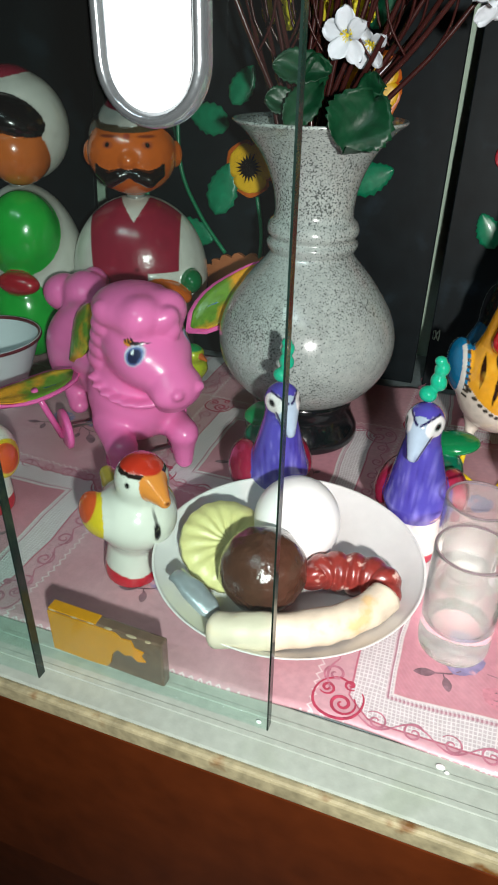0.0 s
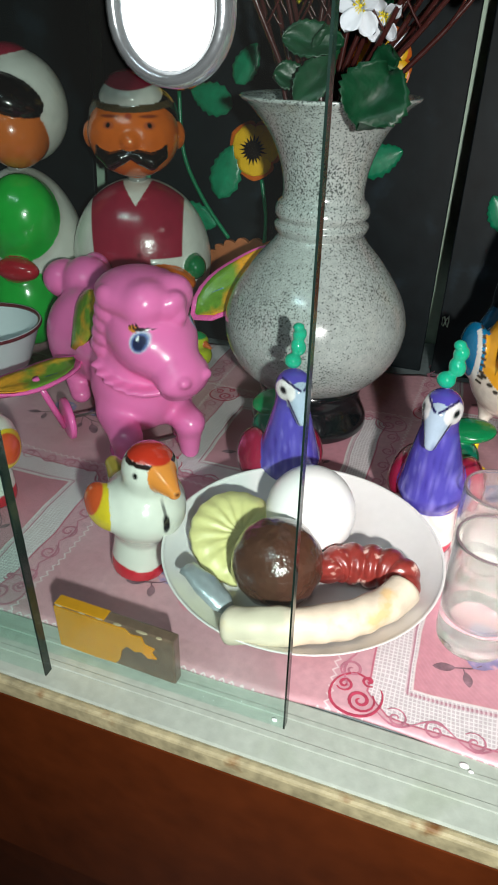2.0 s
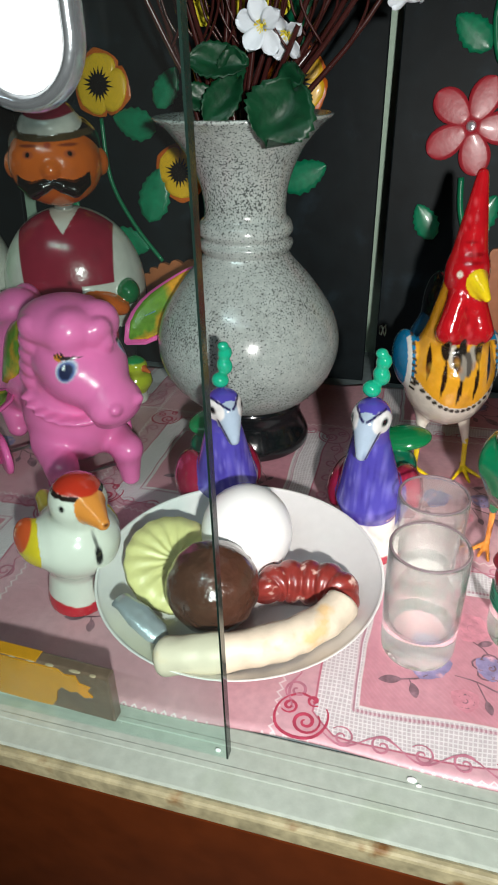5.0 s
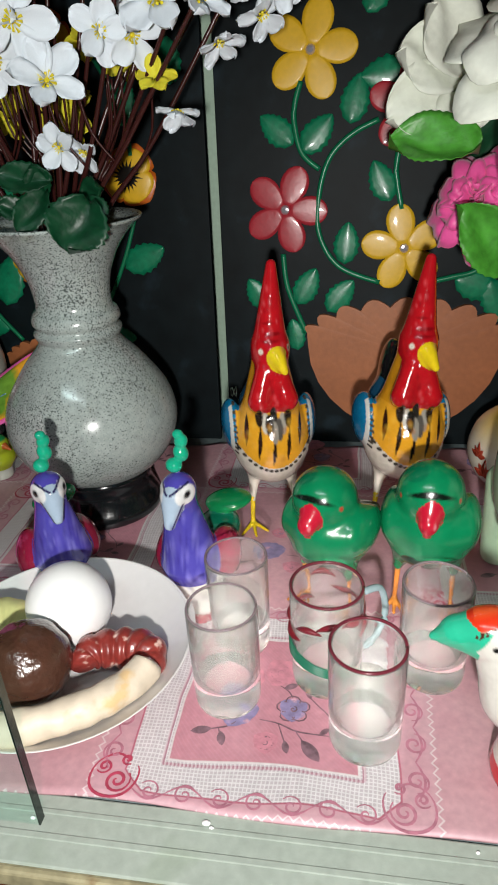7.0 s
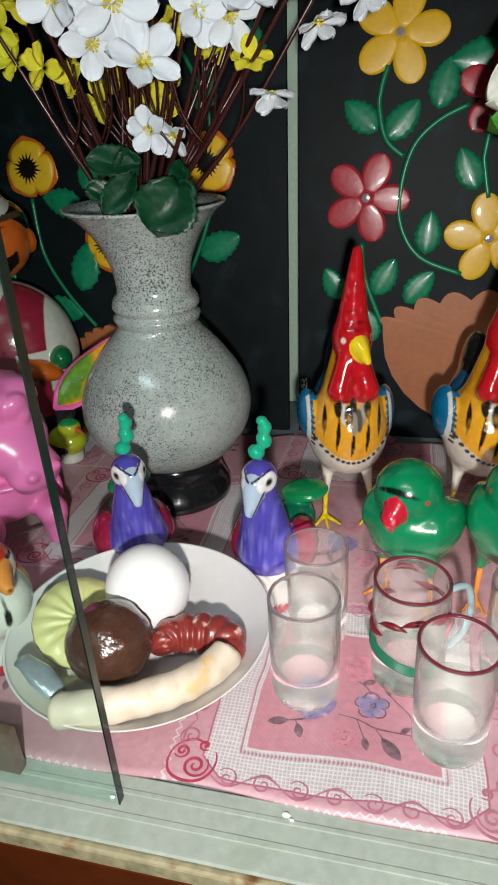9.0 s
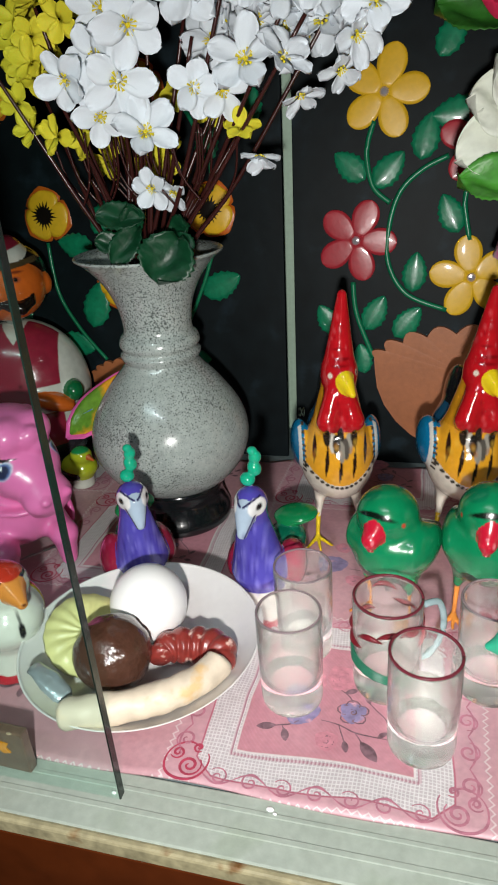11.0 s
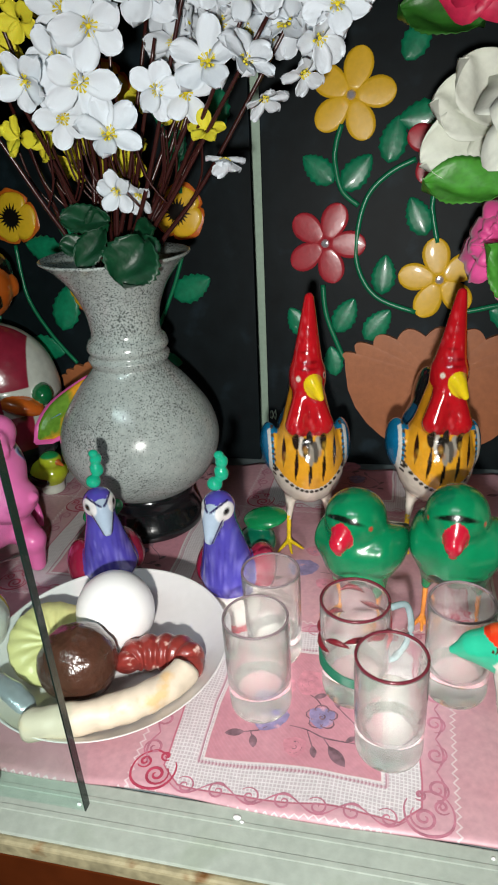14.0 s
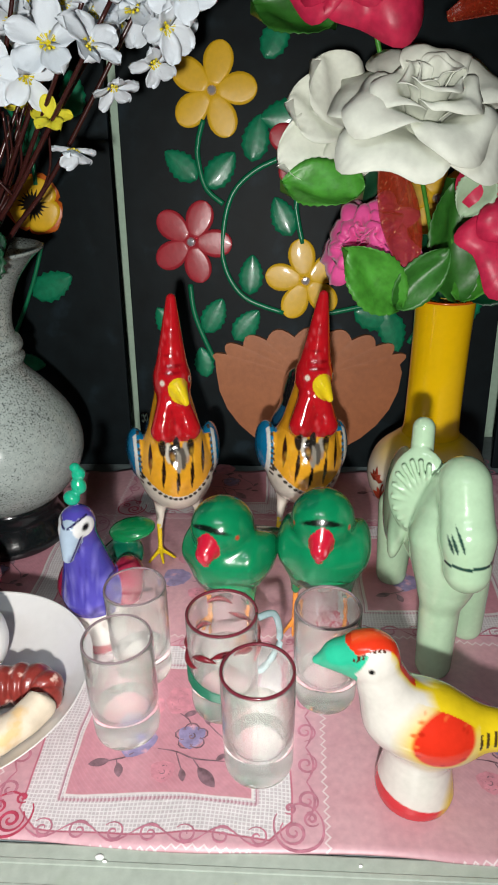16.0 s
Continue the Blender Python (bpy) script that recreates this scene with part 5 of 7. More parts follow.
# ---------------------------------------------------------------- painted birds
def rooster():
    W, O, R, B, Y, K = "d9d2c4", "d0901e", "b8161f", "1279a8", "e6c81e", "1c1a1c"
    prims = [("e", (0, 0.006, 0.074), (0.030, 0.037, 0.034), (0, 0, 0), W),
             ("c", (0, 0.0, 0.088), (0.001, 0.001, 0.146), 0.0255, 0.0115, O, 0.012),
             ("e", (0.0015, -0.004, 0.149), (0.0135, 0.0145, 0.0145), (0, 0, 0), R),
             ("c", (0.0015, -0.001, 0.156), (0.005, 0.006, 0.2070), 0.0122, 0.0036, R, 0.005),
             ("c", (0.0040, -0.0150, 0.148), (0.0085, -0.0262, 0.1400), 0.0074, 0.0026, Y, 0.001),
             ("c", (-0.004, -0.014, 0.136), (-0.0088, -0.0180, 0.116), 0.0070, 0.0090, R, 0.006),
             ("c", (0.005, -0.014, 0.136), (0.0098, -0.0180, 0.116), 0.0070, 0.0090, R, 0.006),
             ("e", (-0.0285, 0.011, 0.086), (0.0080, 0.022, 0.020), (0, 0, 8), B, 0.002),
             ("e", (0.0285, 0.011, 0.086), (0.0080, 0.022, 0.020), (0, 0, -8), B, 0.002),
             ("e", (0, 0.048, 0.100), (0.012, 0.026, 0.036), (-25, 0, 0), K, 0.006),
             ("e", (0, 0.040, 0.085), (0.022, 0.024, 0.026), (0, 0, 0), "1c4a68", 0.006)]
    for s in (-1, 1):
        prims += [("c", (s * 0.014, 0.002, 0.048), (s * 0.017, -0.004, 0.026), 0.0055, 0.0022, W, 0.006),
                  ("c", (s * 0.017, -0.004, 0.028), (s * 0.018, -0.005, 0.0035), 0.0021, 0.0019, Y, 0.001)]
        for dx, dy in ((-0.010, -0.012), (0.001, -0.016), (0.011, -0.010), (0.001, 0.010)):
            prims.append(("c", (s * 0.018, -0.005, 0.0045), (s * 0.018 + dx, -0.005 + dy, 0.0014), 0.0019, 0.0011, Y, 0.001))
    rnd = np.random.RandomState(4)

    paints = [(lambda V: ((0.063 + 22 * V[:, 0] ** 2) - V[:, 2]) / 0.0008 * (V[:, 2] > 0.03) * (V[:, 2] < 0.09) * (np.abs(V[:, 0]) < 0.0285), W)]
    paints.append((lambda V: (V[:, 1] < 0.0) * (np.abs(V[:, 0]) < 0.027) * (V[:, 2] > 0.066 + 22 * V[:, 0] ** 2) * (V[:, 2] < 0.108), "e0a028"))
    for k in range(15):                                       # beads
        x = -0.026 + 0.052 * k / 14
        z = 0.0635 + 22 * x * x
        paints.append((lambda V, x=x, z=z: ((0.0016 - np.hypot(V[:, 0] - x, V[:, 2] - z)) / 0.0006 + 0.5) * (V[:, 1] < 0.008), "3c3830"))
    for x, z0, z1 in ((-0.0125, 0.072, 0.100), (-0.002, 0.068, 0.092), (0.0085, 0.070, 0.098), (0.018, 0.080, 0.105), (-0.021, 0.082, 0.106)):
        paints.append((lambda V, x=x, z0=z0, z1=z1: (0.0017 * np.clip(np.sin(np.pi * (V[:, 2] - z0) / (z1 - z0)), 0, 1) * (V[:, 2] > z0) * (V[:, 2] < z1) - np.abs(V[:, 0] - x - 0.1 * (V[:, 2] - z0))) / 0.0004 * (V[:, 1] < 0)
                       , "2c1a10"))
    for x, z, c in ((0, 0.105, "26221e"), (-0.0065, 0.101, "cfc8ba"), (0.0065, 0.100, "a29c90"), (0.0035, 0.096, "55504a"), (0.0, 0.094, "8f897e"), (-0.0035, 0.099, "1c1814"), (0.0105, 0.104, "2a2018"), (-0.0105, 0.105, "2a2018")):
        paints.append((lambda V, x=x, z=z: (1 - np.hypot((V[:, 0] - x) / 0.0030, (V[:, 2] - z) / 0.0085)) * 5 * (V[:, 1] < -0.01), c))
    for s in (-1, 1):
        paints += [(near((0.0030 + s * 0.0105, -0.0160 + 0.006 * (s > 0), 0.152), 0.0024), "e9dccb"), (near((0.0030 + s * 0.0105, -0.0165 + 0.006 * (s > 0), 0.152), 0.0014), K),
                   (lambda V, s=s: (np.abs(np.abs(V[:, 0]) - 0.0275) < 0.0014) * (np.sin(V[:, 2] * 1500) > 0.1) * (V[:, 2] > 0.070) * (V[:, 2] < 0.110) * (V[:, 1] < 0.01), "4a443a"),
                   (lambda V, s=s: (np.abs(np.abs(V[:, 0]) - 0.0300) < 0.0013) * (V[:, 2] > 0.068) * (V[:, 2] < 0.108) * (V[:, 1] < 0.005), "d9d9d2")]
    for c in ((0.003, -0.012, 0.163), (-0.002, -0.011, 0.170), (0.001, -0.013, 0.1585)):
        paints.append((blot(c, (0.006, 0.004, 0.0012)), "8e0f16"))
    for k in range(34):                                       # worn and blotted red of the comb, face and wattles
        c = (rnd.uniform(-0.014, 0.014), -0.012, rnd.uniform(0.108, 0.198))
        paints.append((lambda V, c=c, w=rnd.uniform(0.0008, 0.0022): (1 - np.hypot((V[:, 0] - c[0]) / w, (V[:, 2] - c[2]) / (2.2 * w))) * 0.6 * (V[:, 1] < 0.0) * ((V[:, 2] > 0.150) | ((V[:, 2] < 0.138) & (V[:, 1] < -0.014))), "d85a60" if k % 3 else "86101a"))
    for k in range(14):                                       # brown blots on the breast
        c = (rnd.uniform(-0.022, 0.022), rnd.uniform(0.070, 0.100))
        paints.append((lambda V, c=c: (1 - np.hypot((V[:, 0] - c[0]) / 0.0026, (V[:, 2] - c[1]) / 0.0034)) * 0.5 * (V[:, 1] < -0.004) * (V[:, 2] > 0.068 + 22 * V[:, 0] ** 2), "b06a1c" if k % 2 else "e8b848"))
    ob = figure("rooster_figurine", prims, 0.0825, 0.266, 0.0008, 14, "painted ceramic rooster figurine with a tall red comb", "figurine", ROOSTER_GLAZE, paints, 0.0010, 0.006, "pair of ceramic roosters")
    copy_thing(ob, pose(0.1780, 0.276, 0.0008, 0, 3.5, 10))
    return ob


rooster()


def parrot():
    G, R, O, K = "0a7e50", "c01a34", "d98a3c", "0a1a12"
    prims = [("e", (0, 0.0, 0.066), (0.0290, 0.027, 0.0210), (0, 0, 0), G),
             ("e", (0, -0.004, 0.055), (0.0235, 0.021, 0.016), (0, 0, 0), G),
             ("e", (-0.001, -0.004, 0.0885), (0.0215, 0.0215, 0.0190), (0, 0, 0), G, 0.005),
             ("e", (-0.0245, 0.004, 0.068), (0.0070, 0.020, 0.0140), (0, 0, 0), G, 0.010),
             ("e", (0.0245, 0.004, 0.068), (0.0070, 0.020, 0.0140), (0, 0, 0), G, 0.010),
             ("c", (0, 0.015, 0.064), (0, 0.068, 0.042), 0.014, 0.005, G),
             ("c", (0.0, -0.0180, 0.0858), (-0.0005, -0.0265, 0.0795), 0.0106, 0.0062, R, 0.0005),
             ("c", (-0.0005, -0.0265, 0.0795), (-0.001, -0.0272, 0.0730), 0.0060, 0.0022, R, 0.0020)]
    for s in (-1, 1):
        prims += [("c", (s * 0.014, -0.003, 0.050), (s * 0.0185, -0.002, 0.034), 0.0110, 0.0036, G, 0.006),
                  ("c", (s * 0.0185, -0.002, 0.036), (s * 0.020, 0.002, 0.005), 0.0023, 0.0017, O, 0.0015)]
        for dx in (-0.007, 0.001, 0.008):
            prims.append(("c", (s * 0.020, 0.002, 0.004), (s * 0.020 + dx, -0.012, 0.0018), 0.0017, 0.0012, O, 0.001))
    paints = [(lambda V: (1 - np.hypot(V[:, 0] / 0.0165, (V[:, 2] - 0.0965 + 16 * V[:, 0] ** 2) / 0.0021)) * 3 * (V[:, 1] < -0.010), K),
              (near((0.0180, -0.0150, 0.0905), 0.0016), "b8402c"), (near((-0.0180, -0.0150, 0.0905), 0.0016), "b8402c"),
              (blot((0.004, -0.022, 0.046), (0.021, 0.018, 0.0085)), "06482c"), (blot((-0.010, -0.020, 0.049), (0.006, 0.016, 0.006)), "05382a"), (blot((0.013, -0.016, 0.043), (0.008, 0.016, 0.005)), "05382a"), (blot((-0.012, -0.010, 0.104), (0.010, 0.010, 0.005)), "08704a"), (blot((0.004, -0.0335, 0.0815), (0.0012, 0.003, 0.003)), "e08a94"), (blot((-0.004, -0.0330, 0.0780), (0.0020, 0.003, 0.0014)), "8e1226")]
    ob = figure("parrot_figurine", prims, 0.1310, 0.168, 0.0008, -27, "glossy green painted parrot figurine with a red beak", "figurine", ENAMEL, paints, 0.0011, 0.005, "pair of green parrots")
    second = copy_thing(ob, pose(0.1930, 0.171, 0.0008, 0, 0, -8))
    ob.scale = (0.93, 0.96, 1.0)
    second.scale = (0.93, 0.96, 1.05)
    return ob


parrot()


def peacock():
    P, M, T, S, Gn = "4d46a6", "8e1e3c", "18a884", "a9bccf", "0b6a50"
    prims = [("c", (0, 0, 0.006), (0, -0.001, 0.027), 0.0190, 0.0170, "ddd9d2"),
             ("c", (0, -0.002, 0.046), (-0.001, -0.005, 0.088), 0.0200, 0.0105, P, 0.003),
             ("e", (-0.001, -0.007, 0.101), (0.0112, 0.0122, 0.0122), (0, 0, 0), P, 0.005),
             ("c", (-0.001, -0.0145, 0.1005), (-0.001, -0.0235, 0.0860), 0.0084, 0.0036, S, 0.0012),
             ("e", (-0.0195, 0.012, 0.042), (0.0095, 0.018, 0.0180), (0, 12, 0), M, 0.002),
             ("e", (0.0185, 0.014, 0.042), (0.0095, 0.018, 0.0175), (0, -12, 0), M, 0.003),
             ("e", (0.004, 0.036, 0.042), (0.0160, 0.022, 0.011), (12, 0, 0), Gn, 0.004),
             ("e", (0.008, 0.052, 0.058), (0.0170, 0.012, 0.0055), (10, -8, 12), "0f7a46", 0.003),
             ("c", (-0.001, -0.005, 0.110), (0.000, -0.004, 0.121), 0.0009, 0.0009, "c9d0d4", 0.0006)]
    for x, y, z, rx, rz, lean in ((-0.0022, -0.0065, 0.1190, 0.0052, 0.0048, 20), (0.0018, -0.0035, 0.1265, 0.0046, 0.0058, -18), (0.0024, -0.0030, 0.1345, 0.0042, 0.0050, 14), (0.0012, -0.0040, 0.1395, 0.0034, 0.0030, 0)):
        prims.append(("e", (x, y, z), (rx, rx * 0.95, rz), (0, lean, 0), T, 0.0009))
    K = "14121a"
    paints = [(lambda V: (0.0305 + 0.06 * V[:, 1] - V[:, 2]) / 0.0006 * (V[:, 1] < 0.016), "ddd9d2"), (lambda V: (0.0085 - V[:, 2]) / 0.0006, "a81a34")]
    for s in (-1, 1):                                         # white cheeks, dark brow and eye, a dark line round the beak
        paints += [(blot((s * 0.0080 - 0.001, -0.0140, 0.1030), (0.0062, 0.009, 0.0064)), "e6e6e6"),
                   (blot((s * 0.0092 - 0.001, -0.0150, 0.1035), (0.0014, 0.005, 0.0024)), K),
                   (lambda V, s=s: (0.0010 - np.abs(V[:, 2] - 0.1050 - 0.55 * (s * (V[:, 0] + 0.001)))) / 0.0005 * (V[:, 1] < -0.008) * (s * (V[:, 0] + 0.001) > 0.0006) * (s * (V[:, 0] + 0.001) < 0.0112), "201a4c"),
                   (lambda V, s=s: (0.0006 - np.abs(s * (V[:, 0] + 0.001) - 0.0078 + 0.34 * (0.1000 - V[:, 2]))) / 0.0004 * (V[:, 1] < -0.012) * (V[:, 2] > 0.084) * (V[:, 2] < 0.099), "34305e")]
    rs = np.random.RandomState(2)
    for k in range(46):                                       # brush streaks
        a, z = rs.uniform(-1.2, 1.2), rs.uniform(0.034, 0.088)
        x = 0.019 * math.sin(a) * (1.2 - z * 5)
        w, ln = rs.uniform(0.0008, 0.0026), rs.uniform(0.004, 0.013)
        paints.append((lambda V, x=x, z=z, w=w, ln=ln: (1 - np.hypot((V[:, 0] - x) / w, (V[:, 2] - z) / ln)) * 0.5 * (V[:, 1] < -0.002) * (V[:, 2] < 0.094), "8580d6" if k % 3 else "2c2478"))
    ob = figure("peacock_figurine", prims, 0.0420, 0.158, 0.0008, -9, "painted violet peacock figurine with a turquoise beaded crest", "figurine", GLAZE, paints, 0.0009, 0.003, "pair of violet peacocks", 0.0)
    second = copy_thing(ob, pose(-0.0495, 0.1590, 0.0008, 0, 0, 36))
    ob.scale, second.scale = (1.0, 1.0, 0.965), (1.0, 1.0, 0.935)
    return ob


peacock()


def little_bird():
    W, R, O, Y = "dcdcd2", "c0301c", "e08a3c", "e0c42c"
    prims = [("c", (0, 0, 0.005), (0, 0, 0.026), 0.0168, 0.0152, W),
             ("e", (0, 0, 0.045), (0.0238, 0.0240, 0.0205), (0, 0, 0), W, 0.006),
             ("e", (0, -0.003, 0.0730), (0.0152, 0.0155, 0.0155), (0, 0, 0), W, 0.007),
             ("c", (0.0, -0.0110, 0.0755), (0.0, -0.0270, 0.0735), 0.0106, 0.0036, O, 0.0015),
             ("e", (-0.0205, 0.010, 0.0455), (0.0075, 0.0165, 0.0115), (0, 15, 0), Y, 0.004),
             ("e", (0.0205, 0.010, 0.0455), (0.0075, 0.0165, 0.0115), (0, -15, 0), Y, 0.004),
             ("c", (0, 0.016, 0.046), (0, 0.036, 0.050), 0.012, 0.005, "a08a3c", 0.005)]
    paints = [(lambda V: (0.0095 - V[:, 2] + 0.0012 * np.sin(260 * V[:, 0])) / 0.0006, "c01c2c"),
              (lambda V: (V[:, 2] - 0.0820 + 0.10 * V[:, 1]) / 0.0006, R),
              (lambda V: (np.abs(V[:, 2] - 0.0812 + 0.10 * V[:, 1]) < 0.0011) * (V[:, 1] < 0.004) * (V[:, 1] > -0.014), "241814"),
              (blot((-0.026, 0.016, 0.050), (0.010, 0.012, 0.010)), "d8582c"), (blot((0.026, 0.016, 0.050), (0.010, 0.012, 0.010)), "d8582c"),
              (blot((0.0, -0.0235, 0.049), (0.0022, 0.006, 0.0058)), "1c1c1e"), (blot((0.0, -0.0215, 0.0575), (0.0008, 0.006, 0.0055)), "2a2a2c"),
              (lambda V: (0.0006 - np.abs(V[:, 2] - 0.0700 - 0.35 * (V[:, 1] + 0.0265))) / 0.0005 * (V[:, 1] < -0.020), "3a1c10"), (blot((0.0, -0.030, 0.0745), (0.0016, 0.004, 0.0010)), "5a2a14")]
    for s in (-1, 1):
        paints.append((near((s * 0.0128, -0.0095, 0.0768), 0.0017), "141414"))
    ob = figure("bird_figurine", prims, -0.1120, 0.0745, 0.0008, 58, "small white ceramic bird figurine with a red cap", "figurine", GLAZE, paints, 0.0010, 0.004, "small ceramic birds", 0.0)
    ob.matrix_basis = Matrix.Translation((-0.1145, 0.0740, 0.0018)) @ Matrix.Rotation(radians(8), 4, "Y") @ Matrix.Rotation(radians(58), 4, "Z")
    other = copy_thing(ob, pose(-0.2400, 0.098, 0.0008, 0, 0, 200))
    other["label"] = "small ceramic bird figurine with orange and yellow wings turned away"
    return ob


little_bird()


def finch():
    """A squat yellow-green bird with black wings, half hidden behind the pony."""
    G, K = "b4bc2c", "14120f"
    prims = [("c", (0, 0, 0.005), (0, 0, 0.020), 0.0150, 0.0150, "d8d6cc"), ("e", (0, 0.002, 0.030), (0.0215, 0.0250, 0.0190), (0, 0, 0), G, 0.006),
             ("e", (-0.004, -0.010, 0.052), (0.0135, 0.0140, 0.0130), (0, 0, 0), G, 0.006), ("c", (-0.004, -0.022, 0.052), (-0.004, -0.032, 0.049), 0.0045, 0.0015, "c8642c", 0.001),
             ("e", (0.0165, 0.006, 0.024), (0.0070, 0.0200, 0.0100), (0, 0, 0), K, 0.003), ("e", (-0.0165, 0.006, 0.024), (0.0070, 0.0200, 0.0100), (0, 0, 0), K, 0.003)]
    ob = figure("bird_figurine", prims, -0.1900, 0.324, 0.0008, 70, "yellow-green ceramic bird figurine with black wings behind the pony", "figurine", GLAZE, [(lambda V: (V[:, 2] - 0.058) / 0.002, "1f8a4c")], 0.0011, 0.004, "", 0.0)
    ob.scale = (0.8, 0.8, 0.72)
    return ob


finch()


def toucan():
    W, R, T, Y = "d2cec6", "d0301c", "2cae8a", "dcc01e"
    prims = [("c", (0, 0, 0.006), (0, 0, 0.030), 0.0212, 0.0172, W),
             ("e", (0.002, 0, 0.053), (0.0310, 0.0220, 0.0220), (0, 18, 0), W, 0.006),
             ("c", (-0.014, 0, 0.058), (-0.026, 0, 0.090), 0.0170, 0.0118, W, 0.008),
             ("e", (-0.0285, 0, 0.0970), (0.0135, 0.0120, 0.0130), (0, 20, 0), W, 0.004),
             ("c", (-0.0355, 0, 0.0980), (-0.0460, 0, 0.0950), 0.0100, 0.0072, T, 0.0030),
             ("c", (-0.0450, 0, 0.0950), (-0.0555, 0, 0.0900), 0.0074, 0.0022, T, 0.0020),
             ("c", (-0.0370, 0, 0.0905), (-0.0500, 0, 0.0905), 0.0085, 0.0040, T, 0.0030),
             ("c", (0.022, 0, 0.052), (0.082, 0, 0.048), 0.0125, 0.0060, Y, 0.006)]

    def crown(V):
        """Half the width of the red cap, narrowing from the beak down the nape."""
        return 0.0098 - 0.26 * np.clip(V[:, 0] + 0.033, 0, 1)

    paints = [(lambda V: (0.0095 - 0.18 * V[:, 0] - V[:, 2]) / 0.0006, "c22a30"),
              (lambda V: (-V[:, 0] - 0.0335 - 0.50 * (0.0975 - V[:, 2])) / 0.0008 * (V[:, 2] > 0.070), T),
              (lambda V: (crown(V) + 0.0025 - np.abs(V[:, 1])) / 0.003 * (V[:, 0] > -0.020) * (V[:, 2] > 0.070 - 0.9 * (V[:, 0] + 0.010)), Y),
              (lambda V: ((V[:, 2] - 0.060 - 1.2 * np.clip(0.014 - V[:, 0], 0, 1)) / 0.006 + 0.5) * (V[:, 0] > -0.018) * (V[:, 2] < 0.098) * (np.abs(V[:, 1]) < 0.018), Y),
              (lambda V: (crown(V) - np.abs(V[:, 1])) / 0.0008 * (V[:, 0] > -0.0420 + 70 * V[:, 1] ** 2) * (V[:, 0] < -0.006) * (V[:, 2] > 0.0985 - 1.0 * np.clip(V[:, 0] + 0.026, 0, 1)), "cc341a"),
              (lambda V: (crown(V) - 0.0045 - np.abs(V[:, 1])) / 0.004 * (V[:, 0] > -0.039) * (V[:, 0] < -0.010) * (V[:, 2] > 0.1000 - 1.0 * np.clip(V[:, 0] + 0.026, 0, 1)), "da5428"),
              (lambda V: ((V[:, 0] - 0.024 - 0.25 * (V[:, 2] - 0.05)) / 0.006 + 0.5), Y),
              (lambda V: (1 - np.hypot((V[:, 0] - 0.007) / 0.0255, (V[:, 2] - 0.0570) / 0.0225)) * 2 * (np.abs(V[:, 1]) > 0.0095), "d9b818"),
              (lambda V: (1 - np.hypot((V[:, 0] - 0.008) / 0.0165, (V[:, 2] - 0.0585) / 0.0150)) * 8 * (np.abs(V[:, 1]) > 0.0105), R),
              (lambda V: (np.sin(V[:, 0] * 1700) > 0.35) * (V[:, 0] > 0.026) * (V[:, 0] < 0.038) * (np.abs(V[:, 2] - 0.055) < 0.004) * (np.abs(V[:, 1]) > 0.006), "4a3a1c"),
              (lambda V: (np.abs(np.abs(V[:, 1]) - crown(V)) < 0.0005) * (V[:, 2] > 0.099) * (V[:, 0] > -0.038) * (V[:, 0] < -0.022) * (np.sin(V[:, 0] * 2600) > -0.4), "4a2418")]
    rs = np.random.RandomState(8)
    for k in range(16):                                         # worn brush marks round the rim of the wing
        a, q = rs.uniform(0, 6.28), rs.uniform(0.62, 0.95)
        paints.append((blot((0.007 + 0.0165 * q * math.cos(a), -0.0200, 0.0600 + 0.0160 * q * math.sin(a)), (rs.uniform(0.0006, 0.0020), 0.008, rs.uniform(0.0005, 0.0014))), "dc6a34" if k % 3 else "b22412"))
    for s in (-1, 1):
        paints.append((near((-0.0290, s * 0.0120, 0.0965), 0.0015), "161616"))
    ob = figure("bird_figurine", prims, 0.2365, 0.0520, 0.0008, -4, "white ceramic bird figurine with turquoise beak and yellow tail", "figurine", GLAZE, paints, 0.0008, 0.004, "", 0.0)
    ob.scale = (0.96, 0.96, 0.93)
    return ob


toucan()


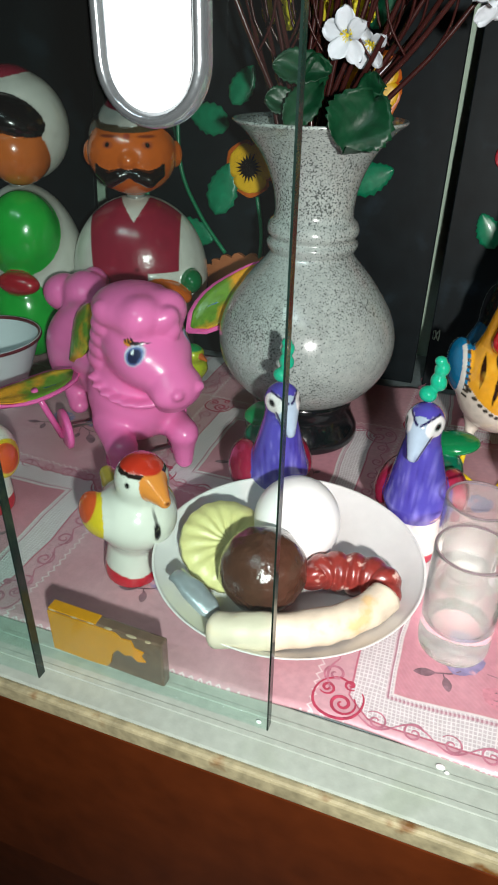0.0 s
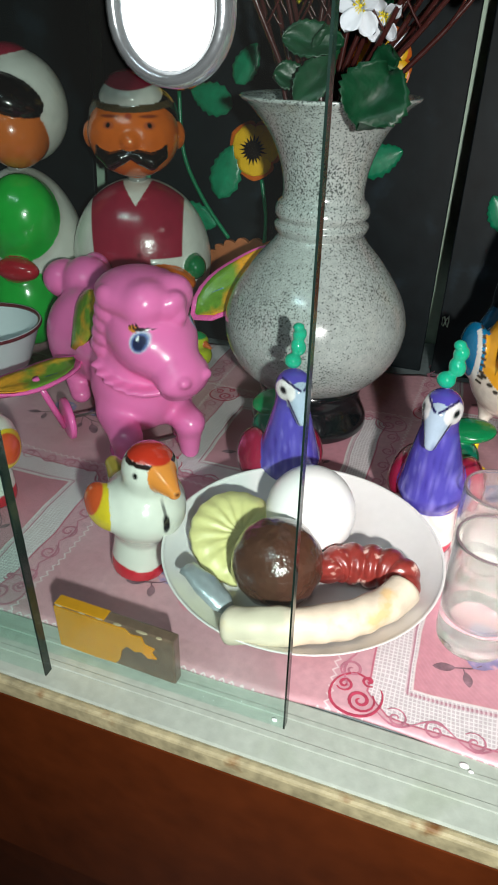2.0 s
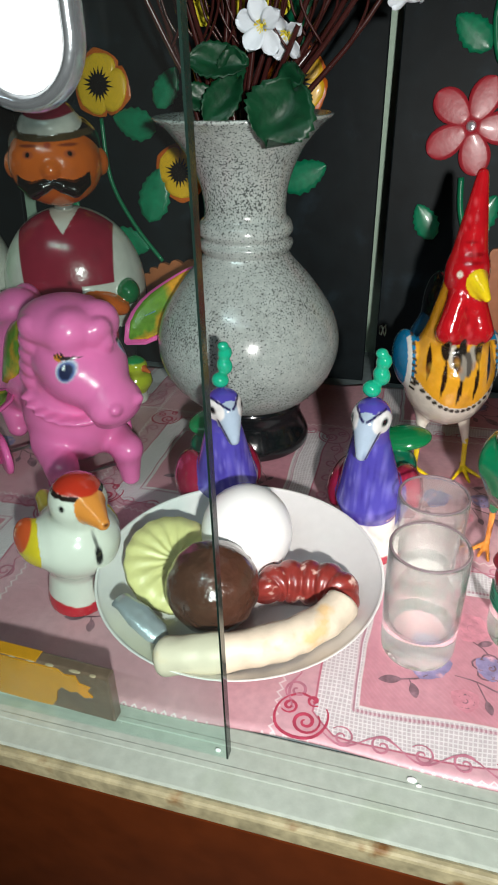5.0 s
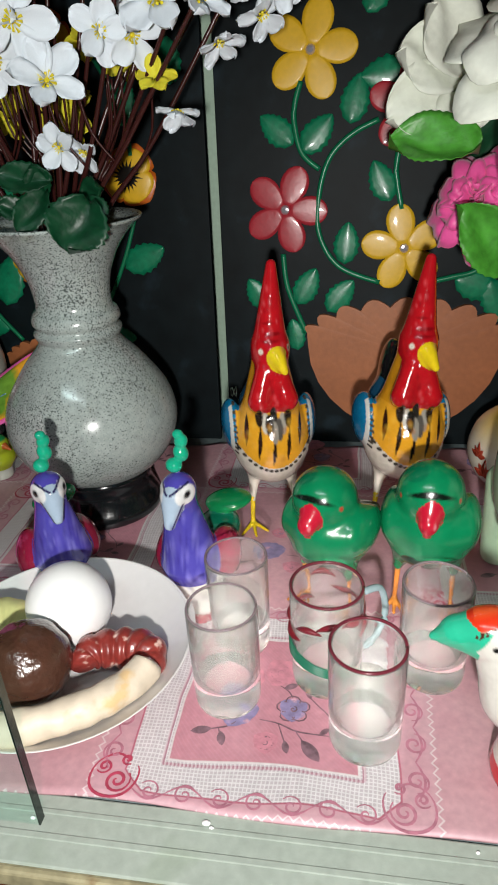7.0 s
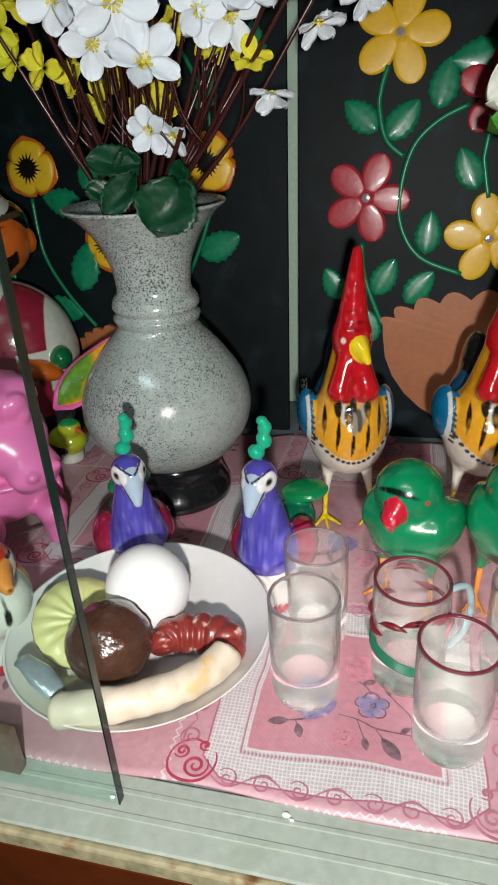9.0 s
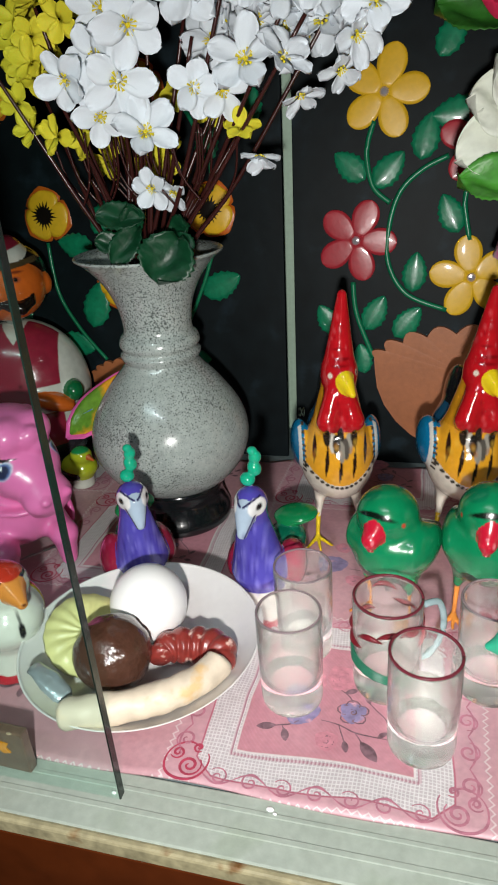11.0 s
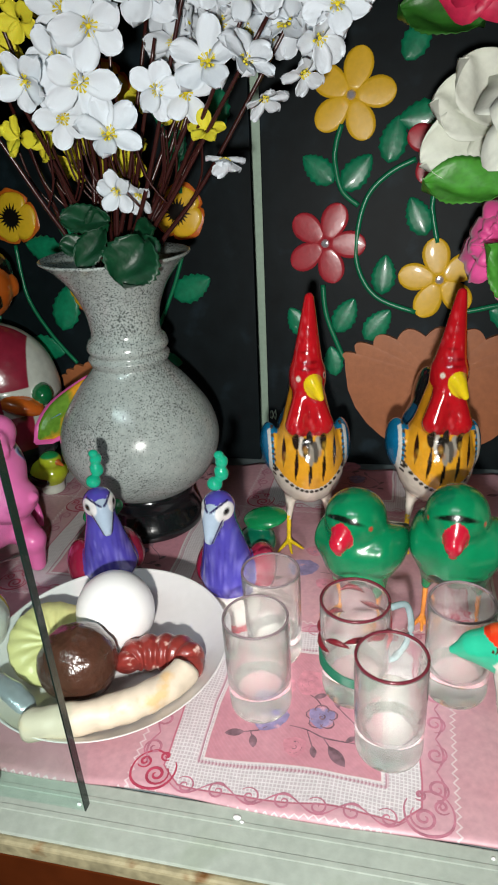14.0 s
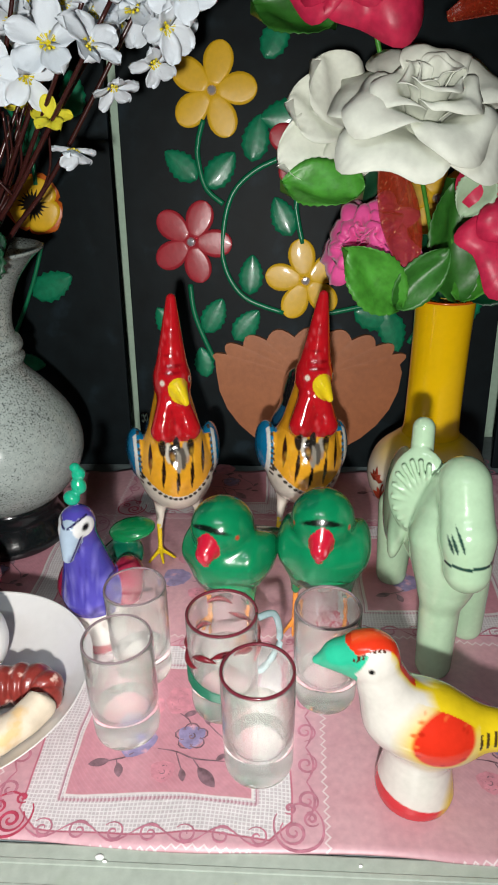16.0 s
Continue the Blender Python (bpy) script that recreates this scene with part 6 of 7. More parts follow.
def horse():
    """A heavy horse with its head hung before the chest and a fluted saddle with an upright horn."""
    C = "aecdac"
    prims = [("e", (0.006, 0.040, 0.084), (0.0250, 0.060, 0.034), (0, 0, 0), C),
             ("c", (-0.001, 0.002, 0.098), (0.001, -0.003, 0.066), 0.0205, 0.0140, C, 0.012),
             ("c", (0.000, -0.002, 0.074), (0.001, -0.002, 0.006), 0.0128, 0.0112, C),
             ("c", (0.028, 0.034, 0.070), (0.030, 0.034, 0.006), 0.0130, 0.0112, C),
             ("c", (-0.012, 0.090, 0.066), (-0.012, 0.092, 0.006), 0.0140, 0.0115, C),
             ("c", (0.026, 0.090, 0.066), (0.026, 0.094, 0.006), 0.0140, 0.0115, C),
             ("c", (0.003, 0.014, 0.112), (0.004, -0.002, 0.138), 0.0190, 0.0140, C),
             ("c", (0.004, -0.006, 0.137), (0.005, -0.019, 0.112), 0.0140, 0.0152, C, 0.0026),
             ("c", (0.005, -0.021, 0.114), (0.006, -0.024, 0.094), 0.0142, 0.0128, C, 0.0030),
             ("e", (-0.0150, 0.022, 0.1175), (0.0185, 0.0070, 0.0275), (-8, 0, -30), C, 0.0016),
             ("e", (-0.0200, 0.050, 0.0970), (0.0080, 0.0300, 0.0340), (0, 6, 0), C, 0.0016),
             ("e", (-0.0215, 0.034, 0.0900), (0.0060, 0.0080, 0.0300), (0, 6, 0), C, 0.0016),
             ("c", (-0.0130, 0.030, 0.134), (-0.0125, 0.034, 0.1535), 0.0070, 0.0066, C, 0.0022)]
    for k in range(11):                                         # flutes of the saddle front
        a = radians(50 + 20 * k)
        tx, tz = 0.0150 * math.cos(a), 0.0230 * math.sin(a)
        prims.append(("c", (-0.0110, 0.0140, 0.113), (-0.0165 + 0.866 * tx, 0.0148 - 0.5 * tx, 0.1175 + tz), 0.0006, 0.0017, C, 0.0014))
    K = "24443c"
    paints = [(lambda V: (np.abs(V[:, 2] - 0.1025 - 0.10 * V[:, 0]) < 0.0010) * (V[:, 1] < -0.018) * (np.abs(V[:, 0] - 0.006) < 0.0135), K),
              (lambda V: (np.abs(V[:, 0] - 0.0185 - 0.25 * (V[:, 2] - 0.112)) < 0.0009) * (V[:, 1] < -0.012) * (np.abs(V[:, 2] - 0.113) < 0.0100), K)]
    for x, dz, ln in ((-0.0068, -0.001, 0.0050), (-0.0046, 0.0, 0.0058), (-0.0010, 0.003, 0.0075)):
        paints.append((lambda V, x=x, dz=dz, ln=ln: (0.0011 * np.clip(1 - ((V[:, 2] - 0.1150 - dz) / ln) ** 2, 0, 1) - np.abs(V[:, 0] - x + 0.35 * (V[:, 2] - 0.115))) / 0.0004 * (V[:, 1] < -0.018) * (np.abs(V[:, 2] - 0.115 - dz) < ln), K))
    return figure("horse_figurine", prims, 0.2620, 0.1390, 0.0008, 0, "pale green glazed ceramic horse figurine with bowed head and fluted saddle", "figurine", GLAZE, paints, 0.0010, 0.006, "", 0.0)


horse()


# ---------------------------------------------------------------- pink winged toy pony
def pony():
    t = thing("toy_pony", -0.2200, 0.2370, 0.0008, 48, "pink plastic winged toy pony on small wheels", "toy")
    t.scale = (0.92, 1.06, 0.87)
    K = PONY_PINK
    HEAD = radians(18)                                          # the head is turned on the neck

    def turned(p):
        x, y = p[0], p[1] + 0.058
        return (x * math.cos(HEAD) - y * math.sin(HEAD), -0.058 + x * math.sin(HEAD) + y * math.cos(HEAD), p[2])

    prims = [("e", (0, 0.008, 0.066), (0.035, 0.066, 0.038), (0, 0, 0), K),
             ("e", (0, -0.050, 0.060), (0.036, 0.038, 0.042), (0, 0, 0), K),
             ("e", (-0.004, 0.040, 0.064), (0.041, 0.042, 0.046), (0, 0, 0), K),
             ("c", (0, -0.050, 0.078), (0, -0.062, 0.116), 0.0290, 0.0240, K)]
    head = [("e", (0, -0.070, 0.121), (0.0305, 0.0300, 0.0310), (0, 0, 0), K),
            ("e", (-0.0165, -0.080, 0.110), (0.0150, 0.0190, 0.0200), (0, 0, 0), K, 0.010),
            ("e", (0.0165, -0.080, 0.110), (0.0150, 0.0190, 0.0200), (0, 0, 0), K, 0.010),
            ("c", (0, -0.088, 0.104), (0, -0.099, 0.094), 0.0225, 0.0200, K, 0.012),
            ("e", (0, -0.1075, 0.0885), (0.0225, 0.0135, 0.0155), (0, 0, 0), K, 0.006),
            ("e", (0, -0.1040, 0.0770), (0.0170, 0.0110, 0.0070), (0, 0, 0), K, 0.0022),
            ("e", (-0.0105, -0.1195, 0.0925), (0.0046, 0.0030, 0.0040), (0, 0, 0), K, 0.003),
            ("e", (0.0105, -0.1195, 0.0925), (0.0046, 0.0030, 0.0040), (0, 0, 0), K, 0.003),
            ("e", (0, -0.066, 0.1430), (0.0320, 0.0340, 0.0190), (0, 0, 0), K, 0.003),
            ("e", (-0.0130, -0.0850, 0.1430), (0.0150, 0.0130, 0.0170), (18, 14, 10), K, 0.006),
            ("e", (0.0140, -0.0850, 0.1430), (0.0150, 0.0130, 0.0170), (18, -14, -10), K, 0.006),
            ("e", (0.0020, -0.0955, 0.1400), (0.0115, 0.0080, 0.0140), (24, 0, 0), K, 0.0030),
            ("e", (0.0050, -0.0990, 0.1320), (0.0065, 0.0050, 0.0085), (20, 10, 0), K, 0.0026)]
    prims += [("c", (0, 0.050, 0.074), (0, 0.060, 0.088), 0.0200, 0.0180, K),
             ("e", (0.004, 0.066, 0.106), (0.0230, 0.0230, 0.0230), (0, 0, 0), K),
             ("e", (-0.012, 0.084, 0.104), (0.0200, 0.0180, 0.0190), (0, 0, 0), K, 0.003),
             ("e", (-0.004, 0.096, 0.092), (0.0160, 0.0150, 0.0150), (0, 0, 0), K, 0.003),
             ("e", (0.018, 0.080, 0.110), (0.0130, 0.0170, 0.0170), (0, 0, 0), K, 0.003)]
    for k in range(5):                                          # curls of the mane beside the neck
        for s in (-1, 1):
            head.append(("e", (s * (0.0265 - 0.0010 * k), -0.062 + 0.0045 * k, 0.144 - 0.0115 * k), (0.0070, 0.0105, 0.0100), (42, 0, 0), K, 0.0016))
    for pr in head:
        if pr[0] == "e":
            prims.append(("e", turned(pr[1]), pr[2], (pr[3][0], pr[3][1], pr[3][2] + 18), *pr[4:]))
        else:
            prims.append(("c", turned(pr[1]), turned(pr[2]), *pr[3:]))
    for s in (-1, 1):
        prims += [("c", (s * 0.023, -0.060, 0.040), (s * 0.026, -0.088, 0.036), 0.0150, 0.0120, K),
                  ("c", (s * 0.026, -0.088, 0.036), (s * 0.027, -0.086, 0.0075), 0.0115, 0.0075, K, 0.004),
                  ("e", (s * 0.024, 0.046, 0.046), (0.0170, 0.0230, 0.0230), (0, 0, 0), K),
                  ("c", (s * 0.026, 0.040, 0.034), (s * 0.028, 0.020, 0.0150), 0.0110, 0.0090, K)]
    for k in range(13):                                         # collar
        a = math.pi * (-0.05 + 1.1 * k / 12)
        prims.append(("e", (0.0325 * math.cos(a), -0.060 - 0.031 * math.sin(a), 0.083 - 0.012 * math.sin(a)), (0.0050, 0.0034, 0.0020), (0, 0, 0), K, 0.006))
    paints = []
    for s in (-1, 1):
        c = np.array((s * 0.0235, -0.0925, 0.120))

        def oval(V, dy, dz, ry, rz, s=s, c=c):
            x, y = V[:, 0], V[:, 1] + 0.058
            hx, hy = x * math.cos(HEAD) + y * math.sin(HEAD), -0.058 - x * math.sin(HEAD) + y * math.cos(HEAD)
            return (1 - np.sqrt(((hy - c[1] - dy) / ry) ** 2 + ((V[:, 2] - c[2] - dz) / rz) ** 2)) * 6 * (s * hx > 0.010)

        for dy, dz, ry, rz, col in ((0, 0, 0.0062, 0.0086, "cfd6ea"), (-0.0003, -0.0003, 0.0052, 0.0075, "5a6aa8"), (-0.0004, -0.0004, 0.0040, 0.0060, "20264a"), (0.0010, 0.0026, 0.0012, 0.0018, "f2f4fa"), (0.0046, 0.0092, 0.0040, 0.0030, "d9862c"), (0.0008, 0.0088, 0.0060, 0.0010, "2a1a24"), (0.0052, 0.0112, 0.0006, 0.0022, "2a1a24"), (0.0030, 0.0118, 0.0006, 0.0022, "2a1a24"), (0.0072, 0.0098, 0.0006, 0.0020, "2a1a24")):
            paints.append((lambda V, q=(dy, dz, ry, rz), f=oval: f(V, *q), col))
    body = finish("body", figure_mesh("body", prims, 0.0014, 0.008, paints), PLASTIC, t)
    # wings: pink border with a printed inlay
    for s, tilt, swing, roll in ((-1, -6, 203, 0), (1, 36, -8, 38)):
        m = Matrix.Translation((-0.030, -0.004, 0.065) if s < 0 else (0.070, -0.010, 0.086)) @ Matrix.Rotation(radians(swing), 4, "Z") @ Matrix.Rotation(radians(-tilt), 4, "Y") @ Matrix.Rotation(radians(roll), 4, "X")
        w = part("wing", petal_sheet(0.094, 0.040, point=0.7, cup=0.12, curl=-0.14, ruffle=0.05, thick=0.0024, nu=8, nv=12), PINK, t, "pink bordered rainbow printed wing")
        w.matrix_basis = m
        i = part("printed_inlay", petal_sheet(0.085, 0.034, point=0.7, cup=0.12, curl=-0.14, ruffle=0.05, thick=0.0008, nu=8, nv=12), WING, w, "rainbow printed inlay")
        i.matrix_basis = Matrix.Translation((0.006, 0, 0.0014))
        bm = petal_sheet(0.044, 0.016, cup=0.1, curl=-0.08, thick=0.0006, nu=4, nv=8)
        i2 = part("blue_scroll", bm, mat("blue_wing_print", "2c5a8e", 0.25, spread=0.3, scale=120, second="9ab8c8", amount=0.05), w, "blue printed scroll")
        i2.matrix_basis = Matrix.Translation((0.030, 0.008, 0.0020))
    saddle = part("saddle", petal_sheet(0.054, 0.050, cup=-0.15, curl=0.10, thick=0.0016, nu=10, nv=8), WING, t, "green and orange printed saddle")
    saddle.matrix_basis = Matrix.Translation((-0.0365, 0.000, 0.074)) @ Matrix.Rotation(radians(-72), 4, "Y")
    for x, y in ((-0.052, -0.020), (0.052, -0.020), (-0.028, -0.066), (0.028, -0.066)):
        r = 0.0180 if y > -0.03 else 0.0075
        bm = lathe([(0.0, -0.0030), (r * 0.3, -0.0042), (r * 0.55, -0.0026), (r * 0.85, -0.0030), (r, -0.0018), (r, 0.0018), (r * 0.85, 0.0030), (0.0, 0.0030)], 32)
        wh = part("wheel", bm, PINK, t, "pink plastic wheel")
        wh.matrix_basis = Matrix.Translation((x, y, r)) @ Matrix.Rotation(radians(90), 4, "Y")
    for y, z, w in ((-0.020, 0.0180, 0.052), (-0.066, 0.0075, 0.028)):
        part("axle", tube_mesh([(-w, y, z), (w, y, z)], 0.0012, 8), WIRE, t, "steel axle")
    part("strut", tube_mesh([(-0.056, -0.022, 0.012), (-0.074, -0.026, 0.066)], 0.0028, 8), PINK, t)
    return t


pony()


# ---------------------------------------------------------------- bobbing dolls
def doll_moustache():
    W, V_, S, K = "cfccc4", "8e2438", "c85f20", "16100e"
    prims = [("e", (0, 0.004, 0.092), (0.064, 0.050, 0.072), (0, 0, 0), W),
             ("e", (0, 0.000, 0.045), (0.055, 0.048, 0.050), (0, 0, 0), "2a2a30"),
             ("e", (0.030, -0.042, 0.088), (0.022, 0.012, 0.009), (0, 20, 0), S, 0.004),
             ("e", (0.050, -0.030, 0.094), (0.010, 0.012, 0.011), (0, 0, 0), "0f6a3c", 0.003),
             ("c", (0.0, 0.0, 0.155), (0.0, 0.0, 0.172), 0.0085, 0.0080, "8a8a86", 0.001),
             ("e", (0, -0.005, 0.1995), (0.0385, 0.0345, 0.0335), (0, 0, 0), S, 0.002),
             ("e", (0, 0.006, 0.2120), (0.0385, 0.0340, 0.0280), (0, 0, 0), K, 0.001),
             ("e", (0, -0.002, 0.2270), (0.0265, 0.0290, 0.0180), (0, 0, 0), W, 0.001),
             ("e", (0, -0.001, 0.2390), (0.0190, 0.0205, 0.0095), (0, 0, 0), V_, 0.0030),
             ("e", (-0.0375, 0.0, 0.199), (0.0060, 0.008, 0.0105), (0, 0, 0), S, 0.003),
             ("e", (0.0375, 0.0, 0.199), (0.0060, 0.008, 0.0105), (0, 0, 0), S, 0.003),
             ("e", (0, -0.036, 0.198), (0.0075, 0.0075, 0.0075), (0, 0, 0), S, 0.003)]
    for s in (-1, 1):
        pts = [(0, -0.0380, 0.1885), (0.008, -0.0375, 0.1860), (0.0165, -0.0345, 0.1825), (0.0250, -0.0280, 0.1875), (0.0280, -0.0240, 0.2000)]
        rad = (0.0036, 0.0056, 0.0064, 0.0050, 0.0010)
        for i in range(4):
            a, b = pts[i], pts[i + 1]
            prims.append(("c", (s * a[0], a[1], a[2]), (s * b[0], b[1], b[2]), rad[i], rad[i + 1], K, 0.0008))
    paints = [(lambda V: ((0.0400 + 0.05 * (V[:, 2] - 0.12) - np.abs(V[:, 0])) / 0.0008) * (V[:, 1] < 0.0) * (V[:, 2] > 0.04) * (V[:, 2] < 0.166) * np.clip((0.146 + 1.3 * np.abs(V[:, 0]) - V[:, 2]) / 0.0008, 0, 1) * ~((V[:, 0] > 0.012) & (V[:, 2] < 0.104) & (V[:, 2] > 0.076)), V_)]
    paints.append((lambda V: (np.abs(V[:, 2] - 0.2210 - 3.0 * V[:, 0] ** 2) < 0.0026) * (np.abs(V[:, 0]) < 0.034) * (V[:, 1] < 0.02), "4a3c28"))
    for s in (-1, 1):
        paints += [(blot((s * 0.0165, -0.034, 0.2095), (0.0050, 0.006, 0.0030)), "a8502c"), (near((s * 0.0165, -0.0335, 0.2095), 0.0022), K),
                   (blot((s * 0.0165, -0.032, 0.2160), (0.0085, 0.008, 0.0012)), "7a341c")]
    paints.append((lambda V: (V[:, 2] - 0.2335 - 10 * V[:, 0] ** 2) / 0.0008 * (np.abs(V[:, 0]) < 0.021), V_))
    paints.append((blot((0, -0.0335, 0.2160), (0.0030, 0.006, 0.0024)), "a03c1c"))
    for z in (0.125, 0.108):
        paints.append((near((0.002, -0.045, z), 0.0022), "6a1626"))
    ob = figure("bobble_head_doll", prims, -0.2560, 0.362, 0.0008, 22, "painted bobble head doll with black moustache, maroon waistcoat and cap", "doll", ENAMEL, paints, 0.0011, 0.006, "", 0.0)
    return ob


doll_moustache()


def doll_green():
    W, G, S, K = "c9c7bf", "1fa83c", "c8682c", "120f10"
    prims = [("e", (0, 0.004, 0.085), (0.056, 0.048, 0.082), (0, 0, 0), W),
             ("e", (0.014, -0.022, 0.124), (0.034, 0.032, 0.042), (0, 12, 0), G, 0.006),
             ("e", (0.010, -0.026, 0.050), (0.034, 0.034, 0.046), (0, 0, 0), G, 0.006),
             ("e", (0.024, -0.052, 0.088), (0.022, 0.012, 0.011), (0, 0, 0), "a8202c", 0.004),
             ("e", (-0.014, -0.054, 0.104), (0.014, 0.012, 0.012), (0, 0, 0), S, 0.004),
             ("c", (0, 0, 0.160), (0, 0, 0.176), 0.0080, 0.0080, "8a8a86", 0.001),
             ("e", (0.008, 0.006, 0.216), (0.0440, 0.0400, 0.0460), (0, 0, 0), W, 0.004),
             ("e", (0.018, -0.016, 0.200), (0.0280, 0.0320, 0.0310), (0, 0, 0), S, 0.001),
             ("e", (0.022, -0.018, 0.226), (0.0270, 0.0300, 0.0170), (0, 25, 0), K, 0.001),
             ("e", (0.004, 0.004, 0.254), (0.0210, 0.0200, 0.0120), (0, 0, 0), "8e2438", 0.002)]
    paints = [(blot((0.006, -0.036, 0.232), (0.004, 0.008, 0.003)), "d9d2c4"), (blot((-0.004, -0.036, 0.225), (0.003, 0.008, 0.003)), "d9d2c4")]
    return figure("bobble_head_doll", prims, -0.3760, 0.352, 0.0008, 0, "painted bobble head doll in bright green with a white scarf", "doll", ENAMEL, paints, 0.0013, 0.006, "", 0.0)


doll_green()


def bowl():
    b = thing("enamel_bowl", -0.345, 0.232, 0.001, 0, "white enamel bowl with a chipped maroon rim", "bowl")
    prof = smooth_profile([(0.022, 0.0), (0.024, 0.004), (0.036, 0.026), (0.0475, 0.056), (0.0500, 0.0605), (0.0480, 0.060), (0.036, 0.030), (0.020, 0.008), (0.0, 0.006)], 4)
    part("body", lathe([(0.0, 0.0)] + prof, 56), mat("white_enamel", "cfd8dc", 0.25, spread=0.05, coat=0.3), b)
    ring = [(0.0492 * math.cos(2 * math.pi * k / 48), 0.0492 * math.sin(2 * math.pi * k / 48), 0.0605) for k in range(49)]
    part("rim", tube_mesh(ring, 0.0018, 8), mat("maroon_enamel", "5e2028", 0.3, spread=0.4, scale=200), b, "maroon rim")
    return b


bowl()


# ---------------------------------------------------------------- yellow vase with satin roses
YX, YY = 0.2930, 0.336


def yellow_vase():
    v = thing("bottle_vase", YX, YY, 0.0, 0, "yellow necked ceramic bottle vase with a white leaf painted bulb", "vase")
    bulb = smooth_profile([(0.026, 0.0), (0.030, 0.003), (0.046, 0.018), (0.0515, 0.036), (0.046, 0.056), (0.032, 0.070), (0.0230, 0.078)], 5)
    m = bpy.data.materials.new("white_to_yellow_glaze")
    m.use_nodes = True
    nt = m.node_tree
    p = nt.nodes["Principled BSDF"]
    co, sp, mr, mx = nt.nodes.new("ShaderNodeTexCoord"), nt.nodes.new("ShaderNodeSeparateXYZ"), nt.nodes.new("ShaderNodeMapRange"), nt.nodes.new("ShaderNodeMix")
    nz = nt.nodes.new("ShaderNodeTexNoise")
    nz.inputs["Scale"].default_value = 50.0
    mx.data_type = "RGBA"
    mx.inputs["A"].default_value, mx.inputs["B"].default_value = lin("d9d2c0"), lin("e0b41e")
    nt.links.new(co.outputs["Object"], sp.inputs[0])
    nt.links.new(co.outputs["Object"], nz.inputs["Vector"])
    ad = nt.nodes.new("ShaderNodeMath")
    ad.operation = "MULTIPLY_ADD"
    ad.inputs[1].default_value = 0.01
    nt.links.new(nz.outputs["Fac"], ad.inputs[0])
    nt.links.new(sp.outputs[2], ad.inputs[2])
    mr.inputs["From Min"].default_value, mr.inputs["From Max"].default_value = 0.052, 0.080
    nt.links.new(ad.outputs[0], mr.inputs["Value"])
    nt.links.new(mr.outputs["Result"], mx.inputs["Factor"])
    nt.links.new(mx.outputs["Result"], p.inputs["Base Color"])
    p.inputs["Roughness"].default_value, p.inputs["Coat Weight"].default_value = 0.15, 0.4
    part("bulb", lathe([(0.0, 0.0)] + bulb, 56), m, v, "white bulb shading into yellow")
    neck = smooth_profile([(0.0246, 0.0775), (0.0230, 0.090), (0.0226, 0.150), (0.0232, 0.186), (0.0240, 0.1925)], 5) + [(0.0233, 0.1935), (0.0218, 0.190), (0.0208, 0.150), (0.0, 0.150)]
    part("neck", lathe(neck, 48), YELLOW_GLAZE, v, "yellow cylindrical neck")
    ring = [(0.0236 * math.cos(2 * math.pi * k / 40), 0.0236 * math.sin(2 * math.pi * k / 40), 0.1932) for k in range(41)]
    part("lip", tube_mesh(ring, 0.0010, 6), mat("orange_lip_line", "c85a14", 0.2), v, "orange lip line")
    leaf_red = mat("red_leaf_decal", "a8402c", 0.25, spread=0.25, scale=120)
    for a, z, s in ((205, 0.040, 0.013), (215, 0.026, 0.015), (240, 0.034, 0.012), (275, 0.030, 0.014)):
        bm = bmesh.new()
        for k in range(5):
            petal_sheet(s * (1.0 if k == 2 else 0.75), s * 0.36, point=0.9, thick=0.0003, nu=2, nv=5, bm=bm, m=Matrix.Rotation(radians(-70 + 35 * k), 4, "Z"))
        o = part("leaf_decal", bm, leaf_red, v, "red maple leaf decal")
        q = radians(a)
        o.matrix_basis = Matrix.Translation((0.0512 * math.cos(q), 0.0512 * math.sin(q), z)) @ Matrix.Rotation(q, 4, "Z") @ Matrix.Rotation(radians(90), 4, "Y") @ Matrix.Rotation(radians(180), 4, "Z")
    return v


yellow_vase()


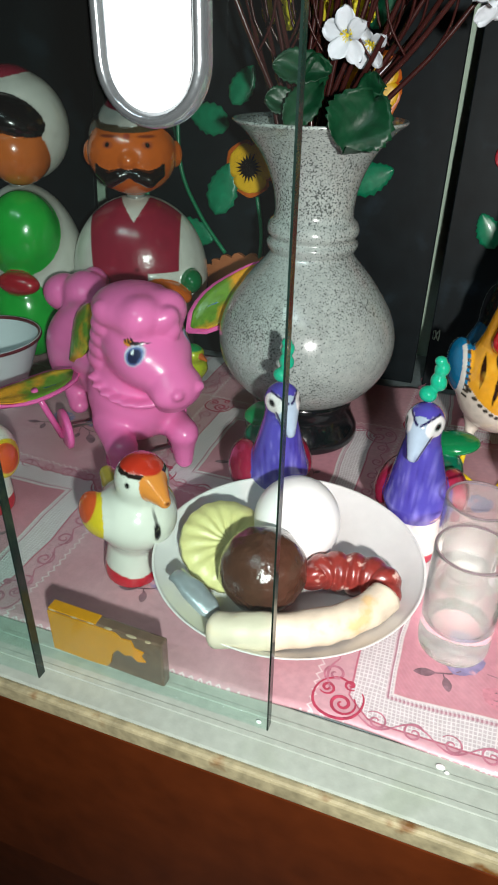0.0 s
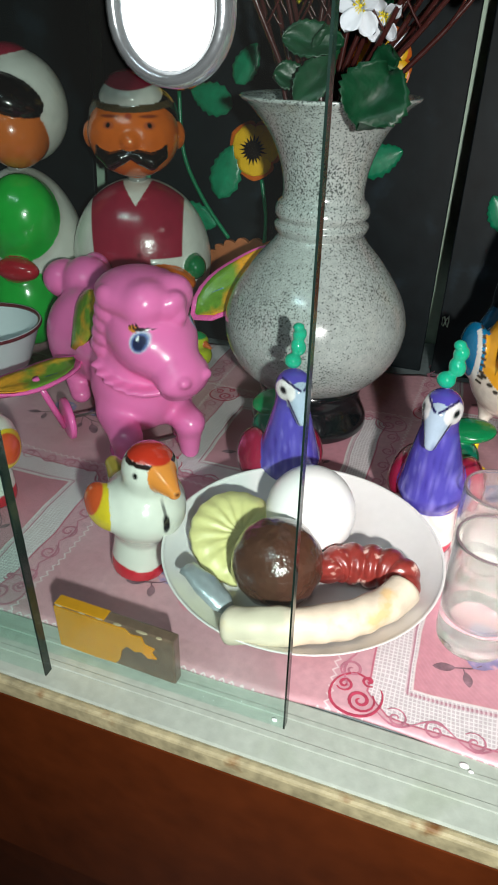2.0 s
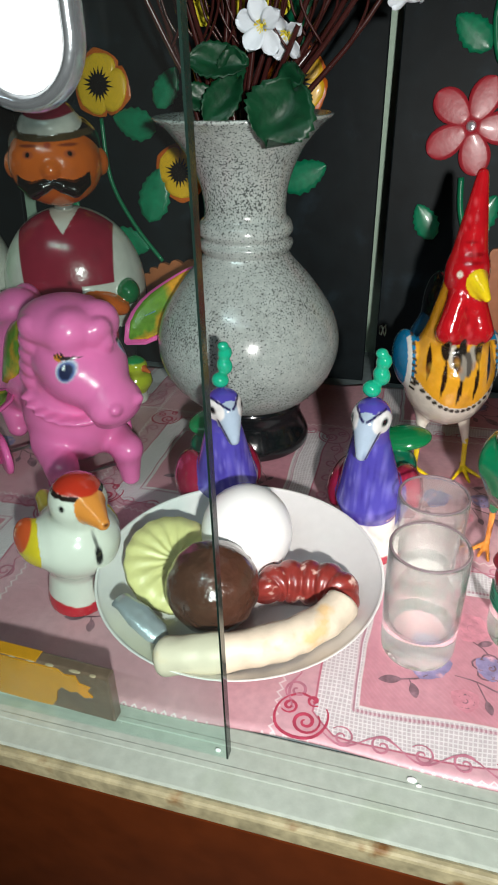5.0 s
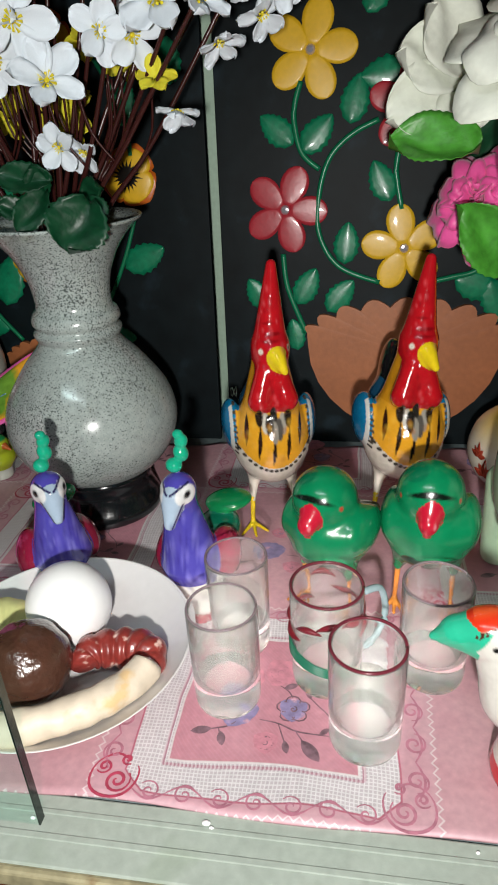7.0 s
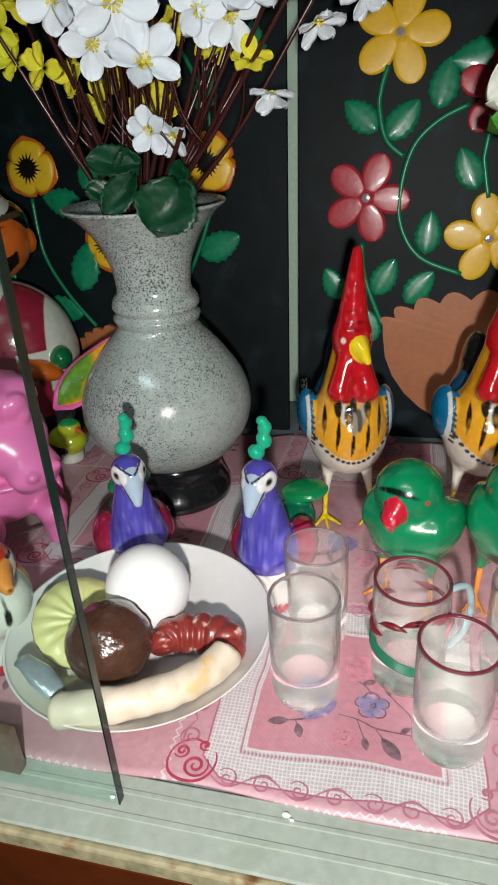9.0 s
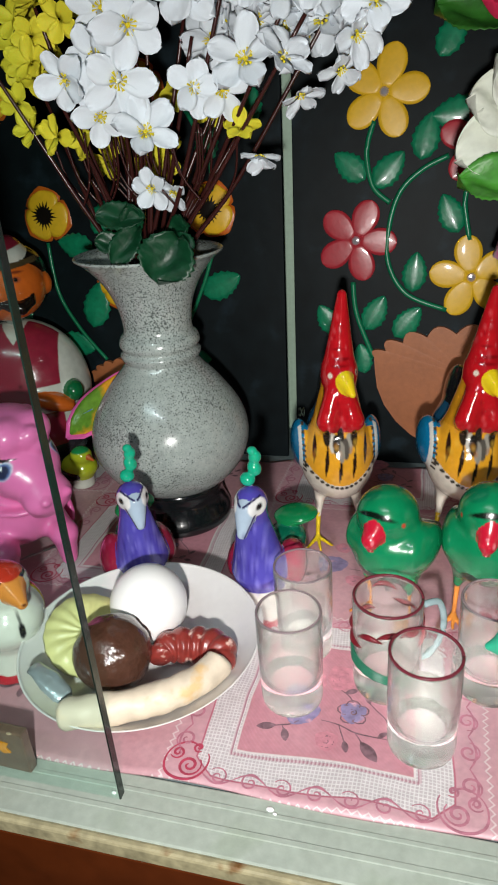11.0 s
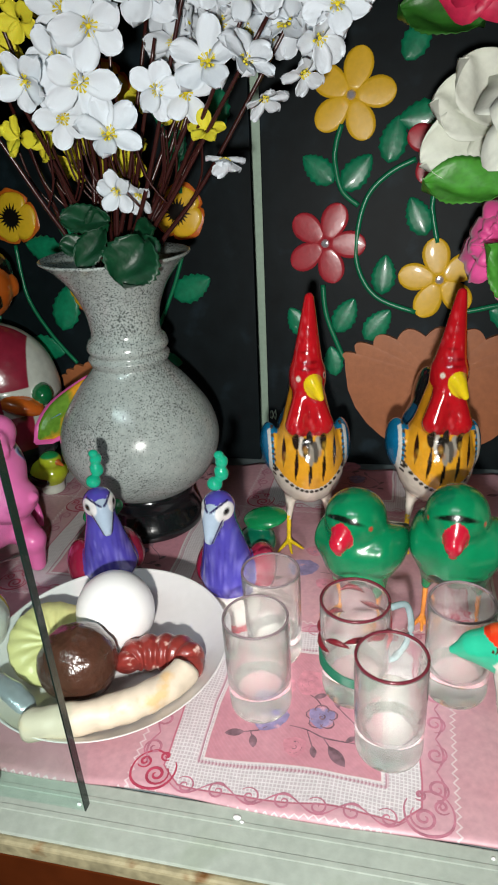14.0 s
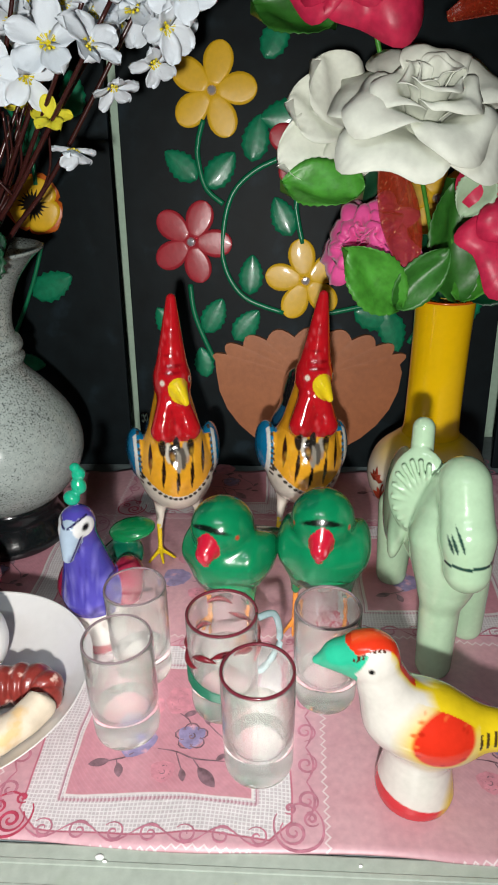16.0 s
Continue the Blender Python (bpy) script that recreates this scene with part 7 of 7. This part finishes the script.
def rose_petal(turn, half, r0, r1, h, roll, size, seed, wave=1.0):
    """One petal: a sector of a flaring cup, wound a little outwards, with a rolled wavy rim."""
    bm = bmesh.new()
    nu, nv, rows = 22, 11, []
    for i in range(nv + 1):
        row = []
        for j in range(nu + 1):
            u = 2 * j / nu - 1
            v = (i / nv) * (1 - 0.30 * abs(u) ** 3.5 + 0.03 * math.sin(4 * u + seed))
            ang = turn + half * u
            rad = r0 + (r1 - r0) * v ** 1.35 + 0.028 * u * (0.4 + v) + wave * (0.034 * math.sin(6 * u + seed) + 0.006 * math.sin(13 * u + 3 * seed)) * v ** 3
            z = h * math.sin(0.5 * math.pi * v) ** 0.9 + wave * (0.024 * math.sin(7 * u + 2 * seed) + 0.005 * math.sin(15 * u + seed)) * v ** 4
            over = max(0.0, v - 0.72) / 0.28
            rad += roll * 0.10 * over ** 1.5
            z -= roll * 0.10 * over ** 2.2
            row.append(Vector((size * rad * math.cos(ang), size * rad * math.sin(ang), size * z)))
        rows.append(row)
    vs = [[bm.verts.new(p) for p in row] for row in rows]
    for i in range(nv):
        for j in range(nu):
            bm.faces.new((vs[i][j], vs[i][j + 1], vs[i + 1][j + 1], vs[i + 1][j]))
    bm.normal_update()
    back = [[bm.verts.new(p.co - 0.0005 * p.normal) for p in row] for row in vs]
    for i in range(nv):
        for j in range(nu):
            bm.faces.new((back[i][j], back[i + 1][j], back[i + 1][j + 1], back[i][j + 1]))
    for i in range(nv):
        bm.faces.new((vs[i][0], vs[i + 1][0], back[i + 1][0], back[i][0]))
        bm.faces.new((vs[i][nu], back[i][nu], back[i + 1][nu], vs[i + 1][nu]))
    for j in range(nu):
        bm.faces.new((vs[nv][j], vs[nv][j + 1], back[nv][j + 1], back[nv][j]))
    return bm


def rose(parent, name, x, y, z, size, paint, face, seed, label):
    """A rose of nested cupped petals, opening along +z."""
    r = random.Random(seed)
    hub = part(name, lathe(smooth_profile([(0.0, -0.06 * size), (0.07 * size, -0.03 * size), (0.09 * size, 0.06 * size), (0.06 * size, 0.26 * size), (0.0, 0.33 * size)], 4), 20), paint, parent, label)
    hub.matrix_basis = Matrix.Translation((x, y, z)) @ Vector(face).to_track_quat("Z", "Y").to_matrix().to_4x4()
    open_cup = ((2, 105, 0.05, 0.12, 0.47, 0.1), (3, 76, 0.08, 0.20, 0.46, 0.2), (3, 72, 0.09, 0.31, 0.44, 0.5), (4, 56, 0.08, 0.46, 0.36, 1.0), (4, 54, 0.06, 0.56, 0.22, 1.2))
    full = ((2, 105, 0.03, 0.09, 0.40, 0.1), (3, 76, 0.05, 0.155, 0.41, 0.3), (4, 60, 0.06, 0.25, 0.40, 0.5), (5, 50, 0.06, 0.38, 0.35, 0.9), (5, 46, 0.06, 0.50, 0.24, 1.1))
    for ring, (n, half, r0, r1, h, roll) in enumerate(open_cup if paint is ROSE_WHITE else full):
        for k in range(n):
            a = 2 * math.pi * k / n + 0.6 * ring + r.uniform(-0.12, 0.12)
            part("petal", rose_petal(a, radians(half), r0, r1 * r.uniform(0.93, 1.07), h * r.uniform(0.92, 1.08), roll, size, r.uniform(0, 6), 1.7 if paint is ROSE_PINK else 1.15), paint, hub)
    return hub


def rose_bunch():
    b = thing("rose_bouquet", YX, YY, 0.0, 0, "artificial red, pink and cream satin roses in the yellow vase", "bouquet")
    spec = (("cream_rose", -0.044, -0.060, 0.310, 0.088, ROSE_WHITE, (0.05, -0.58, 0.82), 1, "cream satin rose"),
            ("red_rose", -0.084, -0.045, 0.412, 0.104, ROSE_RED, (-0.02, -0.95, 0.28), 3, "red satin rose"),
            ("pink_rose", -0.064, -0.040, 0.236, 0.062, ROSE_PINK, (-0.62, -0.62, 0.45), 4, "hot pink satin rose"),
            ("red_rose", 0.032, -0.050, 0.254, 0.090, ROSE_RED, (0.25, -0.85, 0.40), 5, "red satin rose"))
    for s in spec:
        rose(b, *s)
        mid = max(0.214, 0.5 * (0.20 + s[3]))
        part("stem", tube_mesh(smooth_profile([(0.1 * s[1], 0.0, 0.16), (0.2 * s[1], 0.1 * s[2], 0.202), (0.6 * s[1], 0.6 * s[2], mid), (s[1], s[2] + 0.006, s[3] - 0.004)], 5), 0.0016, 6), BRIGHT_LEAF, b)
    half = part("cream_rose", lathe(smooth_profile([(0.0, -0.003), (0.006, 0.0), (0.008, 0.008), (0.0, 0.016)], 4), 16), ROSE_WHITE, b, "half open cream satin rose")
    half.location = (-0.080, -0.022, 0.316)
    for p1, w, roll in (((-0.040, -0.024, 0.018), 0.046, 12), ((-0.046, -0.030, -0.020), 0.044, -18), ((-0.022, -0.022, 0.038), 0.046, 25), ((-0.006, -0.028, -0.030), 0.036, 0)):
        o = part("petal", petal_sheet(Vector(p1).length, w, cup=0.22, curl=0.22, ruffle=0.07, nu=10, nv=12), ROSE_WHITE, half)
        o.matrix_basis = laid((0, 0, 0), p1, (-0.1, -0.95, 0.3), roll)
    pale = mat("pale_green_fabric_leaf", "9fb89a", 0.45, spread=0.15, scale=60, bump=0.2)
    olive = mat("olive_green_fabric_leaf", "2f6a24", 0.42, spread=0.3, scale=60, bump=0.25)
    for p0, p1, w, m, roll in (((-0.076, -0.060, 0.272), (-0.130, -0.050, 0.282), 0.045, BRIGHT_LEAF, 20), ((-0.052, -0.076, 0.206), (-0.088, -0.094, 0.246), 0.038, BRIGHT_LEAF, -15),
                               ((-0.052, -0.078, 0.206), (-0.022, -0.084, 0.244), 0.028, olive, 15), ((-0.095, -0.020, 0.372), (-0.150, -0.015, 0.388), 0.046, olive, 10),
                               ((-0.030, -0.045, 0.398), (0.045, -0.035, 0.424), 0.042, BRIGHT_LEAF, -20), ((0.000, -0.026, 0.198), (-0.012, -0.034, 0.282), 0.050, olive, 10),
                               ((0.006, -0.026, 0.198), (0.030, -0.032, 0.285), 0.048, BRIGHT_LEAF, -20), ((-0.010, -0.022, 0.198), (-0.030, -0.030, 0.245), 0.036, CLOTH_LEAF, 10),
                               ((0.010, -0.018, 0.198), (0.050, -0.022, 0.225), 0.040, CLOTH_LEAF, 0), ((0.000, -0.070, 0.288), (-0.014, -0.074, 0.262), 0.026, pale, 0),
                               ((-0.050, -0.020, 0.30), (-0.070, -0.010, 0.250), 0.040, CLOTH_LEAF, 0), ((-0.070, -0.01, 0.40), (-0.135, 0.0, 0.42), 0.045, CLOTH_LEAF, 0), ((0.02, -0.02, 0.34), (0.075, -0.02, 0.37), 0.045, olive, 0)):
        ln = (Vector(p1) - Vector(p0)).length
        o = part("leaf", petal_sheet(ln, w, cup=0.10, curl=0.12, point=0.62, nu=10, nv=30, serrate=0.03, ruffle=0.07, fold=0.18), m, b)
        o.matrix_basis = laid(p0, p1, (0.0, -0.85, 0.5), roll)
    for p0, p1, w in (((-0.070, -0.095, 0.306), (-0.044, -0.080, 0.232), 0.026), ((-0.002, -0.085, 0.300), (0.070, -0.070, 0.345), 0.034), ((-0.030, -0.050, 0.372), (0.060, -0.040, 0.410), 0.030)):
        o = part("net_ribbon", petal_sheet((Vector(p1) - Vector(p0)).length, w, cup=0.25, curl=0.05, ruffle=0.06, nu=8, nv=12, thick=0.0004), NET, b, "red glitter net")
        o.matrix_basis = laid(p0, p1, (0.0, -0.9, 0.4))
    return b


rose_bunch()
